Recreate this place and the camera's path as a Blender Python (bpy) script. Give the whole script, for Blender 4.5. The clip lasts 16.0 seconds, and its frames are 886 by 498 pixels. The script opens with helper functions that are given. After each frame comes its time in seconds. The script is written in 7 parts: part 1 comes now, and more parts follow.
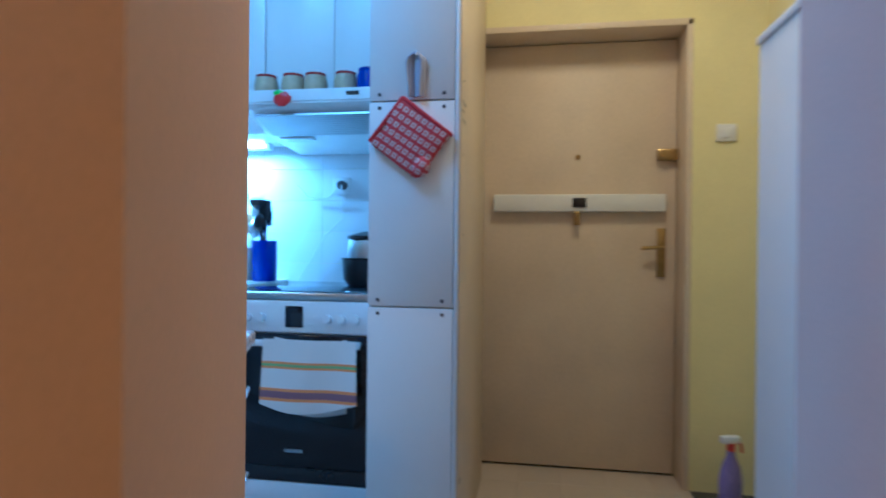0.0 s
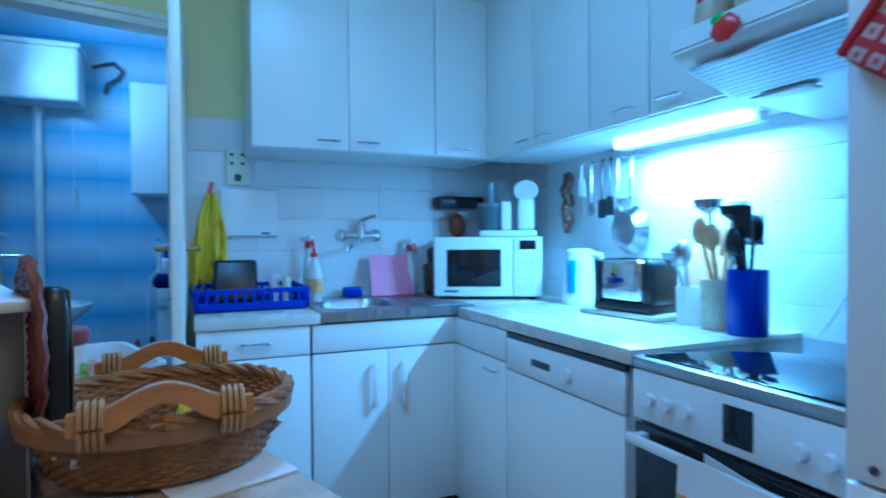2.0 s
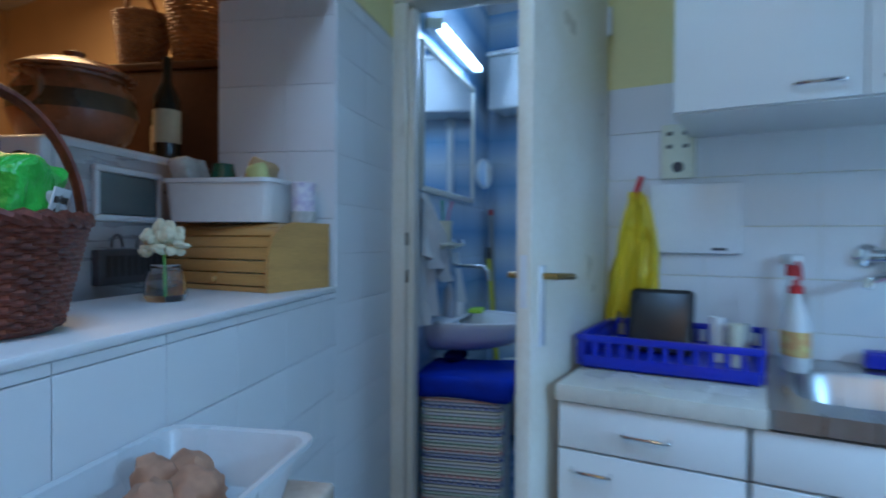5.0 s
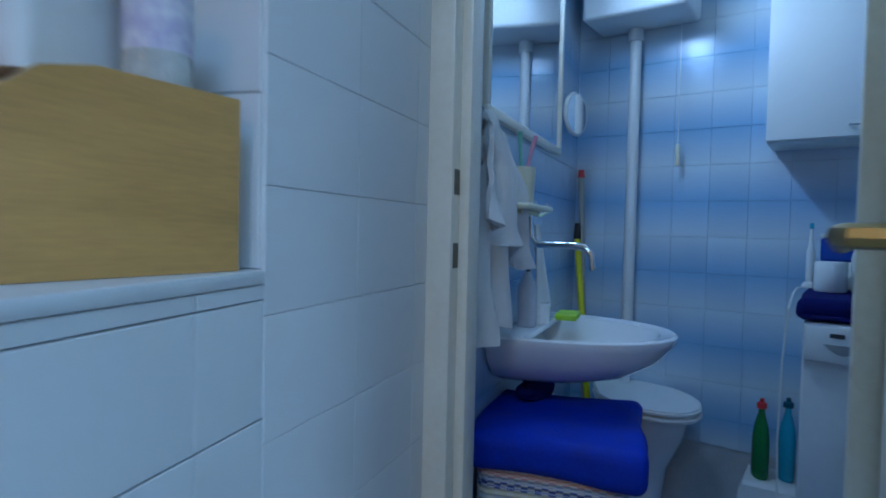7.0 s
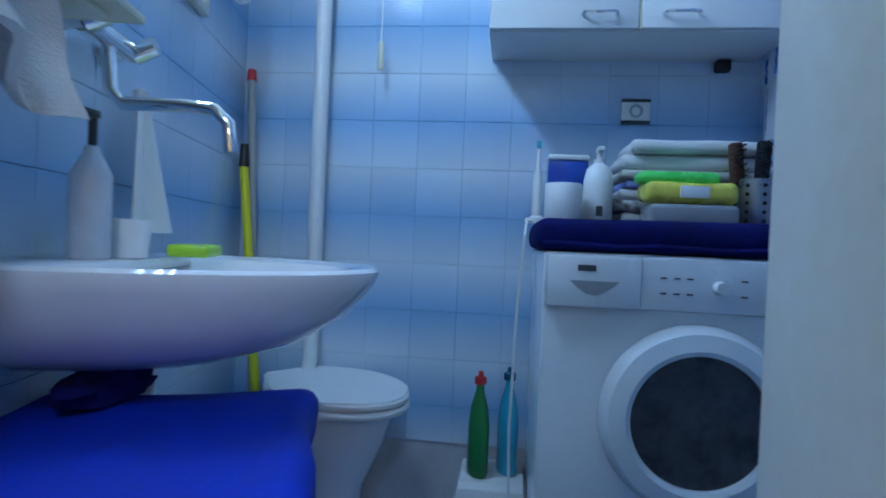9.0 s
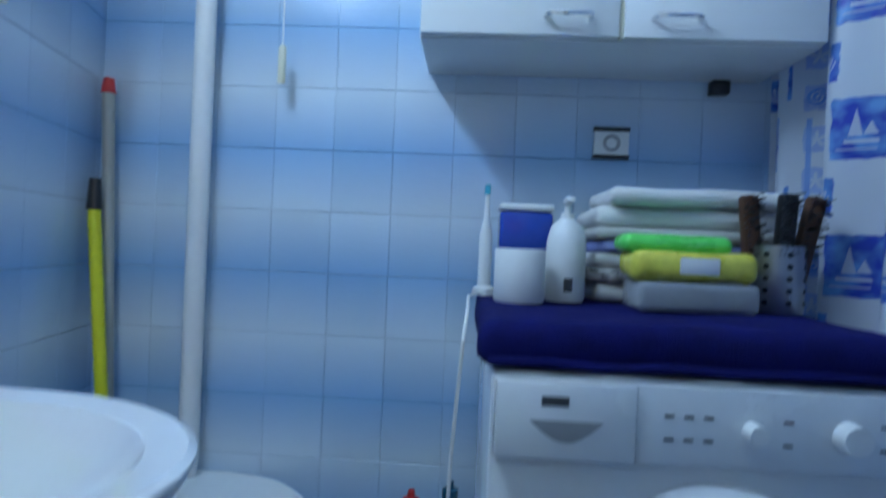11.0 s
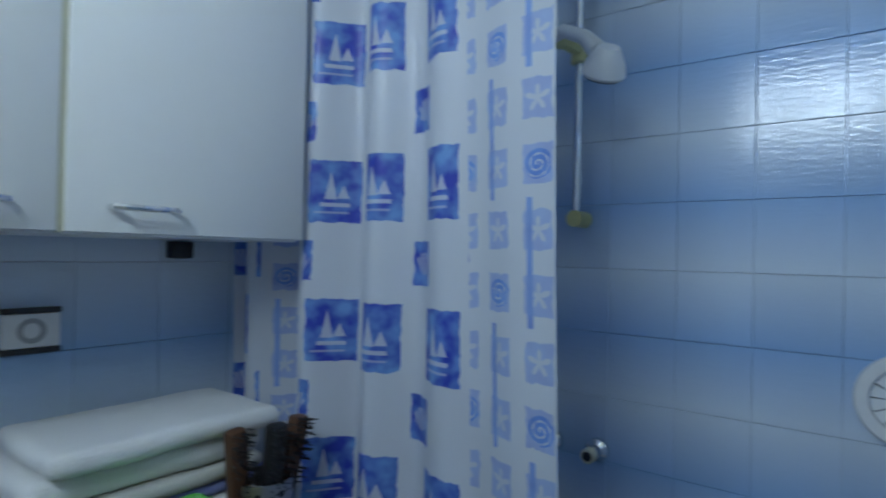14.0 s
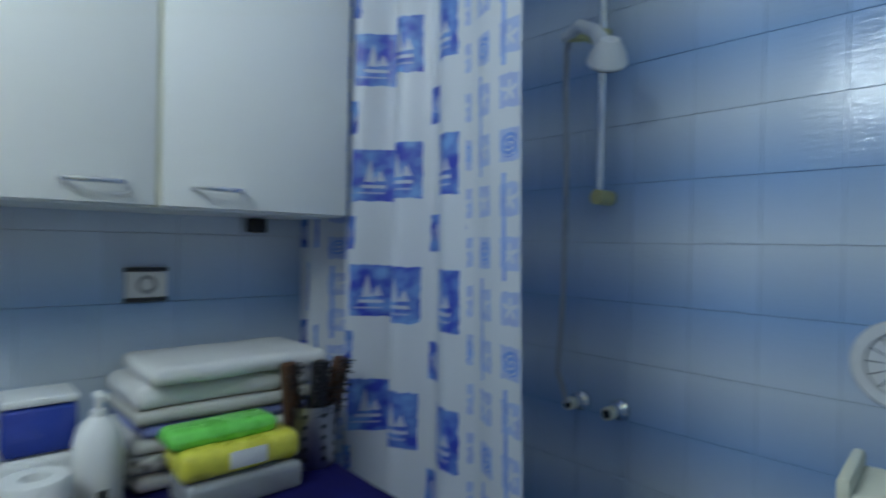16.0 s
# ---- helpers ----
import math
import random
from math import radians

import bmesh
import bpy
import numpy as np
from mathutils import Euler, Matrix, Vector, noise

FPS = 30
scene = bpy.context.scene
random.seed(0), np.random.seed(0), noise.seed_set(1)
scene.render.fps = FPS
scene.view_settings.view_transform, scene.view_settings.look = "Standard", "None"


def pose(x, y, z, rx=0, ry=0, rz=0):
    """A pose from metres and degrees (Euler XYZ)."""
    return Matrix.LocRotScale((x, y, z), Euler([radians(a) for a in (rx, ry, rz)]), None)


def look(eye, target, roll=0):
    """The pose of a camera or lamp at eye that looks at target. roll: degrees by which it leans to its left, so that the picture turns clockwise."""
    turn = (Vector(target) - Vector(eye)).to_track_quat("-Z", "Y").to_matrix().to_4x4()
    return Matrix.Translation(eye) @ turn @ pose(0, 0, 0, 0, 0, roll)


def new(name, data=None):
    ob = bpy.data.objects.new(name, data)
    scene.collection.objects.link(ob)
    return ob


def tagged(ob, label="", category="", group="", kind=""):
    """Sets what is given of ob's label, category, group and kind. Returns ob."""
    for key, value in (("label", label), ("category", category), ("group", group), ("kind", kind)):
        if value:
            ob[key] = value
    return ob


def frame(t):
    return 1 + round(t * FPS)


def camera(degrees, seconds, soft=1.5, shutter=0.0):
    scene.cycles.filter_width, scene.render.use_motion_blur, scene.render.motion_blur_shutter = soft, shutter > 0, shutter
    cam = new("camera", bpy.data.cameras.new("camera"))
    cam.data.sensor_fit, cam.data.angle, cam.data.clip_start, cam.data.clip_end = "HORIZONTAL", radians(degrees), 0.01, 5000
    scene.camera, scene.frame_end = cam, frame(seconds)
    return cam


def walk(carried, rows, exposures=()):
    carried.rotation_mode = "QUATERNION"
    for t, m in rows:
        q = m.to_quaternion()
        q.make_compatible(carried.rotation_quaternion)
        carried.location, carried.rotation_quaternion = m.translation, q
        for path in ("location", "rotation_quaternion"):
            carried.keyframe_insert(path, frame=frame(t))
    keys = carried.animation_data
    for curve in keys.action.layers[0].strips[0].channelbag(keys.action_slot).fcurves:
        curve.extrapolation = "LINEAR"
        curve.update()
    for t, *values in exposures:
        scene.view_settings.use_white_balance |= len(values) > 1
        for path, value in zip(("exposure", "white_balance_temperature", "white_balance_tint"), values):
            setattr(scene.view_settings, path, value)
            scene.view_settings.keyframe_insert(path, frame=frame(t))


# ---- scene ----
cam = camera(75.3, 16.0, soft=1.8, shutter=0.5)
PATH = [
    (0, (-0.181, 0.408, 1.06), (-0.497, 2.383, 1.054), 0.6),
    (0.5, (-0.156, 0.7, 1.121), (-0.85, 2.575, 1.083), -0.3),
    (0.8, (-0.143, 0.863, 1.107), (-1.074, 2.633, 1.082), 0.0),
    (1, (-0.148, 0.977, 1.102), (-1.237, 2.654, 1.079), -0.1),
    (1.2, (-0.155, 1.112, 1.118), (-1.426, 2.656, 1.091), -0.3),
    (1.5, (-0.174, 1.275, 1.135), (-1.745, 2.513, 1.118), -0.2),
    (2, (-0.248, 1.45, 1.172), (-2.087, 2.236, 1.142), -0.4),
    (2.4, (-0.333, 1.593, 1.2), (-2.258, 2.135, 1.178), -0.3),
    (2.5, (-0.362, 1.63, 1.209), (-2.306, 2.099, 1.19), -0.2),
    (3, (-0.466, 1.729, 1.217), (-2.455, 1.941, 1.203), -0.1),
    (3.3, (-0.52, 1.788, 1.226), (-2.52, 1.794, 1.204), 0.0),
    (3.5, (-0.556, 1.831, 1.223), (-2.548, 1.657, 1.207), -0.1),
    (4, (-0.635, 1.892, 1.22), (-2.564, 1.367, 1.201), 0.1),
    (4.4, (-0.775, 1.888, 1.195), (-2.64, 1.166, 1.177), 0.3),
    (4.5, (-0.841, 1.889, 1.197), (-2.686, 1.119, 1.175), 0.2),
    (5, (-1.117, 1.864, 1.232), (-2.861, 0.885, 1.202), 0.4),
    (5.2, (-1.223, 1.844, 1.221), (-2.869, 0.708, 1.187), 0.4),
    (7.3, (-2.118, 1.262, 1.128), (-3.755, 0.116, 1.052), 1.4),
    (7.5, (-2.21, 1.236, 1.109), (-3.913, 0.19, 1.031), 1.7),
    (8, (-2.386, 1.19, 1.035), (-4.272, 0.529, 0.981), 2.1),
    (8.5, (-2.579, 1.162, 0.937), (-4.542, 0.784, 0.901), 2.4),
    (8.7, (-2.647, 1.162, 0.915), (-4.628, 0.886, 0.887), 2.4),
    (10.8, (-3.148, 1.203, 0.998), (-5.142, 1.048, 0.99), 2.6),
    (11, (-3.154, 1.194, 1.07), (-5.152, 1.101, 1.063), 2.5),
    (11.5, (-3.201, 1.141, 1.242), (-5.199, 1.22, 1.224), 2.3),
    (12, (-3.232, 1.082, 1.39), (-5.226, 1.215, 1.337), 1.8),
    (12.5, (-3.269, 1.092, 1.416), (-5.178, 1.686, 1.402), 2.0),
    (13, (-3.33, 1.105, 1.439), (-5.07, 2.091, 1.426), 1.7),
    (13.5, (-3.399, 1.144, 1.448), (-4.882, 2.485, 1.454), 1.5),
    (14, (-3.432, 1.182, 1.459), (-4.646, 2.771, 1.476), 1.2),
    (14.5, (-3.424, 1.206, 1.454), (-4.386, 2.959, 1.473), 1.2),
    (15, (-3.366, 1.202, 1.448), (-4.259, 2.991, 1.466), 1.1),
    (15.5, (-3.293, 1.185, 1.439), (-4.332, 2.894, 1.454), 1.2),
    (16, (-3.186, 1.165, 1.42), (-4.672, 2.503, 1.405), 1.1),
]
walk(cam, [(t, look(eye, target, roll)) for t, eye, target, roll in PATH],
     exposures=[(0, 0.22, 4130, 8), (1.5, 0.12, 3950, 2), (2.5, -0.05, 4400, 6), (3.5, -0.24, 4750, 12), (5.0, -0.3, 5400, 18), (7.5, 0.12, 5450, 18),
                (8.5, 0.52, 5600, 20), (11.0, 0.84, 6350, 20), (12.5, 0.42, 7300, 20), (15.0, 0.44, 8300, 20), (16.0, 0.48, 8700, 20)])

# ---- light ----
world = bpy.data.worlds.new("World")
scene.world = world
world.use_nodes = True
world.node_tree.nodes["Background"].inputs[0].default_value = (0.5, 0.6, 0.75, 1)
world.node_tree.nodes["Background"].inputs[1].default_value = 0.02


def area(name, at, target, sx, sy, power, colour):
    d = bpy.data.lights.new(name, "AREA")
    d.shape, d.size, d.size_y, d.energy, d.color = "RECTANGLE", sx, sy, power, colour
    ob = new(name, d)
    ob.matrix_world = look(at, target)
    return ob


area("kitchen_tube_light", (-1.74, 2.925, 1.515), (-1.74, 2.88, 0.9), 0.56, 0.03, 22, (0.36, 0.70, 1.0))
# unseen fill near the kitchen ceiling, added to brighten the cabinet fronts
area("kitchen_fill_light", (-1.3, 1.58, 2.72), (-1.3, 1.58, 0), 0.5, 0.5, 16.5, (0.34, 0.66, 1.0))
area("bathroom_tube_light", (-3.66, 0.60, 2.2), (-3.80, 1.6, 2.0), 0.6, 0.04, 7.0, (0.47, 0.74, 1.0))
area("hall_ceiling_light", (0.1, 2.1, 2.72), (0.1, 2.1, 0), 0.4, 0.4, 11.5, (1.0, 0.66, 0.28))
area("living_room_ceiling_light", (-2.2, -0.65, 2.6), (-2.2, -0.65, 0), 0.6, 0.6, 24, (1.0, 0.60, 0.24))

# ---- helpers of this scene ----


def B():
    return bmesh.new()


def box(bm, x0, x1, y0, y1, z0, z1, r=0.0, seg=2):
    m = Matrix.Translation(((x0 + x1) / 2, (y0 + y1) / 2, (z0 + z1) / 2)) @ Matrix.Diagonal((abs(x1 - x0), abs(y1 - y0), abs(z1 - z0), 1))
    vs = bmesh.ops.create_cube(bm, size=1, matrix=m)["verts"]
    if r:
        es = list({e for v in vs for e in v.link_edges})
        bmesh.ops.bevel(bm, geom=es, offset=r, segments=seg, affect="EDGES", profile=0.5)
    return bm


def cyl(bm, p, q, r1, r2=None, seg=20):
    p, q = Vector(p), Vector(q)
    d = q - p
    m = Matrix.Translation((p + q) / 2) @ d.to_track_quat("Z", "Y").to_matrix().to_4x4()
    bmesh.ops.create_cone(bm, cap_ends=True, segments=seg, radius1=r1, radius2=r1 if r2 is None else r2, depth=d.length, matrix=m)
    return bm


def lathe(bm, prof, at=(0, 0, 0), seg=28, sx=1.0, sy=1.0, m=None, caps=True):
    rings = []
    for r, z in prof:
        ring = []
        for i in range(seg):
            a = 2 * math.pi * i / seg
            v = Vector((at[0] + r * sx * math.cos(a), at[1] + r * sy * math.sin(a), at[2] + z))
            ring.append(bm.verts.new(m @ v if m else v))
        rings.append(ring)
    for a, b in zip(rings, rings[1:]):
        for i in range(seg):
            bm.faces.new((a[i], a[(i + 1) % seg], b[(i + 1) % seg], b[i]))
    if caps:
        bm.faces.new(rings[0][::-1])
        bm.faces.new(rings[-1])
    return bm


def tube(bm, pts, r, seg=8, closed=False):
    pts = [Vector(p) for p in pts]
    n = len(pts)
    rings, up = [], Vector((0.13, 0.31, 0.94))
    for i, p in enumerate(pts):
        a = pts[(i - 1) % n] if closed or i else p
        b = pts[(i + 1) % n] if closed or i < n - 1 else p
        d = (b - a).normalized()
        s = d.cross(up)
        if s.length < 0.05:
            s = d.cross(Vector((1, 0, 0)))
        s.normalize()
        w = s.cross(d)
        up = w
        rr = r[i] if isinstance(r, (list, tuple)) else r
        rings.append([bm.verts.new(p + rr * (math.cos(2 * math.pi * k / seg) * s + math.sin(2 * math.pi * k / seg) * w)) for k in range(seg)])
    last = n if closed else n - 1
    for i in range(last):
        a, b = rings[i], rings[(i + 1) % n]
        for k in range(seg):
            bm.faces.new((a[k], a[(k + 1) % seg], b[(k + 1) % seg], b[k]))
    if not closed:
        bm.faces.new(rings[0][::-1])
        bm.faces.new(rings[-1])
    return bm


def ball(bm, c, r, s=(1, 1, 1), seg=16, lump=0.0):
    vs = bmesh.ops.create_uvsphere(bm, u_segments=seg, v_segments=max(6, seg // 2), radius=1)["verts"]
    for v in vs:
        k = 1 + lump * noise.noise(v.co * 2.3 + Vector(c) * 9)
        v.co = Vector(c) + Vector((v.co.x * r * s[0] * k, v.co.y * r * s[1] * k, v.co.z * r * s[2] * k))
    return bm


def arc(c, r, a0, a1, n, plane="xz", ry=None):
    out = []
    for i in range(n + 1):
        a = radians(a0 + (a1 - a0) * i / n)
        u, v = r * math.cos(a), (ry or r) * math.sin(a)
        out.append({"xz": (c[0] + u, c[1], c[2] + v), "yz": (c[0], c[1] + u, c[2] + v), "xy": (c[0] + u, c[1] + v, c[2])}[plane])
    return out


def sheet(bm, nu, nv, f, thick=0.0):
    """A curved cloth: f(u, v) gives a place, u and v from 0 to 1; closed with a back when thick."""
    g = [[bm.verts.new(f(i / nu, j / nv)) for j in range(nv + 1)] for i in range(nu + 1)]
    for i in range(nu):
        for j in range(nv):
            bm.faces.new((g[i][j], g[i + 1][j], g[i + 1][j + 1], g[i][j + 1]))
    if thick:
        bm.normal_update()
        h = [[bm.verts.new(v.co + thick * v.normal) for v in r] for r in g]
        for i in range(nu):
            for j in range(nv):
                bm.faces.new((h[i][j], h[i][j + 1], h[i + 1][j + 1], h[i + 1][j]))
        for i in range(nu):
            bm.faces.new((g[i][0], h[i][0], h[i + 1][0], g[i + 1][0]))
            bm.faces.new((g[i][nv], g[i + 1][nv], h[i + 1][nv], h[i][nv]))
        for j in range(nv):
            bm.faces.new((g[0][j], g[0][j + 1], h[0][j + 1], h[0][j]))
            bm.faces.new((g[nu][j], h[nu][j], h[nu][j + 1], g[nu][j + 1]))
    return bm


def part(name, bm, material, parent, label="", turn=None):
    bmesh.ops.recalc_face_normals(bm, faces=bm.faces)
    me = bpy.data.meshes.new(name)
    bm.to_mesh(me)
    bm.free()
    me.polygons.foreach_set("use_smooth", [True] * len(me.polygons))
    me.set_sharp_from_angle(angle=radians(38))
    me.materials.append(material)
    ob = new(name, me)
    ob.parent = parent
    if turn:
        ob.matrix_basis = turn
    if label:
        tagged(ob, label=label)
    return ob


def thing(name, label, category, m=None, group="", kind=""):
    ob = new(name)
    ob.empty_display_size = 0.05
    ob.matrix_basis = m or Matrix()
    return tagged(ob, label, category, group, kind)


def solid(name, bm, material, label, category="", kind="structure", m=None, group=""):
    ob = part(name, bm, material, None)
    if m:
        ob.matrix_basis = m
    return tagged(ob, label, category, group, kind)


# ---- materials ----


def mat(name, col, rough=0.5, metal=0.0, vary=0.12, scale=6.0, grain=60.0, bump=0.05, dist=0.002, spec=0.5, rvar=0.1, stretch=(1, 1, 1), col2=None, coat=0.0, sub=0.0, alpha=1.0):
    m = bpy.data.materials.new(name)
    m.use_nodes = True
    nt = m.node_tree
    b = nt.nodes["Principled BSDF"]
    co = nt.nodes.new("ShaderNodeTexCoord")
    mp = nt.nodes.new("ShaderNodeMapping")
    mp.inputs["Scale"].default_value = stretch
    nt.links.new(co.outputs["Object"], mp.inputs[0])
    n1, n2 = nt.nodes.new("ShaderNodeTexNoise"), nt.nodes.new("ShaderNodeTexNoise")
    n1.inputs["Scale"].default_value, n1.inputs["Detail"].default_value = scale, 5
    n2.inputs["Scale"].default_value, n2.inputs["Detail"].default_value = grain, 3
    nt.links.new(mp.outputs[0], n1.inputs["Vector"])
    nt.links.new(mp.outputs[0], n2.inputs["Vector"])
    add = nt.nodes.new("ShaderNodeMath")
    add.operation = "MULTIPLY_ADD"
    add.inputs[1].default_value = 0.45
    nt.links.new(n2.outputs[0], add.inputs[0])
    nt.links.new(n1.outputs[0], add.inputs[2])
    ramp = nt.nodes.new("ShaderNodeValToRGB")
    c2 = col2 or tuple(c * (1 - vary * 1.6) for c in col)
    ramp.color_ramp.elements[0].position, ramp.color_ramp.elements[1].position = 0.45, 0.95
    ramp.color_ramp.elements[0].color = (*c2, 1)
    ramp.color_ramp.elements[1].color = (*col, 1)
    nt.links.new(add.outputs[0], ramp.inputs[0])
    nt.links.new(ramp.outputs[0], b.inputs["Base Color"])
    mr = nt.nodes.new("ShaderNodeMapRange")
    mr.inputs[1].default_value, mr.inputs[2].default_value = 0.3, 0.8
    mr.inputs[3].default_value, mr.inputs[4].default_value = max(0.02, rough - rvar), min(1, rough + rvar)
    nt.links.new(n1.outputs[0], mr.inputs[0])
    nt.links.new(mr.outputs[0], b.inputs["Roughness"])
    b.inputs["Metallic"].default_value = metal
    b.inputs["Specular IOR Level"].default_value = spec
    b.inputs["Coat Weight"].default_value = coat
    b.inputs["Subsurface Weight"].default_value = sub
    b.inputs["Alpha"].default_value = alpha
    if bump:
        bp = nt.nodes.new("ShaderNodeBump")
        bp.inputs["Strength"].default_value, bp.inputs["Distance"].default_value = bump, dist
        nt.links.new(n2.outputs[0], bp.inputs["Height"])
        nt.links.new(bp.outputs[0], b.inputs["Normal"])
    return m


def nodes_of(m):
    return m.node_tree, m.node_tree.nodes["Principled BSDF"]


def nmath(op, a, c=None):
    nd = nt.nodes.new("ShaderNodeMath")
    nd.operation = op
    for k, val in enumerate((a, c)):
        if val is None:
            continue
        if isinstance(val, (int, float)):
            nd.inputs[k].default_value = val
        else:
            nt.links.new(val, nd.inputs[k])
    return nd.outputs[0]


def glow(name, col, strength):
    m = bpy.data.materials.new(name)
    m.use_nodes = True
    b = m.node_tree.nodes["Principled BSDF"]
    b.inputs["Base Color"].default_value = (*col, 1)
    b.inputs["Emission Color"].default_value = (*col, 1)
    b.inputs["Emission Strength"].default_value = strength
    return m


def glassy(name, col, rough=0.03, ior=1.45):
    m = bpy.data.materials.new(name)
    m.use_nodes = True
    b = m.node_tree.nodes["Principled BSDF"]
    b.inputs["Base Color"].default_value = (*col, 1)
    b.inputs["Transmission Weight"].default_value = 1.0
    b.inputs["Roughness"].default_value, b.inputs["IOR"].default_value = rough, ior
    return m


def plane_bands(m, axis, stops, scale=1.0, offset=0.0, constant=True):
    """Colours banded along a local axis (woven or printed stripes)."""
    nt, b = nodes_of(m)
    co = nt.nodes.new("ShaderNodeTexCoord")
    sp = nt.nodes.new("ShaderNodeSeparateXYZ")
    nt.links.new(co.outputs["Object"], sp.inputs[0])
    ma = nt.nodes.new("ShaderNodeMath")
    ma.operation = "MULTIPLY_ADD"
    ma.inputs[1].default_value, ma.inputs[2].default_value = scale, offset
    nt.links.new(sp.outputs[axis], ma.inputs[0])
    fr = nt.nodes.new("ShaderNodeMath")
    fr.operation = "FRACT"
    nt.links.new(ma.outputs[0], fr.inputs[0])
    rp = nt.nodes.new("ShaderNodeValToRGB")
    rp.color_ramp.interpolation = "CONSTANT" if constant else "LINEAR"
    el = rp.color_ramp.elements
    while len(el) < len(stops):
        el.new(0.5)
    for e, (p, c) in zip(el, stops):
        e.position, e.color = p, (*c, 1)
    nt.links.new(fr.outputs[0], rp.inputs[0])
    for l in list(b.inputs["Base Color"].links):
        nt.links.remove(l)
    nt.links.new(rp.outputs[0], b.inputs["Base Color"])
    return m


def tile_mat(name, light, dark, rough, spread=0.04, wave=0.15):
    """Glazed tile: a printed gradient along the tile's own height, each piece a little different, wavy glaze."""
    m = mat(name, light, rough, vary=0.05, bump=0.0)
    nt, b = nodes_of(m)
    co = nt.nodes.new("ShaderNodeTexCoord")
    sp = nt.nodes.new("ShaderNodeSeparateXYZ")
    nt.links.new(co.outputs["Generated"], sp.inputs[0])
    rp = nt.nodes.new("ShaderNodeValToRGB")
    rp.color_ramp.elements[0].color, rp.color_ramp.elements[1].color = (*dark, 1), (*light, 1)
    rp.color_ramp.elements[1].position = 0.9
    nt.links.new(sp.outputs[2], rp.inputs[0])
    oi = nt.nodes.new("ShaderNodeObjectInfo")
    hs = nt.nodes.new("ShaderNodeHueSaturation")
    mr = nt.nodes.new("ShaderNodeMapRange")
    mr.inputs[3].default_value, mr.inputs[4].default_value = 1 - spread, 1 + spread
    nt.links.new(oi.outputs["Random"], mr.inputs[0])
    nt.links.new(mr.outputs[0], hs.inputs["Value"])
    nt.links.new(rp.outputs[0], hs.inputs["Color"])
    for l in list(b.inputs["Base Color"].links):
        nt.links.remove(l)
    nt.links.new(hs.outputs[0], b.inputs["Base Color"])
    nz = nt.nodes.new("ShaderNodeTexNoise")
    nz.inputs["Scale"].default_value, nz.inputs["Detail"].default_value = 38, 2
    mp = nt.nodes.new("ShaderNodeMapping")
    mp.inputs["Scale"].default_value = (1, 1, 3.2)
    nt.links.new(co.outputs["Object"], mp.inputs[0])
    nt.links.new(mp.outputs[0], nz.inputs["Vector"])
    bp = nt.nodes.new("ShaderNodeBump")
    bp.inputs["Strength"].default_value, bp.inputs["Distance"].default_value = wave, 0.004
    nt.links.new(nz.outputs[0], bp.inputs["Height"])
    nt.links.new(bp.outputs[0], b.inputs["Normal"])
    return m


WHITE_LAM = mat("white_laminate", (0.80, 0.80, 0.78), 0.34, vary=0.015, scale=3, bump=0.02, rvar=0.02)
WHITE_EN = mat("white_enamel", (0.82, 0.83, 0.83), 0.22, vary=0.04, bump=0.02, coat=0.3)
WHITE_PL = mat("white_plastic", (0.80, 0.80, 0.78), 0.38, vary=0.05, bump=0.03)
CREAM_PL = mat("cream_plastic", (0.72, 0.69, 0.52), 0.4, vary=0.08)
CREAM_PAINT = mat("cream_gloss_paint", (0.86, 0.82, 0.72), 0.36, vary=0.14, scale=4, bump=0.08, col2=(0.76, 0.69, 0.55))
DOOR_PAINT = mat("beige_door_paint", (0.72, 0.60, 0.44), 0.5, vary=0.1, scale=3, bump=0.06)
WALL_YEL = mat("yellow_wall_paint", (0.86, 0.77, 0.36), 0.75, vary=0.08, scale=2.5, grain=120, bump=0.12)
WALL_ORA = mat("orange_wall_paint", (0.78, 0.46, 0.26), 0.75, vary=0.08, scale=2.5, grain=120, bump=0.12)
WALL_SAND = mat("sand_wall_paint", (0.80, 0.58, 0.33), 0.75, vary=0.08, scale=2.5, grain=120, bump=0.12)
WALL_PINK = mat("pale_wall_paint", (0.70, 0.50, 0.41), 0.75, vary=0.08, scale=2.5, grain=120, bump=0.12)
WALL_WHITE = mat("white_wall_paint", (0.76, 0.75, 0.72), 0.8, vary=0.06, grain=120, bump=0.1)
GROUT = mat("grey_grout", (0.34, 0.34, 0.33), 0.85, vary=0.2, grain=160, bump=0.2)
GROUT_W = mat("off_white_grout", (0.70, 0.70, 0.68), 0.85, vary=0.15, grain=160, bump=0.15)
GROUT_LT = mat("pale_grout", (0.66, 0.66, 0.67), 0.85, vary=0.2, grain=160, bump=0.2)
TILE_W = tile_mat("white_glazed_tile", (0.74, 0.74, 0.73), (0.71, 0.71, 0.70), 0.45, 0.03, 0.05)
TILE_B = tile_mat("blue_gradient_tile", (0.58, 0.67, 0.75), (0.25, 0.44, 0.68), 0.2)
TILE_BF = tile_mat("blue_floor_tile", (0.16, 0.32, 0.55), (0.13, 0.28, 0.50), 0.3)
TILE_F = tile_mat("beige_floor_tile", (0.58, 0.50, 0.42), (0.55, 0.47, 0.39), 0.35)
CEIL = mat("white_ceiling_paint", (0.78, 0.77, 0.75), 0.85, vary=0.04, bump=0.08)
STEEL = mat("brushed_steel", (0.50, 0.50, 0.50), 0.34, 1.0, vary=0.1, scale=4, grain=90, stretch=(1, 14, 1), bump=0.04)
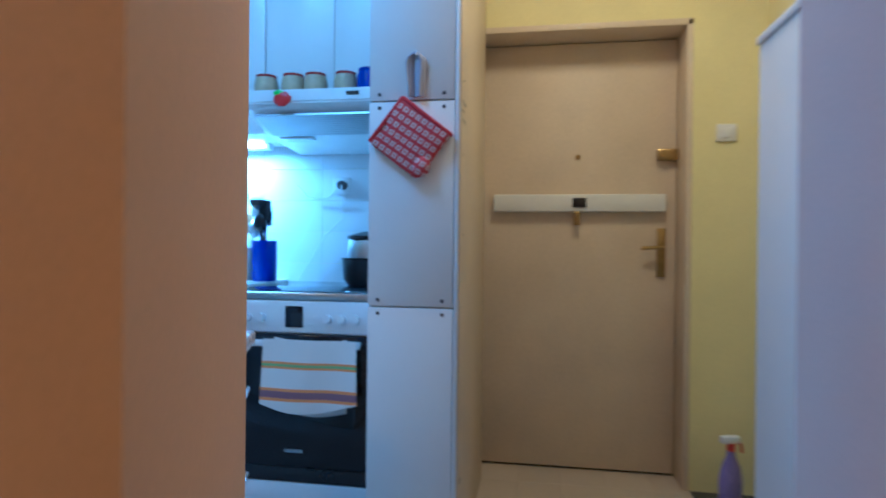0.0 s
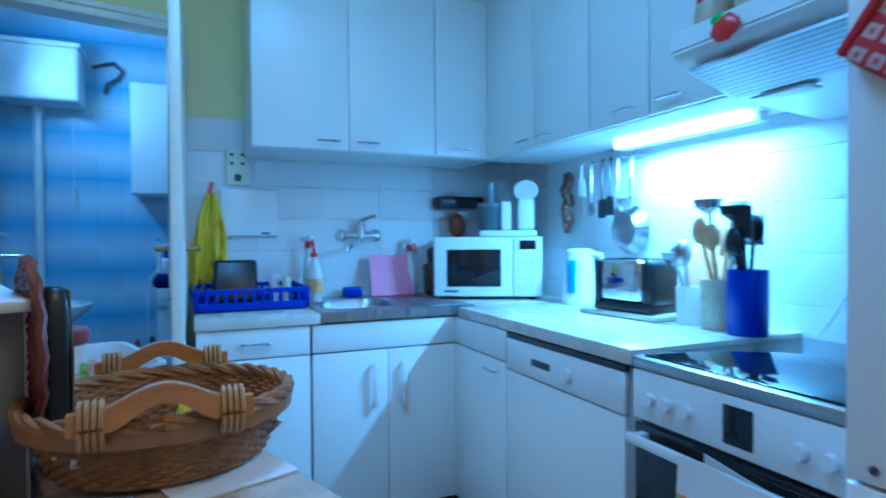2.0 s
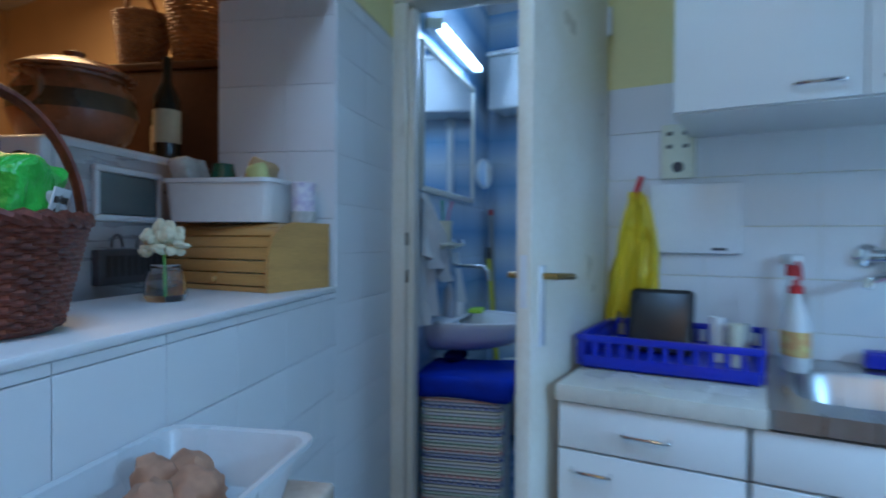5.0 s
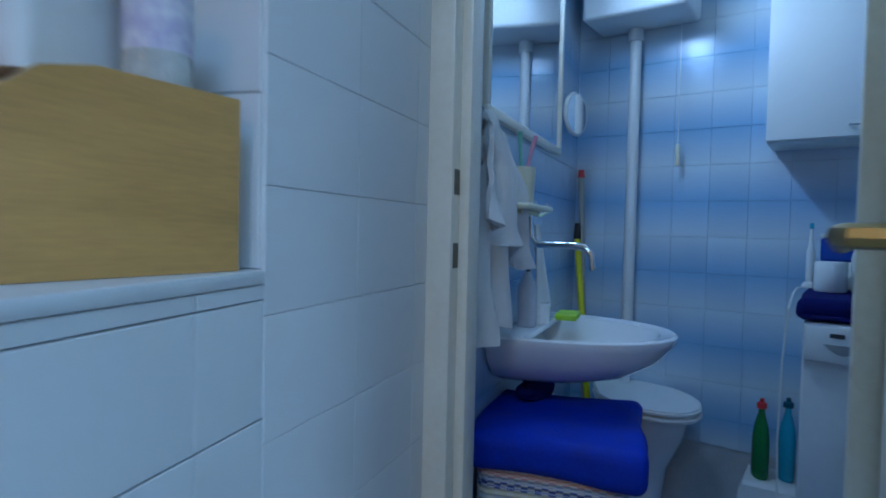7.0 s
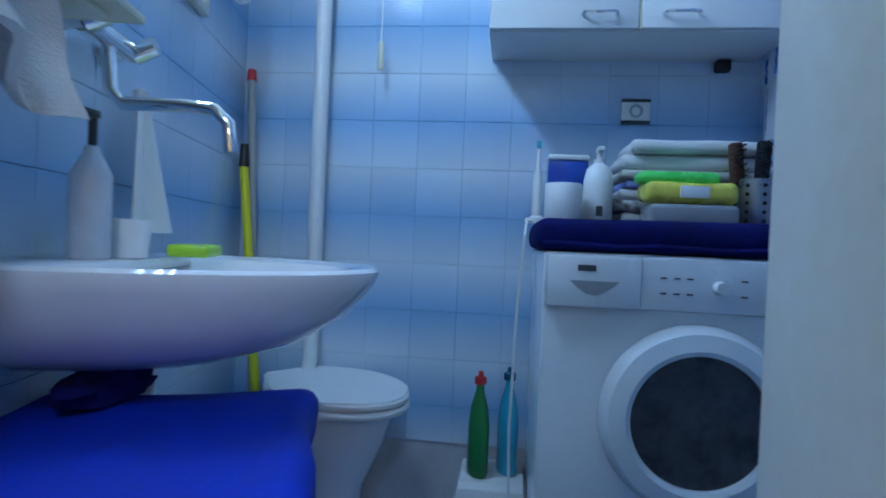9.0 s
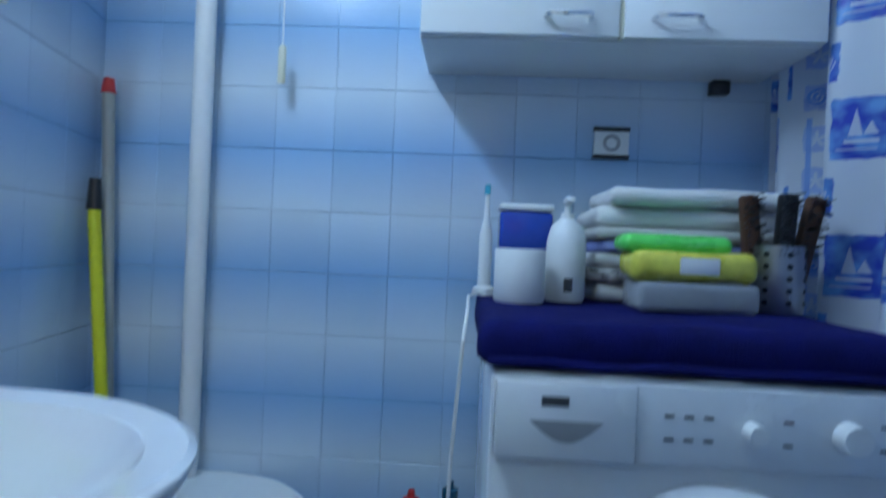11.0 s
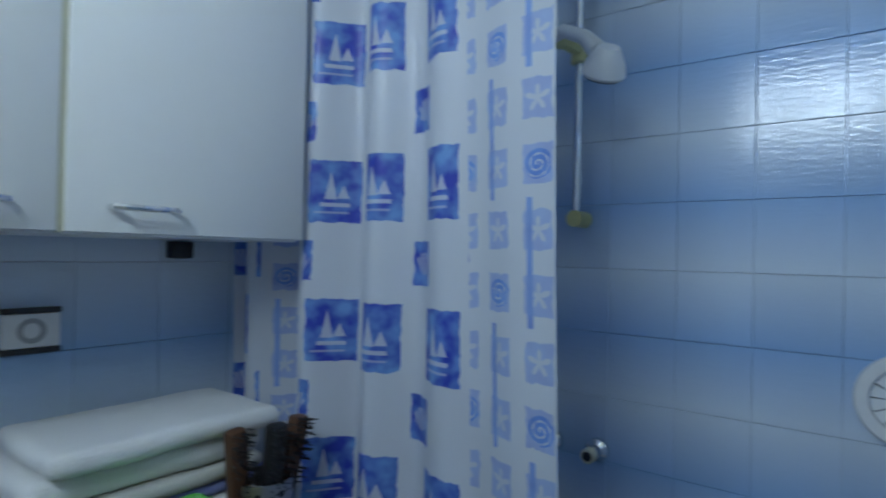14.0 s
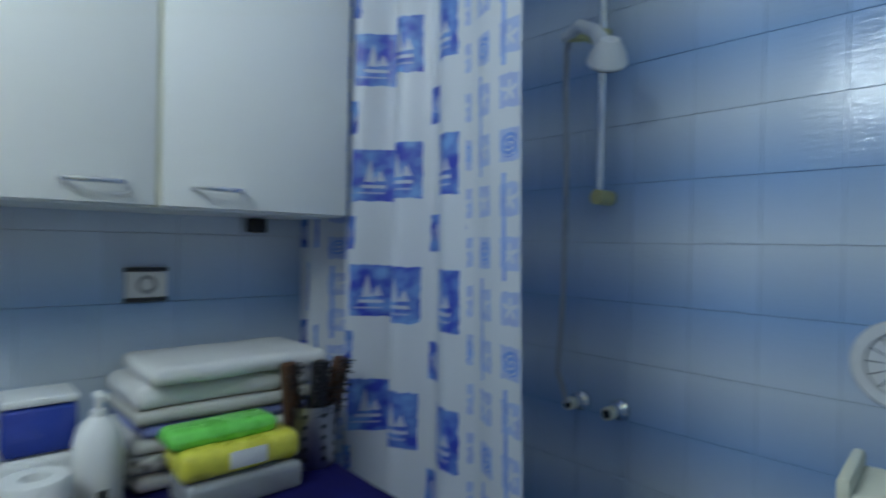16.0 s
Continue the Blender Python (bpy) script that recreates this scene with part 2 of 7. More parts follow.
CHROME = mat("chrome", (0.78, 0.79, 0.80), 0.08, 1.0, vary=0.05, bump=0.0, rvar=0.04)
BRASS = mat("aged_brass", (0.48, 0.34, 0.13), 0.35, 1.0, vary=0.25)
BLACK_PL = mat("black_plastic", (0.018, 0.018, 0.02), 0.35, vary=0.2)
BLACK_GL = mat("black_glass", (0.012, 0.013, 0.016), 0.06, vary=0.1, bump=0.0, rvar=0.03)
DARK_GREY = mat("dark_grey", (0.06, 0.06, 0.065), 0.5, vary=0.2)
BLUE_PL = mat("deep_blue_plastic", (0.012, 0.022, 0.42), 0.35, vary=0.15, coat=0.2)
BLUE_CL = mat("blue_lid_fabric", (0.008, 0.035, 0.50), 0.72, vary=0.25, scale=9, grain=140, bump=0.3, spec=0.3)
NAVY = mat("navy_terry", (0.010, 0.012, 0.13), 0.95, spec=0.15, vary=0.3, scale=20, grain=400, bump=0.8, dist=0.004)
TERRY = mat("white_terry", (0.78, 0.77, 0.75), 0.95, vary=0.08, grain=350, bump=0.7, dist=0.004)
PINK_PL = mat("pink_plastic", (0.82, 0.33, 0.50), 0.42, vary=0.06)
RED_PL = mat("red_plastic", (0.62, 0.03, 0.03), 0.35)
YEL_RUB = mat("yellow_rubber", (0.82, 0.62, 0.02), 0.5, vary=0.12, scale=12)
GREEN_PL = mat("green_plastic", (0.16, 0.55, 0.07), 0.35)
LIME = mat("lime_plastic", (0.42, 0.72, 0.03), 0.4)
WORKTOP = mat("marbled_worktop", (0.66, 0.62, 0.54), 0.28, vary=0.12, scale=7, grain=40, bump=0.02, col2=(0.60, 0.565, 0.49), rvar=0.04)
TABLETOP = mat("beige_stone_top", (0.58, 0.47, 0.37), 0.25, vary=0.2, scale=12, grain=70, bump=0.03, col2=(0.40, 0.32, 0.25))
WICKER = mat("honey_wicker", (0.38, 0.17, 0.05), 0.5, vary=0.35, scale=30, grain=160, bump=0.5)
WICKER_D = mat("dark_red_wicker", (0.19, 0.042, 0.02), 0.5, vary=0.4, scale=30, grain=120, bump=0.5)
WICKER_B = mat("brown_wicker", (0.40, 0.18, 0.06), 0.55, vary=0.4, scale=40, grain=200, bump=0.6)
PINE = mat("varnished_pine", (0.62, 0.34, 0.10), 0.35, vary=0.2, scale=3, grain=30, stretch=(1, 1, 9), bump=0.06)
WOOD = mat("light_wood", (0.58, 0.36, 0.17), 0.5, vary=0.2, scale=4, grain=40, stretch=(1, 6, 1))
DARKWOOD = mat("dark_wood", (0.12, 0.05, 0.025), 0.45, vary=0.3)
CLAY = mat("glazed_clay", (0.34, 0.11, 0.045), 0.3, vary=0.3, scale=8, col2=(0.16, 0.07, 0.03))
CERAMIC = mat("white_ceramic", (0.84, 0.85, 0.86), 0.1, vary=0.03, bump=0.0, coat=0.5)
STONE_JAR = mat("sand_stoneware", (0.56, 0.45, 0.28), 0.4, vary=0.2)
JAR_BLUE = mat("blue_glaze", (0.02, 0.05, 0.38), 0.15, vary=0.2)
JAR_CREAM = mat("cream_pottery", (0.62, 0.58, 0.42), 0.35, vary=0.18, scale=14)
GREEN_BAG = mat("green_foil_bag", (0.06, 0.50, 0.05), 0.35, vary=0.15, scale=14, bump=0.5, dist=0.01)
CLEAR_BAG = mat("crinkled_clear_bag", (0.62, 0.62, 0.58), 0.2, vary=0.25, scale=18, bump=0.6, dist=0.01)
GLASS = glassy("clear_glass", (0.95, 0.97, 0.97))
FOIL = mat("crumpled_foil", (0.75, 0.76, 0.78), 0.2, 1.0, vary=0.2, scale=40, grain=120, bump=0.9, dist=0.01)
POTATO = mat("potato_skin", (0.46, 0.24, 0.14), 0.7, vary=0.25, scale=14, bump=0.3)
LEMON = mat("lemon_skin", (0.85, 0.68, 0.03), 0.4, vary=0.08, grain=200, bump=0.3)
PAPER = mat("white_paper", (0.80, 0.80, 0.78), 0.8, vary=0.05)
DRUM = mat("dark_drum", (0.075, 0.075, 0.085), 0.15, vary=0.45, scale=20, coat=0.6)
MIRROR = mat("mirror_silver", (0.90, 0.92, 0.93), 0.02, 1.0, vary=0.0, bump=0.0, rvar=0.0)
FLOWER = mat("cream_petals", (0.78, 0.72, 0.50), 0.8, vary=0.2, grain=200)
AQUA = mat("aqua_plastic", (0.05, 0.42, 0.58), 0.25)
FRIDGE_W = mat("white_appliance", (0.74, 0.74, 0.74), 0.35, vary=0.06)
TUBE_K = glow("kitchen_tube", (0.62, 0.9, 1.0), 14)
TUBE_B = glow("bathroom_tube", (0.47, 0.74, 1.0), 26)

# ---- structure ----
H = 2.75                                     # ceiling height
XW, XB = -3.06, -3.30                        # kitchen and bathroom faces of the dividing wall
YN = 3.07                                    # kitchen north wall
XBW, YBN = -4.505, 2.455                     # bathroom west and north walls
LEDGE = pose(-2.38, 0.805, 0, 0, 0, 19.5)    # the slanted ledge wall: x along it, y towards the kitchen
DOORWAY = pose(-2.845, 0.685, 0, 0, 0, 102.8) # the slanted bathroom doorway: x along it, y into the bathroom
BSOUTH = pose(-4.505, 0.29, 0, 0, 0, 11.3)   # the slanted bathroom wall behind the basin

b = B()
box(b, XW, 0.9, -2.7, YN + 0.02, -0.1, -0.006)
box(b, -0.5, 0.9, YN + 0.02, 3.4, -0.1, -0.006)
floor = solid("floor", b, GROUT, "beige tiled floor of kitchen and hall", "floor")
b = B()
box(b, XBW - 0.1, XW, 0.0, YBN + 0.1, -0.1, -0.006)
floor_bath = solid("floor_bathroom", b, GROUT_LT, "blue tiled bathroom floor", "floor")
b = B()
box(b, -3.07, 0.9, -2.7, 3.4, H, H + 0.1)
solid("ceiling", b, CEIL, "plain white painted ceiling", "ceiling")
b = B()
box(b, XBW - 0.1, -3.07, 0.0, YBN + 0.1, H, H + 0.1)
solid("ceiling_bathroom", b, CEIL, "white painted bathroom ceiling", "ceiling")

b = B()
XE = -3.185                                   # bathroom face of the dividing wall at the doorway
prism = [(XW, 1.385), (XW, YN + 0.1), (XB, YN + 0.1), (XB, YBN), (XE, 1.385)]
low = [b.verts.new((x, y, 0)) for x, y in prism]
top = [b.verts.new((x, y, H)) for x, y in prism]
b.faces.new(low[::-1])
b.faces.new(top)
for i in range(5):
    b.faces.new((low[i], low[(i + 1) % 5], top[(i + 1) % 5], top[i]))
wall_west = solid("wall_west", b, WALL_YEL, "yellow painted wall with white tiles over the sink", "wall")
b = B()
box(b, -0.02, 0.712, 0.0, 0.20, 2.137, H)
solid("wall_doorway", b, WALL_YEL, "yellow painted wall above the bathroom doorway", "wall", m=DOORWAY)
b = B()
box(b, XW, -0.45, YN, YN + 0.1, 0, H)
box(b, -0.45, 0.49, YN, YN + 0.1, 2.075, H)
box(b, 0.49, 0.80, YN, YN + 0.1, 0, H)
wall_north = solid("wall_north", b, WALL_YEL, "yellow painted wall round the entrance door", "wall")
b = B()
box(b, -0.55, 0.6, 3.29, 3.36, 0, H)
solid("wall_stairwell", b, WALL_WHITE, "plain wall closing the entrance behind its door", "wall")
b = B()
box(b, 0.80, 0.90, -2.7, YN + 0.1, 0, H)
solid("wall_east", b, WALL_YEL, "yellow painted hall wall", "wall")
b = B()
box(b, 0.20, 0.80, 1.02, 1.33, 0, H, 0.006)
solid("wall_partition", b, WALL_PINK, "pale painted end of the partition wall", "wall")
b = B()
box(b, XW - 0.1, 0.9, -2.7, -2.6, 0, H)
solid("wall_south", b, WALL_SAND, "sand coloured painted living room wall", "wall")
b = B()
box(b, XW - 0.1, XW, -2.6, 0.46, 0, H)
solid("wall_living_west", b, WALL_SAND, "sand coloured painted living room wall", "wall")
b = B()
box(b, XBW - 0.1, XBW, 0.0, YBN + 0.1, 0, H)
wall_bw = solid("wall_bathroom_west", b, GROUT_LT, "bathroom wall of pale to deep blue gradient tiles", "wall")
b = B()
box(b, XBW, XB, YBN, YBN + 0.1, 0, H)
wall_bn = solid("wall_bathroom_north", b, GROUT_LT, "shower wall of pale to deep blue gradient tiles", "wall")
b = B()
BEAST = pose(XE, 1.385, 0, 0, 0, 90 + math.degrees(math.atan2(XE - XB, YBN - 1.385)))
LBE = math.hypot(XE - XB, YBN - 1.385)
box(b, 0.004, LBE - 0.002, 0.0, 0.006, 0, H)
wall_be = solid("wall_bathroom_east", b, GROUT_LT, "blue tiled side wall of the shower", "wall", m=BEAST)
b = B()
box(b, -0.02, 1.655, -0.12, 0, 0, H)
wall_bs = solid("wall_bathroom_south", b, GROUT_LT, "blue tiled wall behind the basin", "wall", m=BSOUTH)

# slanted wall with the pass-through over its ledge
b = B()
box(b, 0.0, 1.30, -0.36, 0, 0, 1.085)
box(b, 0.0, 1.36, -0.36, 0, 1.925, H)
wall_ledge = solid("wall_ledge", b, GROUT, "white tiled wall with an open pass-through above a ledge", "wall", m=LEDGE)
b = B()
box(b, 0.002, 1.34, -0.37, 0.008, 1.085, 1.101, 0.004)
part("ledge", b, TILE_W, wall_ledge, "white tiled ledge of the pass-through")
b = B()
box(b, 0.0, 1.36, 0.001, 0.004, 1.928, H)
part("plaster", b, WALL_YEL, wall_ledge, "yellow painted plaster above the tiles")
PIER2 = pose(-2.38, 0.805, 0, 0, 0, 14.6)
b = B()
box(b, -0.48, 0.0, -0.34, 0, 0, H)
wall_side = solid("wall_side", b, GROUT_W, "white tiled wall beside the bathroom door", "wall", m=PIER2)
b = B()
box(b, -0.478, 0.0, 0.001, 0.004, 1.955, H)
part("plaster", b, WALL_YEL, wall_side, "yellow painted plaster above the tiles")
b = B()
for q in [((-1.13, 1.215), (-0.59, 1.18), (-0.412, 0.702), (-1.03, 0.88))]:
    lo = [b.verts.new((x, y, 0)) for x, y in q]
    hi = [b.verts.new((x, y, H)) for x, y in q]
    b.faces.new(lo)
    b.faces.new(hi[::-1])
    for i in range(4):
        b.faces.new((lo[i], lo[(i + 1) % 4], hi[(i + 1) % 4], hi[i]))
solid("wall_pier", b, WALL_ORA, "orange painted end of the wall beside the doorway", "wall")

# entrance door
door = thing("entrance_door", "beige painted wooden entrance door with a white security bar, closed", "door", pose(0.018, 3.235, 0))
b = B()
box(b, -0.452, 0.452, 0, 0.045, 0.008, 2.045, 0.004)
part("door_leaf", b, DOOR_PAINT, door)
b = B()
box(b, -0.40, 0.40, -0.045, -0.001, 1.235, 1.318, 0.008)
bar = part("security_bar", b, WHITE_PL, door, "white steel security bar across the door")
b = B()
box(b, -0.025, 0.038, -0.052, -0.044, 1.255, 1.30, 0.003)
part("bar_lock", b, BLACK_PL, bar, "black lock plate")
b = B()
box(b, -0.02, 0.012, -0.05, -0.03, 1.17, 1.235, 0.006)
part("key", b, BRASS, bar, "keys hanging in the bar lock")
b = B()
box(b, 0.452 + 0.02, 0.452 + 0.06, -0.11, -0.03, 1.235, 1.318, 0.004)
part("bar_bracket", b, WHITE_PL, door)
b = B()
box(b, 0.365, 0.405, -0.012, -0.001, 0.93, 1.16, 0.003)
plate = part("handle_plate", b, BRASS, door)
b = B()
tube(b, [(0.385, -0.012, 1.07), (0.385, -0.05, 1.07), (0.36, -0.055, 1.07), (0.29, -0.055, 1.065)], 0.009)
part("door_handle", b, BRASS, plate)
b = B()
box(b, 0.36, 0.455, -0.035, -0.001, 1.475, 1.53, 0.01)
cyl(b, (0.385, -0.05, 1.50), (0.385, -0.03, 1.50), 0.018)
part("upper_lock", b, BRASS, door)
b = B()
cyl(b, (0.0, -0.006, 1.50), (0.0, 0.0, 1.50), 0.011)
part("peephole", b, BRASS, door)
b = B()
for x0, x1 in ((-0.478, -0.454), (0.454, 0.478)):
    box(b, x0, x1, -0.17, 0.04, 0, 2.075, 0.003)
box(b, -0.478, 0.478, -0.17, 0.04, 2.049, 2.078, 0.003)
tagged(part("door_frame_entrance", b, DOOR_PAINT, None), "beige painted frame of the entrance door", "door frame", kind="structure").matrix_basis = pose(0.018, 3.235, 0)

# bathroom door: frame and open leaf
fr = thing("door_frame_bathroom", "worn cream painted door frame with an old strike plate", "door frame", kind="structure")
b = B()
box(b, XW - 0.10, XW + 0.045, 1.335, 1.383, 0, 2.078, 0.006)
part("jamb", b, CREAM_PAINT, fr)
b = B()
box(b, 0.0, 0.052, -0.016, 0.085, 0, 2.078, 0.005)
box(b, 0.050, 0.072, 0.022, 0.085, 0, 2.078, 0.004)
jamb = part("jamb", b, CREAM_PAINT, fr, turn=DOORWAY)
b = B()
box(b, 0.0, 0.735, -0.016, 0.10, 2.080, 2.118, 0.005)
box(b, -0.012, 0.745, -0.026, -0.002, 2.112, 2.14, 0.005)
part("head", b, CREAM_PAINT, fr, turn=DOORWAY)
for z in (1.10, 1.235):
    b = B()
    box(b, 0.0515, 0.0535, -0.006, 0.018, z - 0.022, z + 0.024)
    part("strike_plate", b, bpy.data.materials.get("worn_wood") or mat("worn_wood", (0.26, 0.20, 0.13), 0.7, vary=0.3), jamb)
b = B()
box(b, 0.03, 0.69, -0.02, 0.10, -0.004, 0.014, 0.003)
solid("threshold", b, DARKWOOD, "low dark wooden door sill", "door sill", m=DOORWAY)
b = B()
box(b, XE - 0.008, XW - 0.10, 1.368, 1.384, 0, 2.137)
solid("reveal", b, WALL_WHITE, "plain white reveal of the bathroom doorway", "wall")

leaf = thing("bathroom_door", "cream painted bathroom door standing open, with brass handles", "door", pose(-3.005, 1.392, 0, 0, 0, -0.5))
b = B()
box(b, 0, 0.665, -0.018, 0.02, 0.016, 2.074, 0.004)
part("door_leaf", b, CREAM_PAINT, leaf)
for s in (-1, 1):
    b = B()
    box(b, 0.585, 0.622, s * 0.022 - 0.004, s * 0.022 + 0.004, 0.985, 1.175, 0.003)
    pl = part("handle_plate", b, WHITE_EN, leaf)
    b = B()
    tube(b, [(0.603, s * 0.02, 1.15), (0.603, s * 0.06, 1.15), (0.585, s * 0.066, 1.15), (0.50, s * 0.066, 1.145)], 0.008)
    part("door_handle", b, BRASS, pl)
b = B()
box(b, 0.6655, 0.6675, -0.008, 0.01, 1.08, 1.2)
part("lock_plate", b, WHITE_EN, leaf)
for z in (0.25, 1.90):
    b = B()
    cyl(b, (-0.006, 0.02, z), (-0.006, 0.02, z + 0.09), 0.009)
    part("hinge", b, WHITE_EN, leaf)

# ---- kitchen ----
def handle(parent, c, length, axis, out, r=0.0045):
    """A bow handle: centre, length along axis 0..2, out the offset vector from the front."""
    c, o = Vector(c), Vector(out)
    a = Vector([length / 2 if i == axis else 0 for i in range(3)])
    bb = B()
    tube(bb, [c - a, c - a * 0.96 + o * 0.8, c - a * 0.8 + o, c + a * 0.8 + o, c + a * 0.96 + o * 0.8, c + a], r, 8)
    return part("handle", bb, CHROME, parent, "thin chrome bow handle")


def front(parent, x0, x1, z0, z1, name="door", y=0.0, mat_=None):
    """A front panel in the plane y, 18 mm thick, facing -y of the unit."""
    bb = B()
    box(bb, x0 + 0.0015, x1 - 0.0015, y - 0.018, y, z0 + 0.0015, z1 - 0.0015, 0.0018)
    return part(name, bb, mat_ or WHITE_LAM, parent)


def carcass(parent, x0, x1, y1, z0, z1, y0=0.001):
    bb = B()
    box(bb, x0, x1, y0, y1, z0, z1, 0.001)
    return part("body", bb, WHITE_LAM, parent)


# units on the west side: local x runs along -y of the room seen from the front; y 0 is the front, +y to the wall
WU = pose(-2.455, 0, 0, 0, 0, 90)


def plinth(parent, x0, x1):
    bb = B()
    box(bb, x0, x1, 0.05, 0.07, 0.0, 0.10)
    return part("plinth", bb, BLACK_PL, parent)


u = thing("drawer_unit", "white base cabinet with a drawer over a door", "cabinet", WU)
carcass(u, 1.44, 1.838, 0.58, 0.10, 0.855)
handle(front(u, 1.44, 1.838, 0.745, 0.855, "drawer"), (1.64, -0.018, 0.80), 0.10, 0, (0, -0.022, 0))
handle(front(u, 1.44, 1.838, 0.10, 0.742), (1.52, -0.018, 0.70), 0.09, 0, (0, -0.022, 0))
plinth(u, 1.44, 1.838)
u = thing("sink_unit", "white sink cabinet with two doors", "cabinet", WU)
carcass(u, 1.845, 2.445, 0.58, 0.10, 0.70)
front(u, 1.845, 2.445, 0.745, 0.855, "fascia")
for x0, x1, hx in ((1.845, 2.145, 2.085), (2.145, 2.445, 2.205)):
    d = front(u, x0, x1, 0.10, 0.742)
    for z in (0.525, 0.685):
        bb = B()
        cyl(bb, (hx, -0.018, z), (hx, -0.04, z), 0.006, seg=10)
        part("handle_post", bb, CHROME, d)
    bb = B()
    box(bb, hx - 0.011, hx + 0.011, -0.05, -0.036, 0.52, 0.69, 0.005)
    part("handle", bb, WHITE_PL, d, "white grip handle")
plinth(u, 1.845, 2.445)

NU = pose(0, 2.455, 0)
u = thing("corner_unit", "white corner cabinet with a drawer over a door", "cabinet", NU)
carcass(u, -2.44, -2.005, 0.58, 0.10, 0.855)
front(u, -2.44, -2.005, 0.745, 0.855, "drawer")
handle(front(u, -2.44, -2.005, 0.10, 0.742), (-2.10, -0.018, 0.70), 0.09, 0, (0, -0.022, 0))
plinth(u, -2.44, -2.005)
u = thing("dishwasher", "white built-in dishwasher with a control strip", "dishwasher", NU)
carcass(u, -2.0, -1.395, 0.57, 0.10, 0.84)
ctl = front(u, -2.0, -1.395, 0.725, 0.835, "control_panel", mat_=WHITE_EN)
front(u, -2.0, -1.395, 0.10, 0.722)
bb = B()
box(bb, -1.84, -1.73, -0.0195, -0.014, 0.765, 0.79, 0.004)
part("grip", bb, DARK_GREY, ctl)
bb = B()
cyl(bb, (-1.64, -0.018, 0.775), (-1.64, -0.032, 0.775), 0.024, 0.021)
part("knob", bb, WHITE_PL, ctl)
bb = B()
box(bb, -2.0, -1.395, -0.016, -0.002, 0.838, 0.852)
part("shadow_gap", bb, BLACK_PL, u)
plinth(u, -2.0, -1.395)

# worktop: an L with the sink let into its west leg
wt = thing("worktop", "pale marbled laminate worktop on white cabinets", "worktop")
for x0, x1, y0, y1 in ((XW + 0.002, -2.425, 1.435, 1.875), (XW + 0.002, -2.397, 2.53, YN - 0.004), (-2.3965, -1.372, 2.435, YN - 0.004)):
    b = B()
    box(b, x0, x1, y0, y1, 0.857, 0.897, 0.004)
    part("section", b, WORKTOP, wt)
sink = thing("sink", "stainless steel kitchen sink with drainer, let into the worktop", "sink", pose(-2.74, 2.20, 0.897))
b = B()
W2, L2 = 0.315, 0.325


def rrect(cx, cy, hx, hy, r, z, bm):
    out = []
    for (sx, sy, a0) in ((1, 1, 0), (-1, 1, 90), (-1, -1, 180), (1, -1, 270)):
        for i in range(7):
            a = radians(a0 + 15 * i)
            out.append(bm.verts.new((cx + sx * (hx - r) + r * math.cos(a), cy + sy * (hy - r) + r * math.sin(a), z)))
    return out


def bridge(bm, a, c):
    for i in range(len(a)):
        j = (i + 1) % len(a)
        bm.faces.new((a[i], a[j], c[j], c[i]))


o = rrect(0, 0, W2, L2, 0.012, -0.035, b)
o1 = rrect(0, 0, W2, L2, 0.012, 0.004, b)
i0 = rrect(0.02, -0.115, 0.19, 0.165, 0.09, 0.003, b)
i1 = rrect(0.02, -0.115, 0.18, 0.155, 0.085, -0.012, b)
i2 = rrect(0.02, -0.115, 0.155, 0.13, 0.07, -0.15, b)
bridge(b, o, o1)
bridge(b, o1, i0)
bridge(b, i0, i1)
bridge(b, i1, i2)
b.faces.new(i2)
part("basin", b, STEEL, sink)
for i in range(7):
    b = B()
    box(b, -0.22, 0.24, 0.09 + i * 0.03, 0.10 + i * 0.03, 0.003, 0.008, 0.003)
    part("drainer_rib", b, STEEL, sink)
b = B()
cyl(b, (0.02, -0.115, -0.149), (0.02, -0.115, -0.143), 0.028)
part("drain", b, CHROME, sink)

# cooker
ck = thing("cooker", "white freestanding cooker with glass hob and black oven door", "cooker", pose(-1.365, 2.455, 0))
b = B()
box(b, 0, 0.598, 0.004, 0.59, 0.04, 0.855, 0.003)
part("body", b, WHITE_EN, ck)
b = B()
box(b, -0.002, 0.60, -0.022, 0.595, 0.857, 0.885, 0.005)
part("hob_frame", b, STEEL, ck)
b = B()
box(b, 0.018, 0.58, 0.0, 0.575, 0.8855, 0.8895, 0.0015)
part("hob", b, BLACK_GL, ck, "black glass ceramic hob")
b = B()
box(b, 0.0, 0.598, -0.02, 0.003, 0.735, 0.855, 0.004)
pn = part("control_panel", b, WHITE_EN, ck)
b = B()
box(b, 0.265, 0.335, -0.0225, -0.019, 0.755, 0.835, 0.002)
part("display", b, BLACK_GL, pn)
for x in (0.06, 0.115, 0.17, 0.43, 0.485, 0.54):
    b = B()
    cyl(b, (x, -0.02, 0.79), (x, -0.034, 0.79), 0.017, 0.015)
    part("knob", b, WHITE_EN, pn)
b = B()
box(b, 0.012, 0.588, -0.025, 0.003, 0.235, 0.728, 0.004)
od = part("oven_door", b, BLACK_GL, ck, "black glass oven door")
b = B()
for x in (0.05, 0.55):
    box(b, x - 0.012, x + 0.012, -0.06, -0.024, 0.69, 0.712, 0.004)
box(b, 0.03, 0.57, -0.072, -0.056, 0.688, 0.714, 0.007)
part("oven_handle", b, WHITE_EN, od, "white oven handle")
b = B()
box(b, 0.27, 0.34, -0.0265, -0.024, 0.29, 0.302)
part("badge", b, STEEL, od)
b = B()
box(b, 0.012, 0.588, -0.025, 0.003, 0.04, 0.175, 0.004)
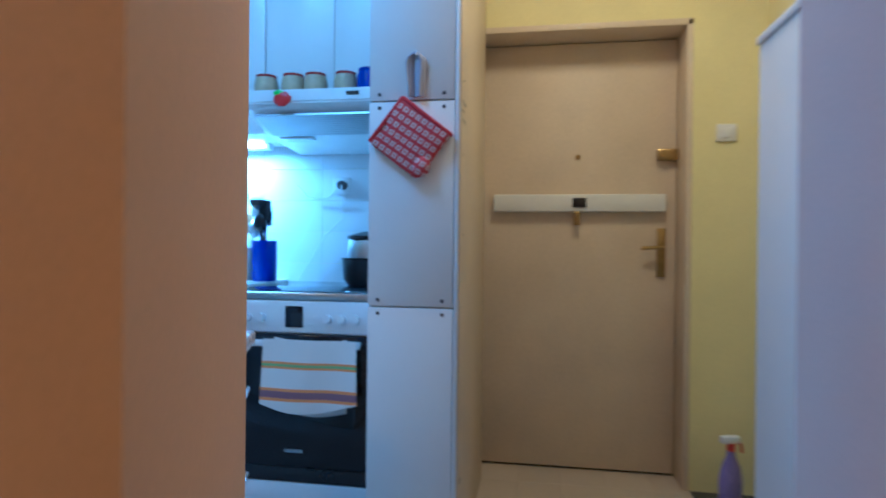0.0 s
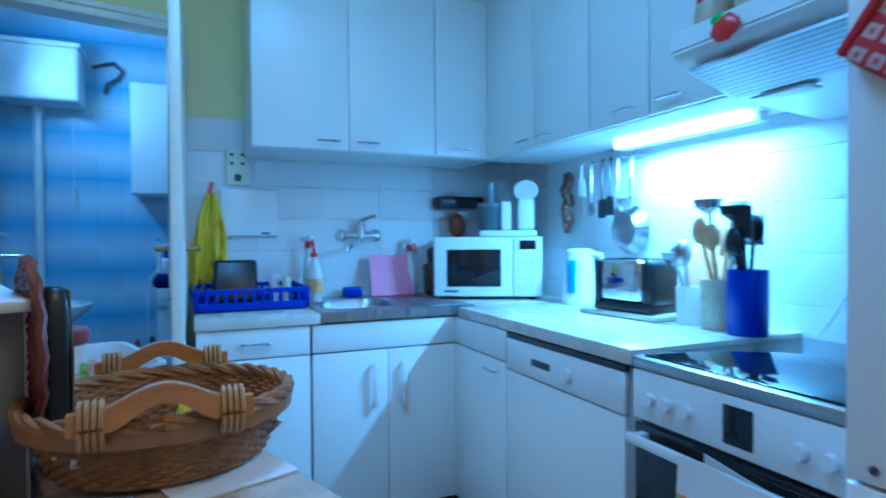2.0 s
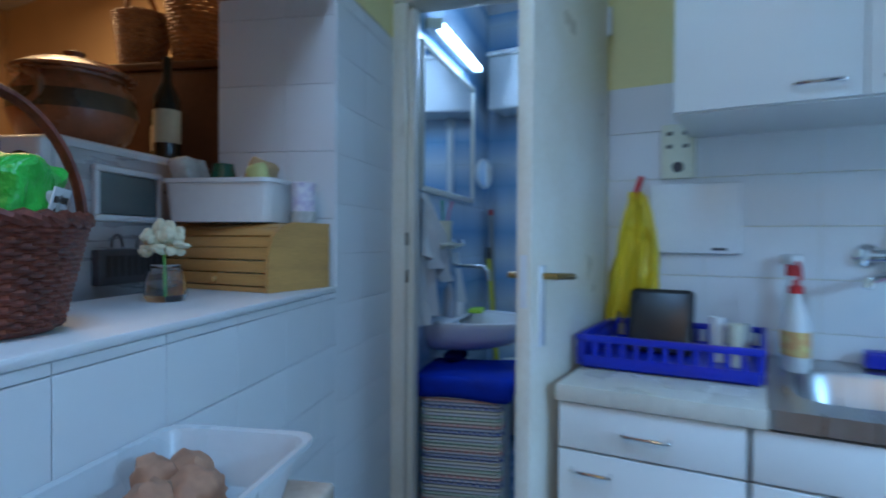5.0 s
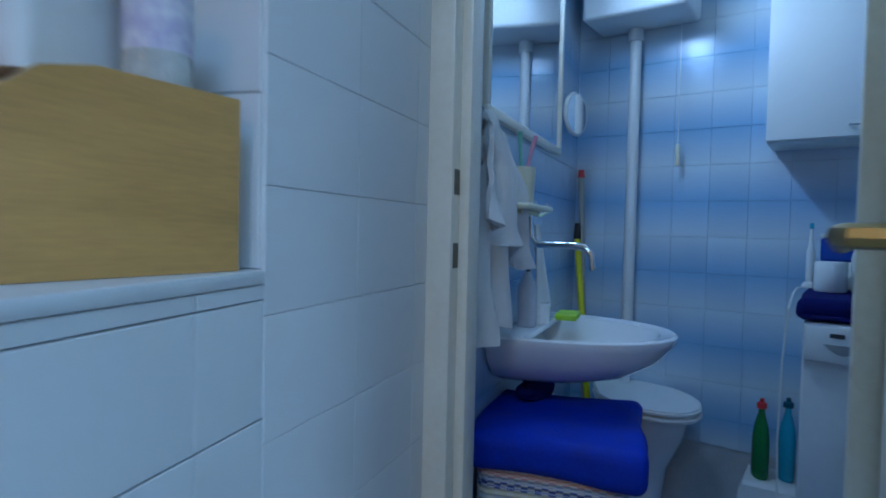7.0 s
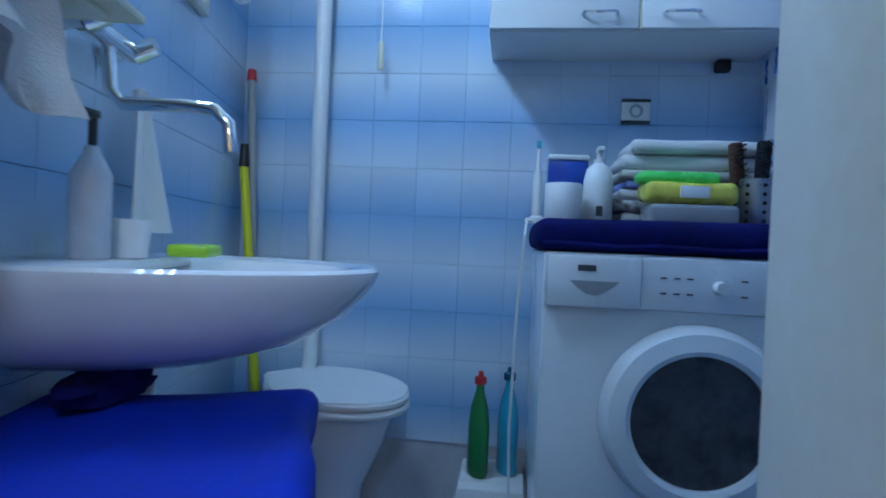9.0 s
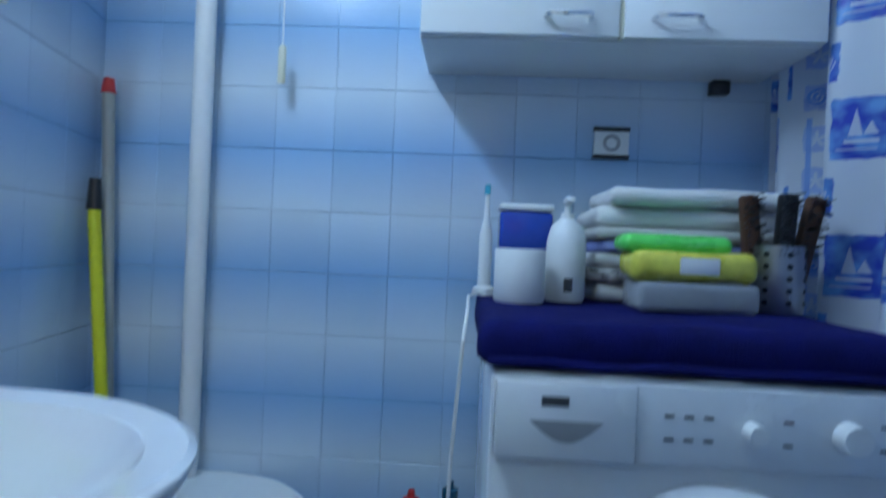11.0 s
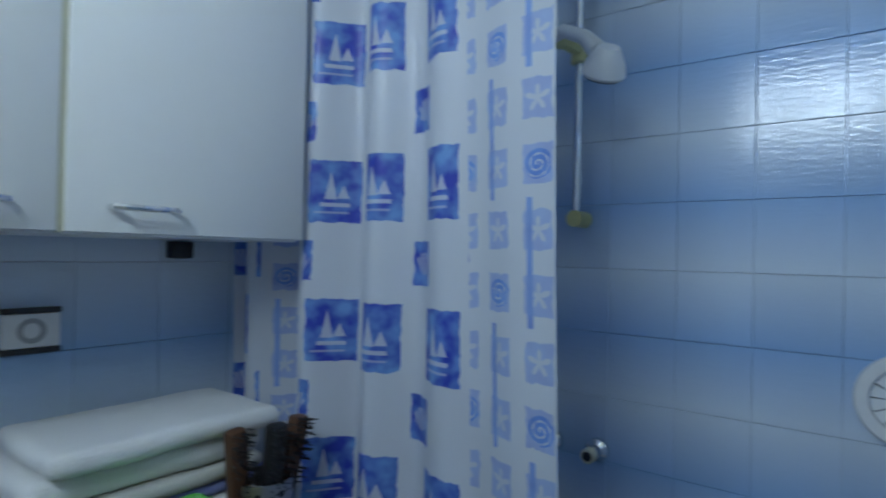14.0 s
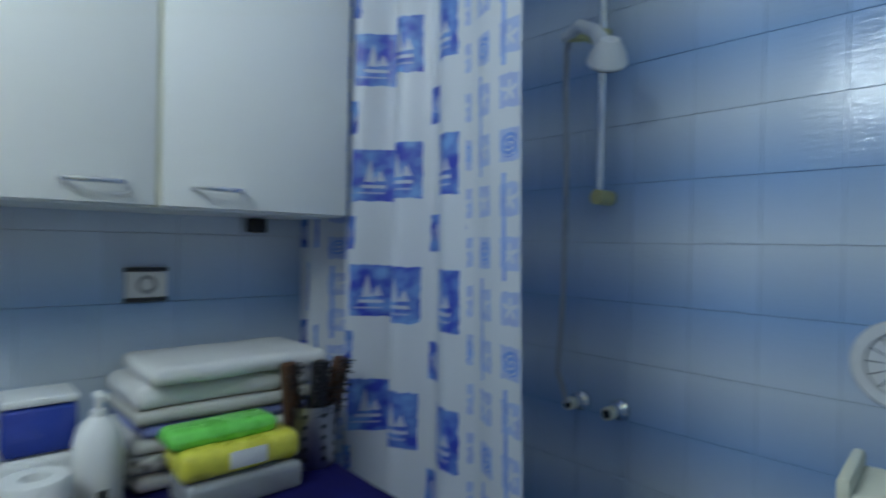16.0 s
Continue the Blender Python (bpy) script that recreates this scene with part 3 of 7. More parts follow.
part("bottom_drawer", b, WHITE_EN, ck)
b = B()
box(b, 0.012, 0.588, -0.020, 0.003, 0.178, 0.232, 0.002)
part("kick_strip", b, BLACK_PL, ck)

TOWEL = mat("striped_tea_towel", (0.74, 0.72, 0.68), 0.9, vary=0.05, grain=300, bump=0.4)
W_, O_, G_, P_ = (0.74, 0.72, 0.68), (0.75, 0.30, 0.10), (0.25, 0.45, 0.18), (0.24, 0.13, 0.16)
plane_bands(TOWEL, 2, [(0, W_), (0.16, O_), (0.20, P_), (0.30, O_), (0.34, W_), (0.62, O_), (0.65, G_), (0.69, O_), (0.72, W_)], 1 / 0.25, 0.995)
b = B()
sheet(b, 14, 16, lambda s, v: (0.005 + 0.36 * s + 0.02 * (v - 0.5) * (s - 0.5), -0.006 - 0.012 * math.sin(v * math.pi / 2) + 0.006 * math.sin(s * 9 + v * 2), 0.012 - (0.235 + 0.03 * math.sin(s * 3.6)) * v), 0.004)
ob = tagged(part("tea_towel", b, TOWEL, None), "striped white tea towel hanging on the oven handle", "towel")
ob.matrix_basis = pose(-1.165, 2.376, 0.708)
b = B()
sheet(b, 10, 8, lambda s, v: (0.03 + 0.28 * s, 0.045 + 0.004 * math.sin(s * 7), 0.012 - 0.27 * v - 0.02 * math.sin(s * 3)), 0.004)
part("back_fold", b, TOWEL, ob)

# tall unit
tu = thing("tall_unit", "tall white cabinet with three stacked doors", "cabinet", pose(-0.714, 2.218, 0))
b = B()
box(b, 0, 0.294, 0.001, 0.846, 0, 2.60, 0.002)
part("body", b, WHITE_LAM, tu)
for z0, z1 in ((0.03, 0.866), (0.869, 1.525), (1.528, 2.58)):
    d = front(tu, 0.0, 0.28, z0, z1)
    for x in (0.035, 0.245):
        for z in (z0 + 0.02, z1 - 0.02):
            b = B()
            cyl(b, (x, -0.0195, z), (x, -0.0175, z), 0.006, seg=10)
            part("screw_cap", b, DARK_GREY, d)
b = B()
box(b, 0.281, 0.294, -0.018, 0.0, 0.0, 2.60, 0.001)
part("side_edge", b, WHITE_LAM, tu)
b = B()
box(b, 0.2945, 0.299, -0.010, 0.844, 0.0, 2.58, 0.001)
sp_ = part("side_panel", b, DOOR_PAINT, tu, "beige painted side of the tall cabinet")
# small dark hinge marks, as thin boxes on the side panel
for z in (0.30, 0.86, 1.10, 1.36, 1.47, 1.50, 1.53, 1.60):
    b = B()
    box(b, 0.2992, 0.3002, 0.015 + 0.03 * (round(z * 100) % 3), 0.06 + 0.05 * (round(z * 100) % 2), z, z + 0.004)
    part("hinge_mark", b, DARK_GREY, sp_)

MITT = mat("quilted_red_check", (0.55, 0.05, 0.06), 0.9, vary=0.1, grain=260, bump=0.5)
nt, bs = nodes_of(MITT)
co = nt.nodes.new("ShaderNodeTexCoord")
mp = nt.nodes.new("ShaderNodeMapping")
mp.inputs["Rotation"].default_value = (0, radians(4), 0)
nt.links.new(co.outputs["Object"], mp.inputs[0])
mp.inputs["Scale"].default_value = (42, 42, 42)
xyz = nt.nodes.new("ShaderNodeSeparateXYZ")
nt.links.new(mp.outputs[0], xyz.inputs[0])
pu = nmath("ABSOLUTE", nmath("SUBTRACT", nmath("FRACT", xyz.outputs[0]), 0.5))
pv = nmath("ABSOLUTE", nmath("SUBTRACT", nmath("FRACT", nmath("MULTIPLY", xyz.outputs[2], 0.85)), 0.5))
petal = nmath("MULTIPLY", nmath("LESS_THAN", pu, 0.36), nmath("LESS_THAN", pv, 0.30))
eye = nmath("LESS_THAN", nmath("ADD", nmath("MULTIPLY", pu, pu), nmath("MULTIPLY", pv, pv)), 0.02)
flower = nmath("MULTIPLY", petal, nmath("SUBTRACT", 1.0, nmath("MULTIPLY", eye, 0.8)))
ckr = nt.nodes.new("ShaderNodeMix")
ckr.data_type = "RGBA"
ckr.inputs[6].default_value, ckr.inputs[7].default_value = (0.50, 0.05, 0.06, 1), (0.60, 0.46, 0.43, 1)
nt.links.new(flower, ckr.inputs[0])
for l in list(bs.inputs["Base Color"].links):
    nt.links.remove(l)
nt.links.new(ckr.outputs[2], bs.inputs["Base Color"])
RED_CL = mat("red_binding", (0.55, 0.03, 0.04), 0.9, vary=0.1, grain=260, bump=0.4)
mitt = thing("oven_mitt", "red and white quilted oven mitt hanging on a hook", "oven mitt", pose(-0.575, 2.196, 1.40, 0, 38, 0))
b = B()
box(b, -0.098, 0.098, -0.024, 0.0, -0.088, 0.088, 0.011, 3)
bmesh.ops.subdivide_edges(b, edges=b.edges[:], cuts=2, use_grid_fill=True)
for v in b.verts:
    v.co.x *= 1 - 0.6 * max(0, -v.co.z - 0.03)
    v.co.y += 0.008 * noise.noise(v.co * 22)
part("pad", b, MITT, mitt)
b = B()
box(b, -0.10, 0.10, -0.027, 0.002, 0.084, 0.096, 0.004)
box(b, -0.104, -0.092, -0.027, 0.002, -0.085, 0.092, 0.004)
part("binding", b, RED_CL, mitt)
b = B()
ball(b, (0.085, -0.018, -0.045), 0.035, (0.8, 0.5, 1.0), 12, 0.2)
part("thumb", b, MITT, mitt)
CHECK = mat("grey_striped_cloth", (0.35, 0.36, 0.42), 0.9, vary=0.1, grain=300)
plane_bands(CHECK, 0, [(0, (0.10, 0.11, 0.18)), (0.5, (0.62, 0.62, 0.66))], 115)
hk = thing("pot_cloth", "small grey striped cloth on a wall hook", "cloth", pose(-0.555, 2.198, 1.555))
b = B()
sheet(b, 8, 10, lambda s, v: ((s - 0.5) * (0.07 * min(1, v * 5) ** 0.5 - 0.022 * v), -0.012 - 0.008 * math.cos(s * 9), 0.12 - 0.14 * v), 0.006)
part("cloth", b, CHECK, hk)
b = B()
tube(b, arc((0, -0.01, 0.105), 0.014, -90, 180, 8, "yz"), 0.003)
part("hook", b, WHITE_PL, hk)

# wall cabinets
wc = thing("wall_cabinet", "white wall cabinet over the sink with three doors", "cabinet", pose(-2.69, 0, 0, 0, 0, 90))
b = B()
box(b, 1.655, 2.77, 0.001, 0.368, 1.555, 2.29, 0.002)
part("body", b, WHITE_LAM, wc)
for x0, x1, hx in ((1.655, 2.053, 1.965), (2.053, 2.452, 2.135), (2.455, 2.745, 2.575)):
    handle(front(wc, x0, x1, 1.557, 2.288), (hx, -0.018, 1.595), 0.095, 0, (0, -0.02, 0))
wn = thing("wall_cabinet", "white wall cabinet with a lamp under it", "cabinet", pose(0, 2.735, 0))
b = B()
box(b, -2.68, -1.33, 0.001, 0.331, 1.545, 2.29, 0.002)
part("body", b, WHITE_LAM, wn)
for x0, x1, hx in ((-2.67, -2.27, -2.335), (-2.27, -1.905, -2.19), (-1.90, -1.612, -1.72), (-1.61, -1.33, -1.52)):
    handle(front(wn, x0, x1, 1.547, 2.288), (hx, -0.018, 1.585), 0.095, 0, (0, -0.02, 0))
wh = thing("wall_cabinet", "white wall cabinet above the cooker hood", "cabinet", pose(0, 2.735, 0))
b = B()
box(b, -1.328, -0.718, 0.001, 0.331, 1.70, 2.45, 0.002)
part("body", b, WHITE_LAM, wh)
front(wh, -1.328, -1.02, 1.70, 2.448)
front(wh, -1.02, -0.718, 1.70, 2.448)
b = B()
box(b, XW + 0.005, -2.72, 1.66, YN - 0.004, 2.295, 2.43)
box(b, -2.72, -0.72, 2.77, YN - 0.004, 2.47, 2.55)
tagged(part("trim_soffit", b, WALL_WHITE, None), "plain boxed filler above the wall cabinets", "trim", kind="structure")

hood = thing("cooker_hood", "white cooker hood with a perforated grease filter", "cooker hood", pose(-1.315, 2.505, 1.50))
b = B()
prof = [(0.0, 0.115), (0.0, 0.165), (0.56, 0.165), (0.56, 0.0), (0.20, 0.03), (0.03, 0.085)]
lo = [b.verts.new((0.0, y, z)) for y, z in prof]
hi = [b.verts.new((0.598, y, z)) for y, z in prof]
b.faces.new(lo)
b.faces.new(hi[::-1])
for i in range(len(prof)):
    j = (i + 1) % len(prof)
    b.faces.new((lo[i], lo[j], hi[j], hi[i]))
bmesh.ops.bevel(b, geom=b.edges[:], offset=0.005, segments=2, affect="EDGES")
part("body", b, WHITE_EN, hood)
FILTER = mat("perforated_filter", (0.42, 0.43, 0.44), 0.4, 0.6, vary=0.1)
nt, bs = nodes_of(FILTER)
vo = nt.nodes.new("ShaderNodeTexVoronoi")
vo.inputs["Scale"].default_value = 210
vo.inputs["Randomness"].default_value = 0.0
rp = nt.nodes.new("ShaderNodeValToRGB")
rp.color_ramp.elements[0].color, rp.color_ramp.elements[1].color = (0.03, 0.03, 0.035, 1), (0.55, 0.56, 0.57, 1)
rp.color_ramp.elements[0].position, rp.color_ramp.elements[1].position = 0.28, 0.42
cx = nt.nodes.new("ShaderNodeTexCoord")
nt.links.new(cx.outputs["Object"], vo.inputs["Vector"])
nt.links.new(vo.outputs["Distance"], rp.inputs[0])
for l in list(bs.inputs["Base Color"].links):
    nt.links.remove(l)
nt.links.new(rp.outputs[0], bs.inputs["Base Color"])
b = B()
q = [(0.04, 0.024, 0.076), (0.56, 0.024, 0.076), (0.56, 0.185, 0.028), (0.04, 0.185, 0.028)]
lo = [b.verts.new(p) for p in q]
hi = [b.verts.new((p[0], p[1] - 0.003, p[2] - 0.008)) for p in q]
b.faces.new(lo)
b.faces.new(hi[::-1])
for i in range(4):
    b.faces.new((lo[i], lo[(i + 1) % 4], hi[(i + 1) % 4], hi[i]))
part("grease_filter", b, FILTER, hood)
b = B()
box(b, 0.42, 0.47, -0.002, 0.0, 0.135, 0.15)
part("switch", b, BLACK_PL, hood)
b = B()
box(b, 0.06, 0.20, 0.20, 0.26, 0.012, 0.02, 0.003)
part("hood_lamp", b, WHITE_PL, hood)


def pot_jar(x, y, z, r, h, body, rim, label, dx=None):
    t = thing("storage_jar", label, "jar", pose(x, y, z), "jars on the cooker hood")
    bb = B()
    lathe(bb, [(r * 0.78, 0), (r * 0.97, h * 0.2), (r, h * 0.5), (r * 0.9, h * 0.82), (r * 0.8, h * 0.87)], seg=24)
    part("body", bb, body, t)
    bb = B()
    lathe(bb, [(r * 0.82, h * 0.87), (r * 0.86, h * 0.9), (r * 0.86, h * 0.98), (r * 0.72, h)], seg=24)
    part("lid", bb, rim, t)
    return t


RED_GL = mat("red_glaze", (0.42, 0.05, 0.04), 0.3, vary=0.2)
ZH = 1.666
for x in (-1.265, -1.15, -1.055, -0.93):
    pot_jar(x, 2.60, ZH, 0.048, 0.082, STONE_JAR, RED_GL, "small sand coloured stoneware jar with a red rim")
pot_jar(-0.83, 2.59, ZH, 0.05, 0.09, JAR_BLUE, JAR_BLUE, "round glossy dark blue glazed jar")
mg = thing("fridge_magnet", "small red and green fruit ornament on the hood", "ornament", pose(-1.15, 2.496, 1.625))
b = B()
ball(b, (0, 0, 0), 0.03, (1.2, 0.35, 1), 14, 0.2)
part("fruit", b, RED_PL, mg)
b = B()
ball(b, (-0.012, -0.002, 0.022), 0.016, (1.4, 0.4, 0.8), 10)
part("leaves", b, GREEN_PL, mg)

# lamp under the wall cabinet
lp = thing("under_cabinet_lamp", "white fluorescent strip lamp under the wall cabinet, lit", "lamp", pose(-1.735, 2.945, 1.515))
b = B()
box(b, -0.31, 0.31, 0.012, 0.055, 0.0, 0.03, 0.004)
part("housing", b, WHITE_PL, lp)
b = B()
cyl(b, (-0.29, -0.005, 0.014), (0.29, -0.005, 0.014), 0.009, seg=14)
part("tube", b, TUBE_K, lp, "glowing fluorescent tube")

# worktop things
C = 0.8975
mw = thing("microwave", "white microwave oven with a dark window, set across the corner", "microwave", pose(-2.722, 2.458, C, 0, 0, 62))
b = B()
box(b, 0, 0.475, 0, 0.33, 0.012, 0.29, 0.008)
part("body", b, WHITE_PL, mw)
b = B()
box(b, 0.004, 0.345, -0.022, -0.001, 0.016, 0.286, 0.008)
md = part("door", b, WHITE_PL, mw)
b = B()
box(b, 0.062, 0.295, -0.026, -0.021, 0.062, 0.232, 0.004)
part("window", b, BLACK_GL, md, "dark microwave window")
b = B()
box(b, 0.348, 0.471, -0.018, -0.001, 0.016, 0.286, 0.006)
mc = part("control_panel", b, WHITE_PL, mw)
b = B()
box(b, 0.375, 0.445, -0.021, -0.017, 0.232, 0.272)
part("display", b, BLACK_GL, mc)
for i in range(4):
    for j in range(3):
        b = B()
        box(b, 0.37 + j * 0.028, 0.392 + j * 0.028, -0.0205, -0.017, 0.06 + i * 0.036, 0.085 + i * 0.036, 0.002)
        part("button", b, PAPER, mc)
b = B()
box(b, 0.05, 0.11, -0.0235, -0.021, 0.036, 0.044)
part("badge", b, DARK_GREY, md)
for x in (0.04, 0.43):
    for y in (0.03, 0.29):
        b = B()
        cyl(b, (x, y, 0), (x, y, 0.014), 0.014, seg=10)
        part("foot", b, BLACK_PL, mw)
mw.scale = (1.06, 1.0, 1.0)
MWM = pose(-2.722, 2.458, C, 0, 0, 62)
mx = thing("food_processor", "white food processor with a smoky bowl on the microwave", "food processor", MWM @ pose(0.315, 0.14, 0.291))
mx.scale = (1.0, 1.0, 0.84)
b = B()
box(b, -0.10, 0.17, -0.08, 0.08, 0, 0.035, 0.01)
box(b, 0.0, 0.05, -0.05, 0.05, 0.035, 0.20, 0.012)
box(b, 0.08, 0.16, -0.06, 0.06, 0.035, 0.22, 0.02)
part("base", b, WHITE_PL, mx)
b = B()
cyl(b, (0.12, -0.045, 0.26), (0.12, 0.045, 0.26), 0.058, seg=28)
part("drum", b, WHITE_PL, mx)
b = B()
lathe(b, [(0.055, 0.035), (0.062, 0.12), (0.064, 0.17)], (-0.05, 0, 0), 24)
part("bowl", b, mat("smoky_plastic", (0.10, 0.12, 0.14), 0.15, vary=0.1), mx, "smoky plastic bowl")
b = B()
cyl(b, (-0.05, 0, 0.17), (-0.05, 0, 0.19), 0.067)
cyl(b, (-0.05, 0, 0.19), (-0.05, 0, 0.31), 0.027)
part("feed_tube", b, mat("smoky_plastic_lid", (0.16, 0.19, 0.22), 0.2, vary=0.1), mx)
sh = thing("wall_rack", "small black rack on the tiles above the microwave", "rack", pose(XW + 0.006, 2.72, 1.37, 0, 0, 90))
b = B()
box(b, -0.13, 0.13, -0.10, 0.0, -0.03, 0.03, 0.014)
part("shelf", b, BLACK_PL, sh)
msk = thing("clay_mask", "small terracotta ornament hanging on the tiles", "ornament", pose(XW + 0.02, 2.72, 1.25, 0, 0, 90))
b = B()
ball(b, (0, -0.015, 0), 0.055, (0.9, 0.45, 1.15), 16, 0.15)
part("body", b, CLAY, msk)
kt = thing("kettle", "white plastic electric kettle with a water gauge", "kettle", pose(-2.27, 2.95, C, 0, 0, 20))
b = B()
lathe(b, [(0.078, 0), (0.08, 0.012), (0.076, 0.02), (0.064, 0.2), (0.06, 0.225), (0.04, 0.236)], seg=28)
part("body", b, WHITE_PL, kt)
b = B()
tube(b, [(0.05, 0.0, 0.215), (0.10, 0, 0.21), (0.112, 0, 0.15), (0.105, 0, 0.06), (0.075, 0, 0.03)], 0.013, 10)
part("handle", b, WHITE_PL, kt)
b = B()
box(b, -0.015, 0.025, -0.079, -0.06, 0.05, 0.19, 0.006)
part("gauge", b, mat("blue_gauge", (0.18, 0.36, 0.52), 0.2), kt)
bd = thing("bread_board", "cream plastic board under the toaster", "board", pose(-1.86, 2.90, C, 0, 0, 6))
b = B()
box(b, -0.20, 0.16, -0.10, 0.12, 0, 0.018, 0.006)
part("board", b, CREAM_PL, bd)
ts = thing("toaster", "chrome toaster with black ends", "toaster", pose(-1.87, 2.90, C + 0.0185, 0, 0, 8))
b = B()
box(b, -0.11, 0.08, -0.075, 0.075, 0.03, 0.185, 0.02, 3)
part("shell", b, CHROME, ts)
b = B()
box(b, 0.075, 0.125, -0.082, 0.082, 0.02, 0.19, 0.03, 3)
part("end_cap", b, BLACK_PL, ts)
b = B()
box(b, -0.13, -0.105, -0.082, 0.082, 0.02, 0.185, 0.01, 3)
part("end_cap", b, BLACK_PL, ts)
b = B()
box(b, -0.13, 0.12, -0.083, 0.083, 0.0, 0.032, 0.01)
part("base", b, BLACK_PL, ts)
b = B()
for y in (-0.03, 0.03):
    box(b, -0.09, 0.07, y - 0.012, y + 0.012, 0.184, 0.187)
part("slots", b, BLACK_PL, ts)


def utensil_jar(x, y, r, h, material, label, items):
    t = thing("utensil_jar", label, "jar", pose(x, y, C), "utensil jars by the hob")
    bb = B()
    lathe(bb, [(r * 0.96, 0), (r, 0.01), (r, h), (r * 0.9, h), (r * 0.88, 0.012)], seg=26)
    part("pot", bb, material, t)
    rnd = random.Random(round(x * 1000))
    for kind, m_, ln in items:
        a, l2 = rnd.uniform(0, 6.28), rnd.uniform(0.25, 0.75) * r
        p0 = Vector((-math.cos(a) * l2 * 0.4, -math.sin(a) * l2 * 0.4, 0.015))
        p1 = Vector((math.cos(a) * (l2 + 0.03), math.sin(a) * (l2 + 0.02), h + ln))
        bb = B()
        tube(bb, [p0, p0.lerp(p1, 0.5), p1], 0.006, 8)
        it = part("utensil", bb, m_, t)
        bb = B()
        e = p1 + (p1 - p0).normalized() * 0.03
        if kind == "spoon":
            ball(bb, e, 0.03, (1.0, 0.35, 1.4), 12)
        elif kind == "ladle":
            lathe(bb, [(0.012, -0.03), (0.036, -0.012), (0.042, 0.012), (0.038, 0.012)], e, 18)
        elif kind == "whisk":
            ball(bb, e, 0.028, (1, 1, 1.6), 10)
        else:
            box(bb, e.x - 0.03, e.x + 0.03, e.y - 0.003, e.y + 0.003, e.z - 0.04, e.z + 0.05, 0.003)
        part("head", bb, m_, it)
    return t


utensil_jar(-1.41, 2.89, 0.055, 0.185, BLUE_PL, "deep blue round utensil jar full of kitchen tools", [("spoon", BLACK_PL, 0.09), ("turner", BLACK_PL, 0.1), ("ladle", BLACK_PL, 0.14), ("spoon", BLACK_PL, 0.05), ("turner", WHITE_PL, 0.12), ("turner", STEEL, 0.08)])
utensil_jar(-1.525, 2.91, 0.052, 0.15, JAR_CREAM, "cream pottery jar holding wooden spoons", [("spoon", WOOD, 0.1), ("spoon", WOOD, 0.12), ("turner", WOOD, 0.08), ("ladle", STEEL, 0.2), ("whisk", STEEL, 0.06)])
utensil_jar(-1.645, 2.92, 0.044, 0.12, WHITE_PL, "small white jar holding spoons and a skimmer", [("ladle", STEEL, 0.07), ("whisk", STEEL, 0.08), ("spoon", STEEL, 0.06)])
cbd = thing("cutting_board", "light wooden board leaning on the tiles", "board", pose(-1.70, 3.03, C, -6, 0, 0))
b = B()
box(b, -0.09, 0.09, -0.008, 0.008, 0, 0.24, 0.004)
part("board", b, WOOD, cbd)
pot = thing("saucepan", "dark enamel pot with a glass lid on the hob", "pot", pose(-0.90, 2.83, 0.890))
b = B()
lathe(b, [(0.085, 0), (0.105, 0.03), (0.112, 0.115), (0.118, 0.12), (0.108, 0.12)], seg=28)
part("pot", b, BLACK_PL, pot)
b = B()
lathe(b, [(0.09, 0.121), (0.085, 0.19), (0.08, 0.2)], seg=24)
part("insert", b, STEEL, pot)
b = B()
lathe(b, [(0.088, 0.201), (0.088, 0.215), (0.02, 0.235)], seg=24)
part("lid", b, BLACK_PL, pot)
sk = thing("wall_socket", "white double socket with a plug over the hob", "socket", pose(-1.10, YN - 0.006, 1.35))
b = B()
box(b, -0.045, 0.045, -0.012, 0.0, -0.04, 0.04, 0.006)
part("plate", b, WHITE_PL, sk)
b = B()
cyl(b, (0.01, -0.012, 0), (0.01, -0.05, 0), 0.02)
plg = part("plug", b, DARK_GREY, sk)
b = B()
tube(b, [(0.01, -0.05, 0), (0.03, -0.07, -0.06), (0.02, -0.05, -0.16), (-0.08, -0.03, -0.25), (-0.16, -0.02, -0.38), (-0.2, -0.03, -0.45)], 0.0035)
part("cable", b, WHITE_PL, plg)
b = B()
tube(b, [(-0.02, -0.02, -0.02), (-0.06, -0.03, -0.06), (-0.16, -0.02, -0.06), (-0.22, -0.02, 0.0)], 0.003)
part("cable", b, WHITE_PL, plg)

# hanging rail with tools
rl = thing("utensil_rail", "steel rail with hanging kitchen tools under the cabinet", "rail", pose(-2.15, YN - 0.03, 1.50))
b = B()
cyl(b, (-0.22, -0.02, 0), (0.20, -0.02, 0), 0.005, seg=10)
part("rail", b, CHROME, rl)
for x, m_, kind, ln in ((-0.19, WHITE_PL, "block", 0.06), (-0.12, STEEL, "spoon", 0.17), (-0.05, BLACK_PL, "turner", 0.16), (0.0, BLACK_PL, "turner", 0.15), (0.05, STEEL, "spoon", 0.2), (0.13, STEEL, "ladle", 0.16)):
    b = B()
    tube(b, [(x, -0.02, 0.008), (x, -0.03, -0.01), (x, -0.03, -ln)], 0.006, 8)
    it = part("tool", b, m_, rl)
    b = B()
    if kind == "spoon":
        ball(b, (x, -0.03, -ln - 0.03), 0.026, (1, 0.35, 1.4), 12)
    elif kind == "ladle":
        lathe(b, [(0.01, -0.03), (0.035, -0.01), (0.04, 0.01), (0.036, 0.01)], (x, -0.05, -ln - 0.02), 18)
    else:
        box(b, x - 0.024, x + 0.024, -0.034, -0.026, -ln - 0.08, -ln, 0.004)
    part("tool_head", b, m_, it)
st = thing("strainer", "round steel strainer hanging on the tiles", "strainer", pose(-2.06, YN - 0.03, 1.21, 90, 0, 0))
b = B()
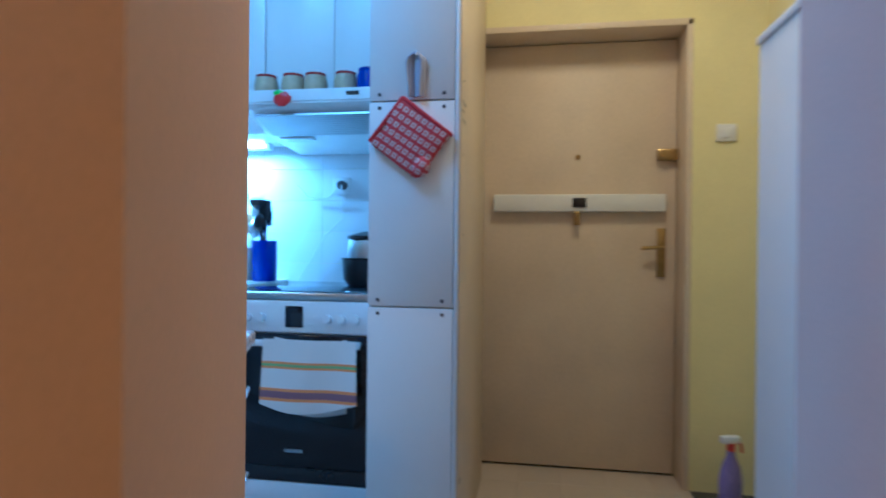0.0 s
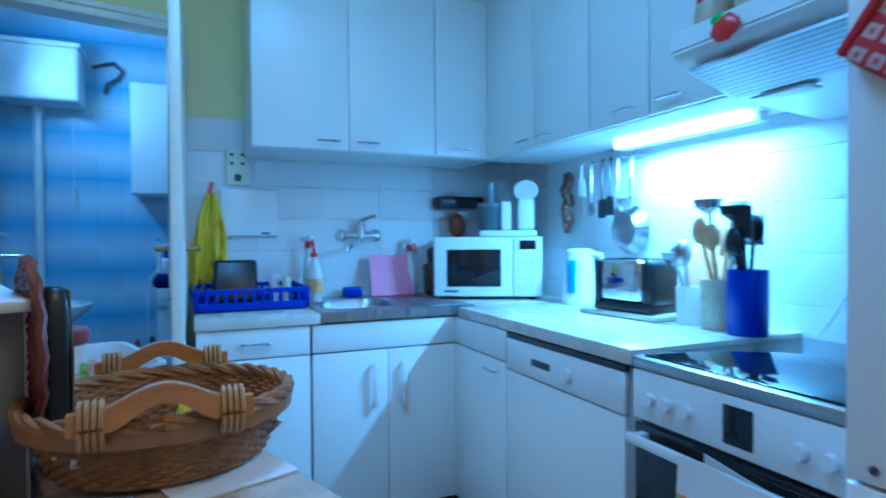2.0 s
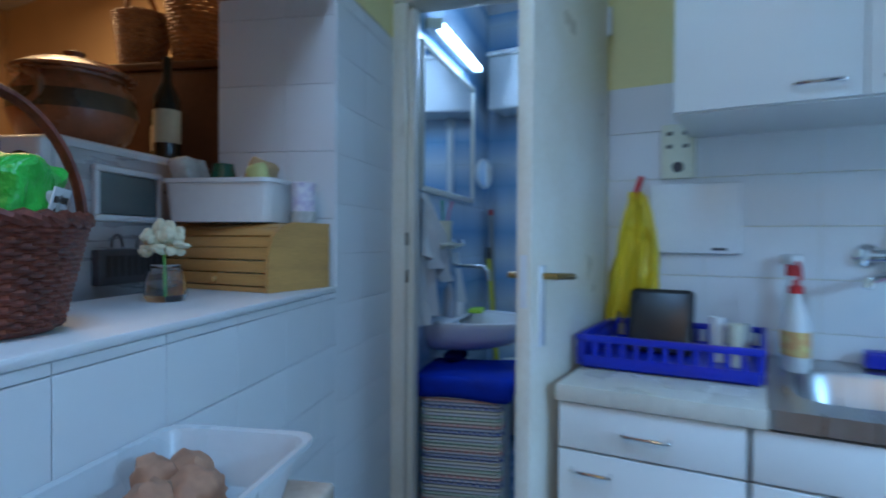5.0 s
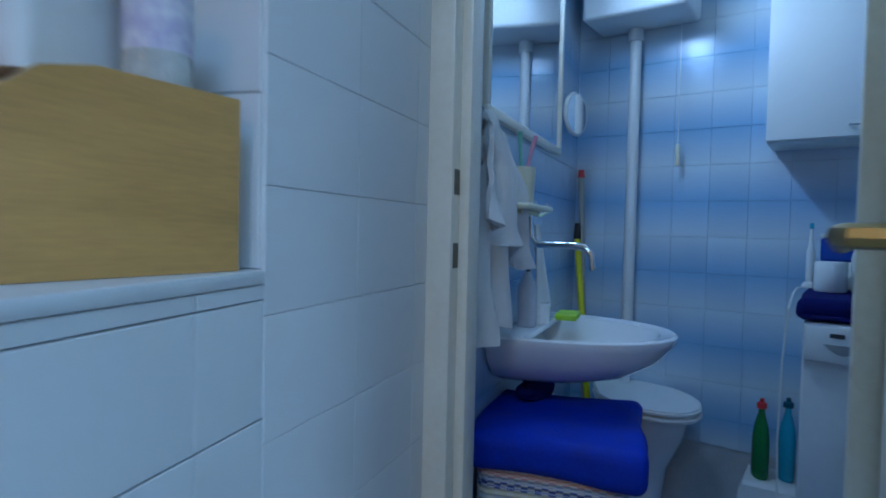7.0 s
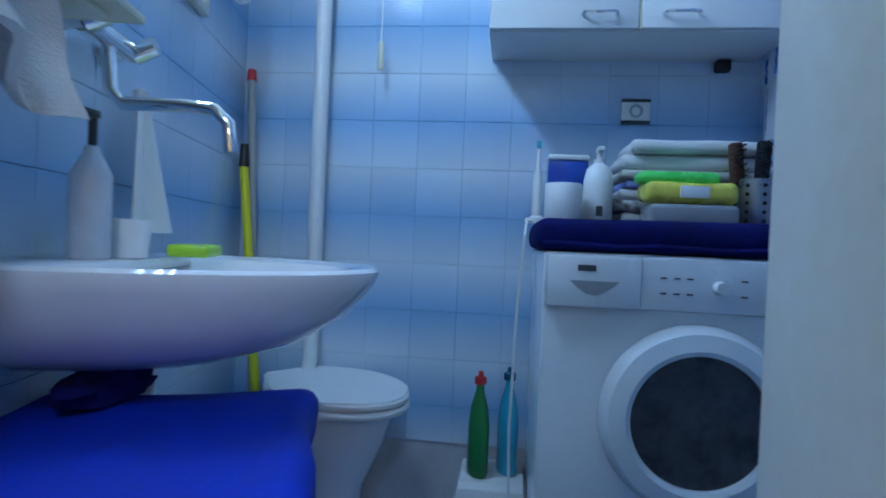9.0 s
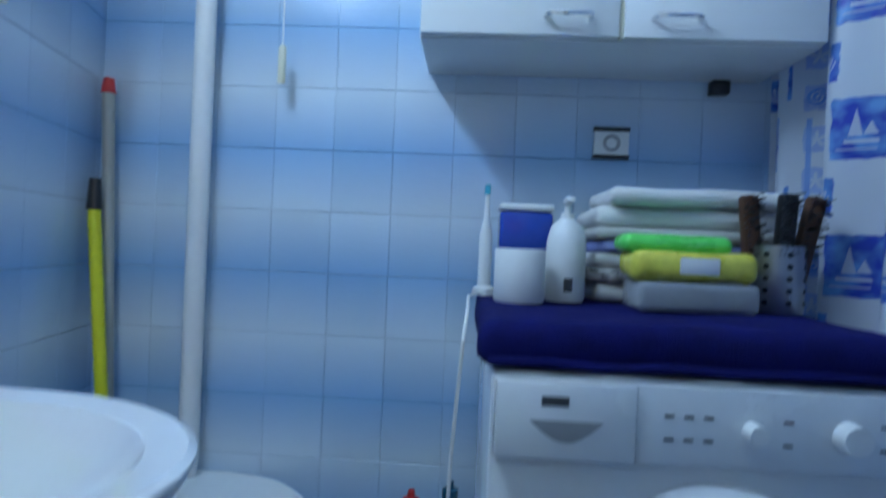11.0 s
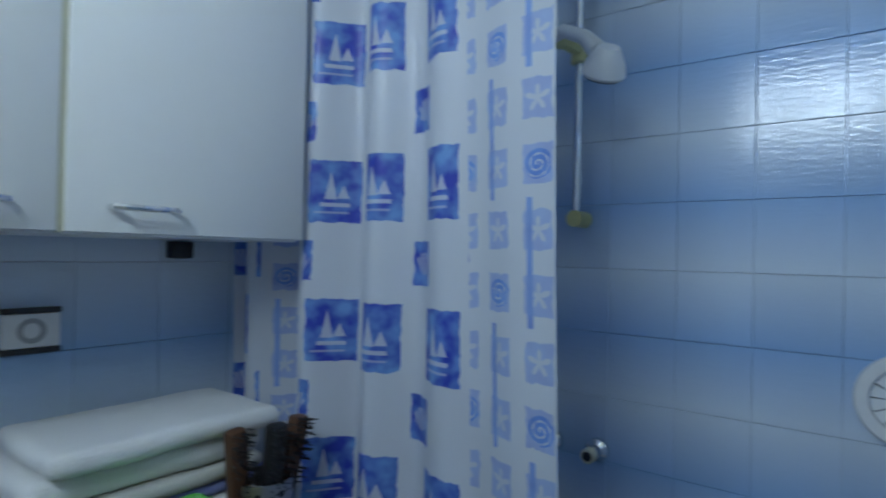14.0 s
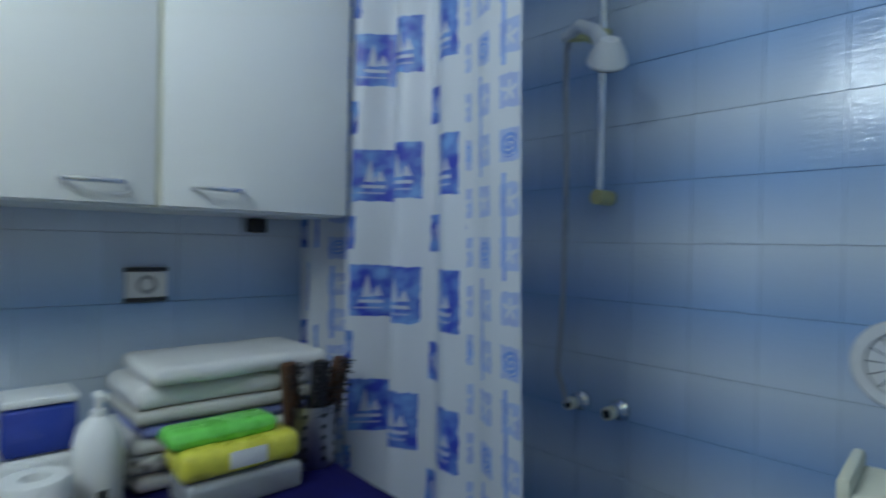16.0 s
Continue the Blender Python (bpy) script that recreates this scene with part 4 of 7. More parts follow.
lathe(b, [(0.02, 0.05), (0.07, 0.04), (0.095, 0.0), (0.10, -0.004), (0.092, 0.0)], seg=30)
part("bowl", b, STEEL, st)
b = B()
tube(b, [(0.0, 0.095, 0.0), (0.0, 0.20, 0.005)], 0.006)
part("handle", b, BLACK_PL, st)
gr = thing("hanging_spice_bunch", "dark dried bunch hanging in the corner", "ornament", pose(-2.46, YN - 0.05, 1.30))
for i in range(9):
    b = B()
    ball(b, (0.007 * math.sin(i * 2.1), 0.008 * math.cos(i * 1.7), 0.15 - i * 0.027), 0.027, (1.0 - 0.04 * i, 0.8, 1.25), 12, 0.35)
    part("pod", b, DARKWOOD, gr)

# sink wall
so = thing("socket_panel", "old cream electric panel with sockets on the tiles", "socket", pose(XW + 0.005, 1.623, 1.515, 0, 0, 90))
b = B()
box(b, -0.05, 0.05, -0.02, 0.0, -0.085, 0.085, 0.004)
part("plate", b, CREAM_PL, so)
for x in (-0.025, 0.022):
    for z in (0.055, 0.015):
        b = B()
        box(b, x - 0.008, x + 0.008, -0.022, -0.0195, z - 0.006, z + 0.006)
        part("switch", b, DARK_GREY, so)
b = B()
cyl(b, (0, -0.024, -0.05), (0, -0.019, -0.05), 0.017)
part("socket", b, DARK_GREY, so)
dp = thing("towel_dispenser", "white folding shelf box on the tiles beside the tap", "box", pose(XW + 0.005, 1.672, 1.305, 0, 0, 90))
b = B()
box(b, -0.128, 0.128, -0.022, 0.0, -0.108, 0.108, 0.006)
part("cover", b, WHITE_PL, dp)
b = B()
box(b, 0.05, 0.09, -0.024, -0.0215, -0.098, -0.09)
part("badge", b, DARK_GREY, dp)
tp = thing("kitchen_tap", "chrome wall-mounted mixer tap with a swivel spout", "tap", pose(XW + 0.006, 2.19, 1.20, 0, 0, 90))
b = B()
for x in (-0.085, 0.085):
    lathe(b, [(0.032, 0), (0.03, 0.012), (0.016, 0.02), (0.016, 0.045)], (0, 0, 0), 20, m=pose(x, 0, 0, 90, 0, 0))
cyl(b, (-0.085, -0.045, 0), (0.085, -0.045, 0), 0.019)
cyl(b, (0, -0.045, -0.015), (0, -0.045, 0.055), 0.022)
part("body", b, CHROME, tp)
b = B()
tube(b, [(0, -0.045, 0.055), (0.005, -0.055, 0.075), (0.03, -0.10, 0.09), (0.05, -0.13, 0.092)], [0.018, 0.014, 0.009, 0.007])
part("lever", b, CHROME, tp)
b = B()
tube(b, [(0, -0.05, -0.02), (-0.02, -0.09, -0.04), (-0.08, -0.17, -0.055), (-0.10, -0.19, -0.06), (-0.105, -0.195, -0.08)], 0.011, 10)
part("spout", b, CHROME, tp)
gl = thing("rubber_gloves", "yellow rubber gloves hanging from a peg", "gloves", pose(XW + 0.008, 1.503, 1.40, 0, 0, 90))


def glove(dx, ln, wide, lean, seed):
    """A limp rubber glove pinched at the cuff: pleats run down it and the fingers hang as uneven lobes."""
    def at(s, v):
        k = Vector((s * 3 + seed, v * 2.5, seed))
        w = 0.028 + wide * min(1, v * 1.5) ** 0.8 - 0.03 * max(0, v - 0.75)
        lobe = 0.055 * abs(math.sin(s * math.pi * 3.6 + seed)) * max(0, v - 0.55) / 0.45
        pleat = (0.016 * math.sin(s * 15 + seed) + 0.008 * math.sin(s * 31 + 5 * v)) * (0.4 + 0.6 * v)
        return (dx + lean * v + (s - 0.5) * w + 0.012 * noise.noise(k * 1.7), -0.024 - 0.022 * math.sin(s * math.pi) + pleat + 0.016 * noise.noise(k),
                -0.02 - (ln + 0.03 * noise.noise(Vector((s * 4, seed, 0)))) * v - lobe + 0.01 * math.sin(v * 9 + s * 4))
    return at


for dx, ln, w, lean, seed in ((-0.008, 0.36, 0.085, -0.038, 1.3), (0.018, 0.27, 0.065, 0.008, 4.1)):
    b = B()
    sheet(b, 26, 30, glove(dx, ln, w, lean, seed), 0.005)
    part("glove", b, YEL_RUB, gl)
b = B()
tube(b, [(0.01, -0.01, 0.04), (0.0, -0.025, 0.0), (-0.01, -0.03, -0.04)], 0.009)
part("peg", b, RED_PL, gl, "red and white peg")
rk = thing("dish_rack", "deep blue plastic dish rack on the worktop", "dish rack", pose(-2.80, 1.645, C))
b = B()
box(b, -0.20, 0.17, -0.205, 0.215, 0, 0.012, 0.005)
part("base", b, BLUE_PL, rk)
for y in (-0.21, 0.22):
    b = B()
    box(b, -0.215, 0.185, y - 0.006, y + 0.006, 0.072, 0.09, 0.003)
    part("rim", b, BLUE_PL, rk)
    for i in range(12):
        b = B()
        x = -0.20 + i * 0.034
        box(b, x - 0.006, x + 0.006, y - 0.004, y + 0.004, 0.008, 0.075, 0.002)
        part("slat", b, BLUE_PL, rk)
for x in (-0.21, 0.18):
    b = B()
    box(b, x - 0.006, x + 0.006, -0.215, 0.225, 0.072, 0.09, 0.003)
    box(b, x - 0.004, x + 0.004, -0.20, 0.21, 0.008, 0.036, 0.002)
    part("rim", b, BLUE_PL, rk)
    for i in range(13):
        b = B()
        y = -0.20 + i * 0.0345
        box(b, x - 0.004, x + 0.004, y - 0.006, y + 0.006, 0.03, 0.076, 0.002)
        part("slat", b, BLUE_PL, rk)
pn_ = thing("baking_tin", "dark baking tin standing in the dish rack", "baking tin", pose(-2.86, 1.60, C + 0.013, 0, -18, 0))
b = B()
box(b, -0.02, 0.02, -0.09, 0.09, 0, 0.19, 0.018, 3)
part("tin", b, BLACK_PL, pn_)
for i, (x, y, r, h, m_) in enumerate(((-2.83, 1.755, 0.022, 0.12, WHITE_PL), (-2.78, 1.80, 0.02, 0.11, CREAM_PL), (-2.88, 1.815, 0.02, 0.10, CLEAR_BAG))):
    t = thing("drinking_cup", "small pale cup standing in the dish rack", "cup", pose(x, y, C + 0.013), "cups in the dish rack")
    b = B()
    lathe(b, [(r * 0.8, 0), (r, h), (r * 0.9, h), (r * 0.7, 0.006)], seg=16)
    part("cup", b, m_, t)


def squeeze_bottle(x, y, z, body, cap, label, trigger=False, h=0.2, r=0.04, badge=None):
    t = thing("spray_bottle" if trigger else "detergent_bottle", label, "bottle", pose(x, y, z, 0, 0, 20))
    bb = B()
    lathe(bb, [(r * 0.9, 0), (r, 0.01), (r, h * 0.55), (r * 0.8, h * 0.75), (r * 0.38, h * 0.93), (r * 0.36, h)], seg=24, sy=0.62)
    part("bottle", bb, body, t)
    bb = B()
    if trigger:
        box(bb, -0.045, 0.035, -0.015, 0.015, h + 0.03, h + 0.06, 0.008)
        part("spray_head", bb, WHITE_PL, t)
        bb = B()
        cyl(bb, (0, 0, h), (0, 0, h + 0.032), 0.016)
        tube(bb, [(0.03, 0, h + 0.04), (0.045, 0, h + 0.02), (0.05, 0, h - 0.01)], 0.006)
    else:
        lathe(bb, [(0.017, h), (0.017, h + 0.018), (0.008, h + 0.022), (0.007, h + 0.035)], seg=14)
    part("cap", bb, cap, t)
    if badge:
        bb = B()
        lathe(bb, [(r * 1.012, h * 0.2), (r * 1.012, h * 0.52)], seg=24, sy=0.63)
        part("label", bb, badge, t)
    return t


LBL = mat("yellow_detergent_label", (0.80, 0.70, 0.25), 0.5, vary=0.25, scale=40, col2=(0.75, 0.3, 0.12))
squeeze_bottle(-2.87, 1.935, C + 0.003, WHITE_PL, RED_PL, "white washing-up liquid bottle with a red cap", h=0.2, r=0.05, badge=LBL)
squeeze_bottle(-2.985, 1.93, C + 0.003, WHITE_PL, RED_PL, "white trigger spray bottle behind the sink", True, 0.24, 0.035)
squeeze_bottle(-2.985, 2.435, C + 0.003, WHITE_PL, RED_PL, "trigger spray bottle with a red head", True, 0.22, 0.035)
sp = thing("sponge", "blue kitchen sponge on the sink edge", "sponge", pose(-2.99, 2.14, C + 0.006))
b = B()
box(b, -0.03, 0.03, -0.045, 0.045, 0, 0.045, 0.008, 3)
part("sponge", b, BLUE_PL, sp)
pk = thing("cutting_board", "pink plastic cutting board leaning behind the sink", "board", pose(-2.94, 2.33, C + 0.006, 0, -14, 0))
b = B()
box(b, -0.005, 0.005, -0.107, 0.107, 0, 0.205, 0.003)
part("board", b, PINK_PL, pk)
kb = thing("knife_block", "dark wooden knife block in the corner", "knife block", pose(-2.96, 2.56, C, 0, -12, 0))
b = B()
box(b, -0.05, 0.05, -0.035, 0.035, 0.008, 0.16, 0.006)
part("block", b, DARKWOOD, kb)
for i in range(4):
    b = B()
    box(b, -0.03 + i * 0.018, -0.018 + i * 0.018, -0.012, 0.012, 0.16, 0.24, 0.004)
    part("knife_handle", b, BLACK_PL, kb)

# ---- ledge, table and what stands there ----
def at_ledge(u_, v_, z, rz=0.0):
    return LEDGE @ pose(u_, v_, z, 0, 0, rz)


def woven(bm, r0, r1, h, rows, sx=1.0, sy=1.0, n=36, t=0.006, amp=0.004, z0=0.0):
    """Wicker: stacked rods that swing in and out of upright stakes."""
    for k in range(rows):
        f = k / max(1, rows - 1)
        r = r0 + (r1 - r0) * f
        pts = []
        for i in range(n):
            a = 2 * math.pi * i / n
            rr = r + amp * (1 if (i + k) % 2 else -1)
            pts.append((rr * sx * math.cos(a), rr * sy * math.sin(a), z0 + h * f))
        tube(bm, pts, t, 5, True)
    return bm


ZL = 1.1015
br = thing("bread_box", "varnished pine roll-top bread box on the ledge", "bread box", pose(-2.345, 0.815, ZL, 0, 0, 2.6) @ Matrix.Diagonal((0.93, 0.92, 1, 1)))
b = B()
prof = [(0, 0), (0.25, 0), (0.25, 0.085), (0.235, 0.135), (0.195, 0.165), (0.15, 0.174), (0, 0.174)]
for v0, v1 in ((-0.014, 0.0), (-0.42, -0.406)):
    lo = [b.verts.new((x, v0, z)) for x, z in prof]
    hi = [b.verts.new((x, v1, z)) for x, z in prof]
    b.faces.new(lo)
    b.faces.new(hi[::-1])
    for i in range(len(prof)):
        j = (i + 1) % len(prof)
        b.faces.new((lo[i], lo[j], hi[j], hi[i]))
box(b, 0.002, 0.245, -0.405, -0.015, 0.0, 0.012)
box(b, 0.002, 0.012, -0.405, -0.015, 0.0, 0.17)
box(b, 0.002, 0.15, -0.405, -0.015, 0.16, 0.172)
part("case", b, PINE, br)
for i, (x, z, a) in enumerate(((0.241, 0.03, 0), (0.241, 0.062, 0), (0.239, 0.094, 8), (0.230, 0.122, 28), (0.208, 0.147, 50), (0.178, 0.162, 70))):
    b = B()
    box(b, -0.004, 0.004, -0.405, -0.015, -0.0145, 0.0145, 0.002)
    part("slat", b, PINE, br, turn=pose(x, 0, z, 0, -a, 0))
b = B()
ball(b, (0.252, -0.2, 0.03), 0.009, seg=10)
part("knob", b, PINE, br)
wb = thing("plastic_box", "white plastic box of tea packets on the bread box", "box", at_ledge(0.035, -0.40, ZL + 0.1745))
b = B()
wall_rings = [rrect(0.08, 0.15, hx, hy, r_, z, b) for hx, hy, r_, z in ((0.07, 0.14, 0.02, 0.0), (0.08, 0.15, 0.024, 0.10), (0.086, 0.156, 0.028, 0.101), (0.086, 0.156, 0.028, 0.112), (0.076, 0.146, 0.022, 0.112), (0.066, 0.136, 0.018, 0.006))]
for p_, q_ in zip(wall_rings, wall_rings[1:]):
    bridge(b, p_, q_)
b.faces.new(wall_rings[0][::-1])
b.faces.new(wall_rings[-1])
part("tub", b, WHITE_PL, wb)
KRAFT = mat("kraft_paper", (0.50, 0.33, 0.16), 0.8, vary=0.15)
PALEGREEN = mat("pale_green_paper", (0.55, 0.58, 0.22), 0.7, vary=0.15)
DKGREEN = mat("dark_green_glass", (0.02, 0.10, 0.06), 0.25, vary=0.3)
for i, (y, z, w, h, m_, rx) in enumerate(((0.07, 0.02, 0.06, 0.16, CLEAR_BAG, 20), (0.20, 0.02, 0.06, 0.15, KRAFT, -18), (0.25, 0.02, 0.05, 0.135, PALEGREEN, 8))):
    t = thing("food_packet", "open paper packet of dry food in the white box", "packet", wb.matrix_basis @ pose(0.08, y, z, rx, 0, 10 * i), "packets in the white box")
    b = B()
    box(b, -0.05, 0.05, -w / 2, w / 2, 0, h, 0.012, 3)
    bmesh.ops.subdivide_edges(b, edges=b.edges[:], cuts=1, use_grid_fill=True)
    for v in b.verts:
        v.co += Vector((1, 1, 1)) * 0.01 * noise.noise(v.co * 30 + Vector((i * 5, 0, 0)))
    part("packet", b, m_, t)
t = thing("food_jar", "dark green jar in the white box", "jar", wb.matrix_basis @ pose(0.11, 0.145, 0.013))
b = B()
lathe(b, [(0.03, 0), (0.034, 0.02), (0.034, 0.10), (0.028, 0.125), (0.026, 0.14)], seg=18)
part("jar", b, DKGREEN, t)
t = thing("tin", "white printed tin standing on the bread box", "tin", at_ledge(0.09, -0.055, ZL + 0.1745))
b = B()
lathe(b, [(0.031, 0), (0.031, 0.03)], seg=22)
part("base", b, CLEAR_BAG, t)
b = B()
lathe(b, [(0.031, 0.03), (0.032, 0.105), (0.028, 0.108)], seg=22)
part("cover", b, mat("printed_tin_paper", (0.78, 0.76, 0.76), 0.5, vary=0.1, scale=30, col2=(0.45, 0.38, 0.55)), t)
vs = thing("flower_vase", "small glass vase with cream dried flowers on the ledge", "vase", at_ledge(0.46, -0.20, ZL))
b = B()
lathe(b, [(0.036, 0), (0.042, 0.012), (0.04, 0.04), (0.03, 0.072), (0.031, 0.075), (0.027, 0.07), (0.036, 0.04), (0.036, 0.014)], seg=24)
part("vase", b, GLASS, vs)
b = B()
rnd = random.Random(4)
for i in range(90):
    a, e = rnd.uniform(0, 6.28), rnd.uniform(-0.5, 1.5)
    d = Vector((math.cos(a) * math.cos(e), math.sin(a) * math.cos(e), math.sin(e)))
    p = Vector((0, 0, 0.115)) + d * rnd.uniform(0.02, 0.046)
    ball(b, p, 0.009, (0.7 + abs(d.x), 0.7 + abs(d.y), 0.7 + abs(d.z)), 6)
part("petals", b, FLOWER, vs)
b = B()
tube(b, [(0, 0, 0.012), (0.004, 0, 0.1)], 0.003)
part("stem", b, GREEN_PL, vs)

wk = thing("wicker_basket", "dark red-brown wicker basket with a hoop handle, full of packets", "basket", at_ledge(0.885, -0.19, ZL, 58) @ Matrix.Diagonal((0.82, 0.86, 0.95, 1)))
b = B()
lathe(b, [(0.135, 0.002), (0.14, 0.008), (0.135, 0.014)], seg=36, sy=0.82)
part("base", b, WICKER_D, wk)
b = B()
woven(b, 0.145, 0.19, 0.145, 20, 1, 0.82, 44, 0.0048, 0.004, 0.012)
part("weave", b, WICKER_D, wk)
b = B()
for k in range(2):
    pts = []
    for i in range(60):
        a = 2 * math.pi * i / 60
        r = 0.192 + 0.006 * math.sin(i * 1.6 + k * math.pi)
        pts.append((r * math.cos(a), 0.82 * r * math.sin(a), 0.163 + 0.006 * math.cos(i * 1.6 + k * math.pi)))
    tube(b, pts, 0.0075, 6, True)
part("rim", b, WICKER_D, wk)
b = B()
tube(b, arc((0, 0, 0.15), 0.158, 0, 180, 26, "yz", 0.21), 0.009, 8)
tube(b, arc((0.009, 0, 0.15), 0.160, 0, 180, 26, "yz", 0.213), 0.006, 6)
part("handle", b, WICKER_D, wk)


def packet(m, w, d, h, material, label, seed, lump=0.016):
    t_ = thing("food_bag", label, "bag", m, "packets in the wicker basket")
    bb = B()
    box(bb, -w / 2, w / 2, -d / 2, d / 2, 0, h, min(d, w) * 0.3, 3)
    bmesh.ops.subdivide_edges(bb, edges=bb.edges[:], cuts=2, use_grid_fill=True)
    for v in bb.verts:
        v.co += Vector((1, 1, 0.8)) * lump * noise.noise(v.co * 24 + Vector((seed, 0, 0)))
    part("bag", bb, material, t_)
    return t_


WB = wk.matrix_basis
gb = packet(WB @ pose(0.075, 0.015, 0.085, -14, 0, -26), 0.15, 0.09, 0.17, GREEN_BAG, "green foil bag with a white label", 2)
b = B()
box(b, -0.055, 0.055, 0.057, 0.0595, 0.085, 0.140, 0.001)
bl = part("paper_label", b, PAPER, gb)


def words(text, size, m, material, parent):
    cu = bpy.data.curves.new("lettering", "FONT")
    cu.body, cu.size, cu.align_x, cu.extrude = text, size, "CENTER", 0.0004
    cu.materials.append(material)
    ob_ = new("lettering", cu)
    ob_.parent = parent
    ob_.matrix_basis = m
    return ob_


words("UBLAŽAVANJE", 0.0145, pose(0.0, 0.0602, 0.118, 90, 0, 180), BLACK_PL, bl)
words("PROSTATE", 0.0145, pose(0.0, 0.0602, 0.100, 90, 0, 180), BLACK_PL, bl)
packet(WB @ pose(-0.07, 0.02, 0.06, 10, 0, 10), 0.16, 0.10, 0.16, mat("dark_foil_bag", (0.10, 0.075, 0.05), 0.25, vary=0.3, scale=16, bump=0.5, dist=0.01), "dark shiny packet in the basket", 6)
packet(WB @ pose(0.02, -0.07, 0.06, 4, 0, 0), 0.13, 0.05, 0.18, DKGREEN, "dark green carton in the basket", 9, 0.004)
packet(WB @ pose(-0.10, -0.06, 0.05, 0, 8, 0), 0.10, 0.08, 0.15, CLEAR_BAG, "clear bag in the basket", 12)
packet(WB @ pose(0.085, 0.03, 0.135, 0, 20, 0), 0.08, 0.11, 0.075, CLEAR_BAG, "crumpled clear bag on the basket rim", 15)

pb = thing("plastic_basket", "small white plastic basket of medicine boxes", "basket", at_ledge(1.175, -0.082, ZL) @ Matrix.Diagonal((0.85, 0.9, 0.72, 1)))
b = B()
box(b, -0.075, 0.075, -0.055, 0.055, 0, 0.006, 0.002)
part("base", b, WHITE_PL, pb)
for s in (-1, 1):
    b = B()
    box(b, -0.085, 0.085, s * 0.062 - 0.002, s * 0.062 + 0.002, 0.08, 0.095, 0.002)
    part("rim", b, WHITE_PL, pb)
    b = B()
    box(b, s * 0.083 - 0.002, s * 0.083 + 0.002, -0.060, 0.060, 0.08, 0.095, 0.002)
    part("rim", b, WHITE_PL, pb)
    for i in range(12):
        x = -0.078 + i * 0.0142
        b = B()
        box(b, x - 0.003, x + 0.003, s * 0.060 - 0.0015, s * 0.060 + 0.0015, 0.004, 0.085)
        part("bar", b, WHITE_PL, pb)
    for i in range(9):
        y = -0.056 + i * 0.014
        b = B()
        box(b, s * 0.079 - 0.0015, s * 0.079 + 0.0015, y - 0.003, y + 0.003, 0.004, 0.085)
        part("bar", b, WHITE_PL, pb)
for i, (x, y, h, m_) in enumerate(((-0.03, 0.0, 0.14, PAPER), (0.03, 0.01, 0.12, PAPER), (0.0, -0.03, 0.15, mat("navy_carton", (0.02, 0.03, 0.10), 0.5)))):
    t = thing("medicine_box", "small printed medicine carton in the white basket", "carton", pb.matrix_basis @ pose(x, y, 0.007, 0, 6 * i, 15 * i), "cartons in the white basket")
    b = B()
    box(b, -0.024, 0.024, -0.012, 0.012, 0, h, 0.002)
    part("carton", b, m_, t)

# table cabinet under the pass-through
ZT = 0.866
tb = thing("drawer_cabinet", "beige drawer cabinet with a stone-look top beside the doorway", "cabinet", LEDGE.copy())
b = B()
box(b, 1.385, 1.757, -0.14, 0.272, ZT - 0.034, ZT, 0.008, 3)
box(b, 0.72, 1.386, 0.012, 0.272, ZT - 0.034, ZT, 0.008, 3)
part("top", b, TABLETOP, tb)
b = B()
box(b, 0.74, 1.72, 0.014, 0.255, 0.0, ZT - 0.036, 0.003)
box(b, 1.40, 1.72, -0.12, 0.255, 0.0, ZT - 0.036, 0.003)
part("body", b, mat("pale_beige_laminate", (0.70, 0.64, 0.58), 0.4, vary=0.06), tb)
for z0, z1 in ((0.655, 0.82), (0.46, 0.645), (0.25, 0.45), (0.05, 0.24)):
    b = B()
    box(b, 1.721, 1.738, -0.118, 0.252, z0, z1, 0.003)
    dr = part("drawer", b, WHITE_LAM, tb)
    b = B()
    tube(b, [(1.738, 0.01, z1 - 0.055), (1.762, 0.016, z1 - 0.055), (1.764, 0.07, z1 - 0.055), (1.762, 0.124, z1 - 0.055), (1.738, 0.13, z1 - 0.055)], 0.005)
    part("handle", b, CHROME, dr)

HWOOD0 = mat("brown_bent_wood", (0.36, 0.17, 0.06), 0.4, vary=0.3, scale=8, grain=60, bump=0.15)
bk = thing("fruit_basket", "oval honey-coloured wicker tray basket with two wooden handles", "basket", pose(-1.14, 1.405, ZT + 0.006, 0, 0, 3) @ Matrix.Diagonal((0.97, 0.87, 1.06, 1)))
b = B()
lathe(b, [(0.115, 0.0), (0.118, 0.006), (0.115, 0.010)], seg=40, sy=1.25)
part("base", b, WICKER, bk)
b = B()
woven(b, 0.122, 0.152, 0.07, 14, 1.0, 1.25, 64, 0.0038, 0.0026, 0.006)
part("weave", b, WICKER, bk)
b = B()
for k in range(3):
    tube(b, [((0.155 + 0.004 * math.sin(i * 0.9 + k * 2.1)) * math.cos(2 * math.pi * i / 70), 1.25 * (0.155 + 0.004 * math.sin(i * 0.9 + k * 2.1)) * math.sin(2 * math.pi * i / 70), 0.083 + 0.005 * math.cos(i * 0.9 + k * 2.1)) for i in range(70)], 0.0058, 6, True)
part("rim", b, WICKER, bk)
b = B()
lathe(b, [(0.1565, 0.058), (0.1585, 0.060), (0.1605, 0.082), (0.1585, 0.084), (0.1555, 0.082), (0.1535, 0.060), (0.1565, 0.058)], seg=56, sy=1.25, caps=False)
part("rim_band", b, HWOOD0, bk, "bent wooden rim band")
CANE = mat("pale_cane", (0.48, 0.27, 0.10), 0.45, vary=0.2, scale=20, grain=80, bump=0.2)
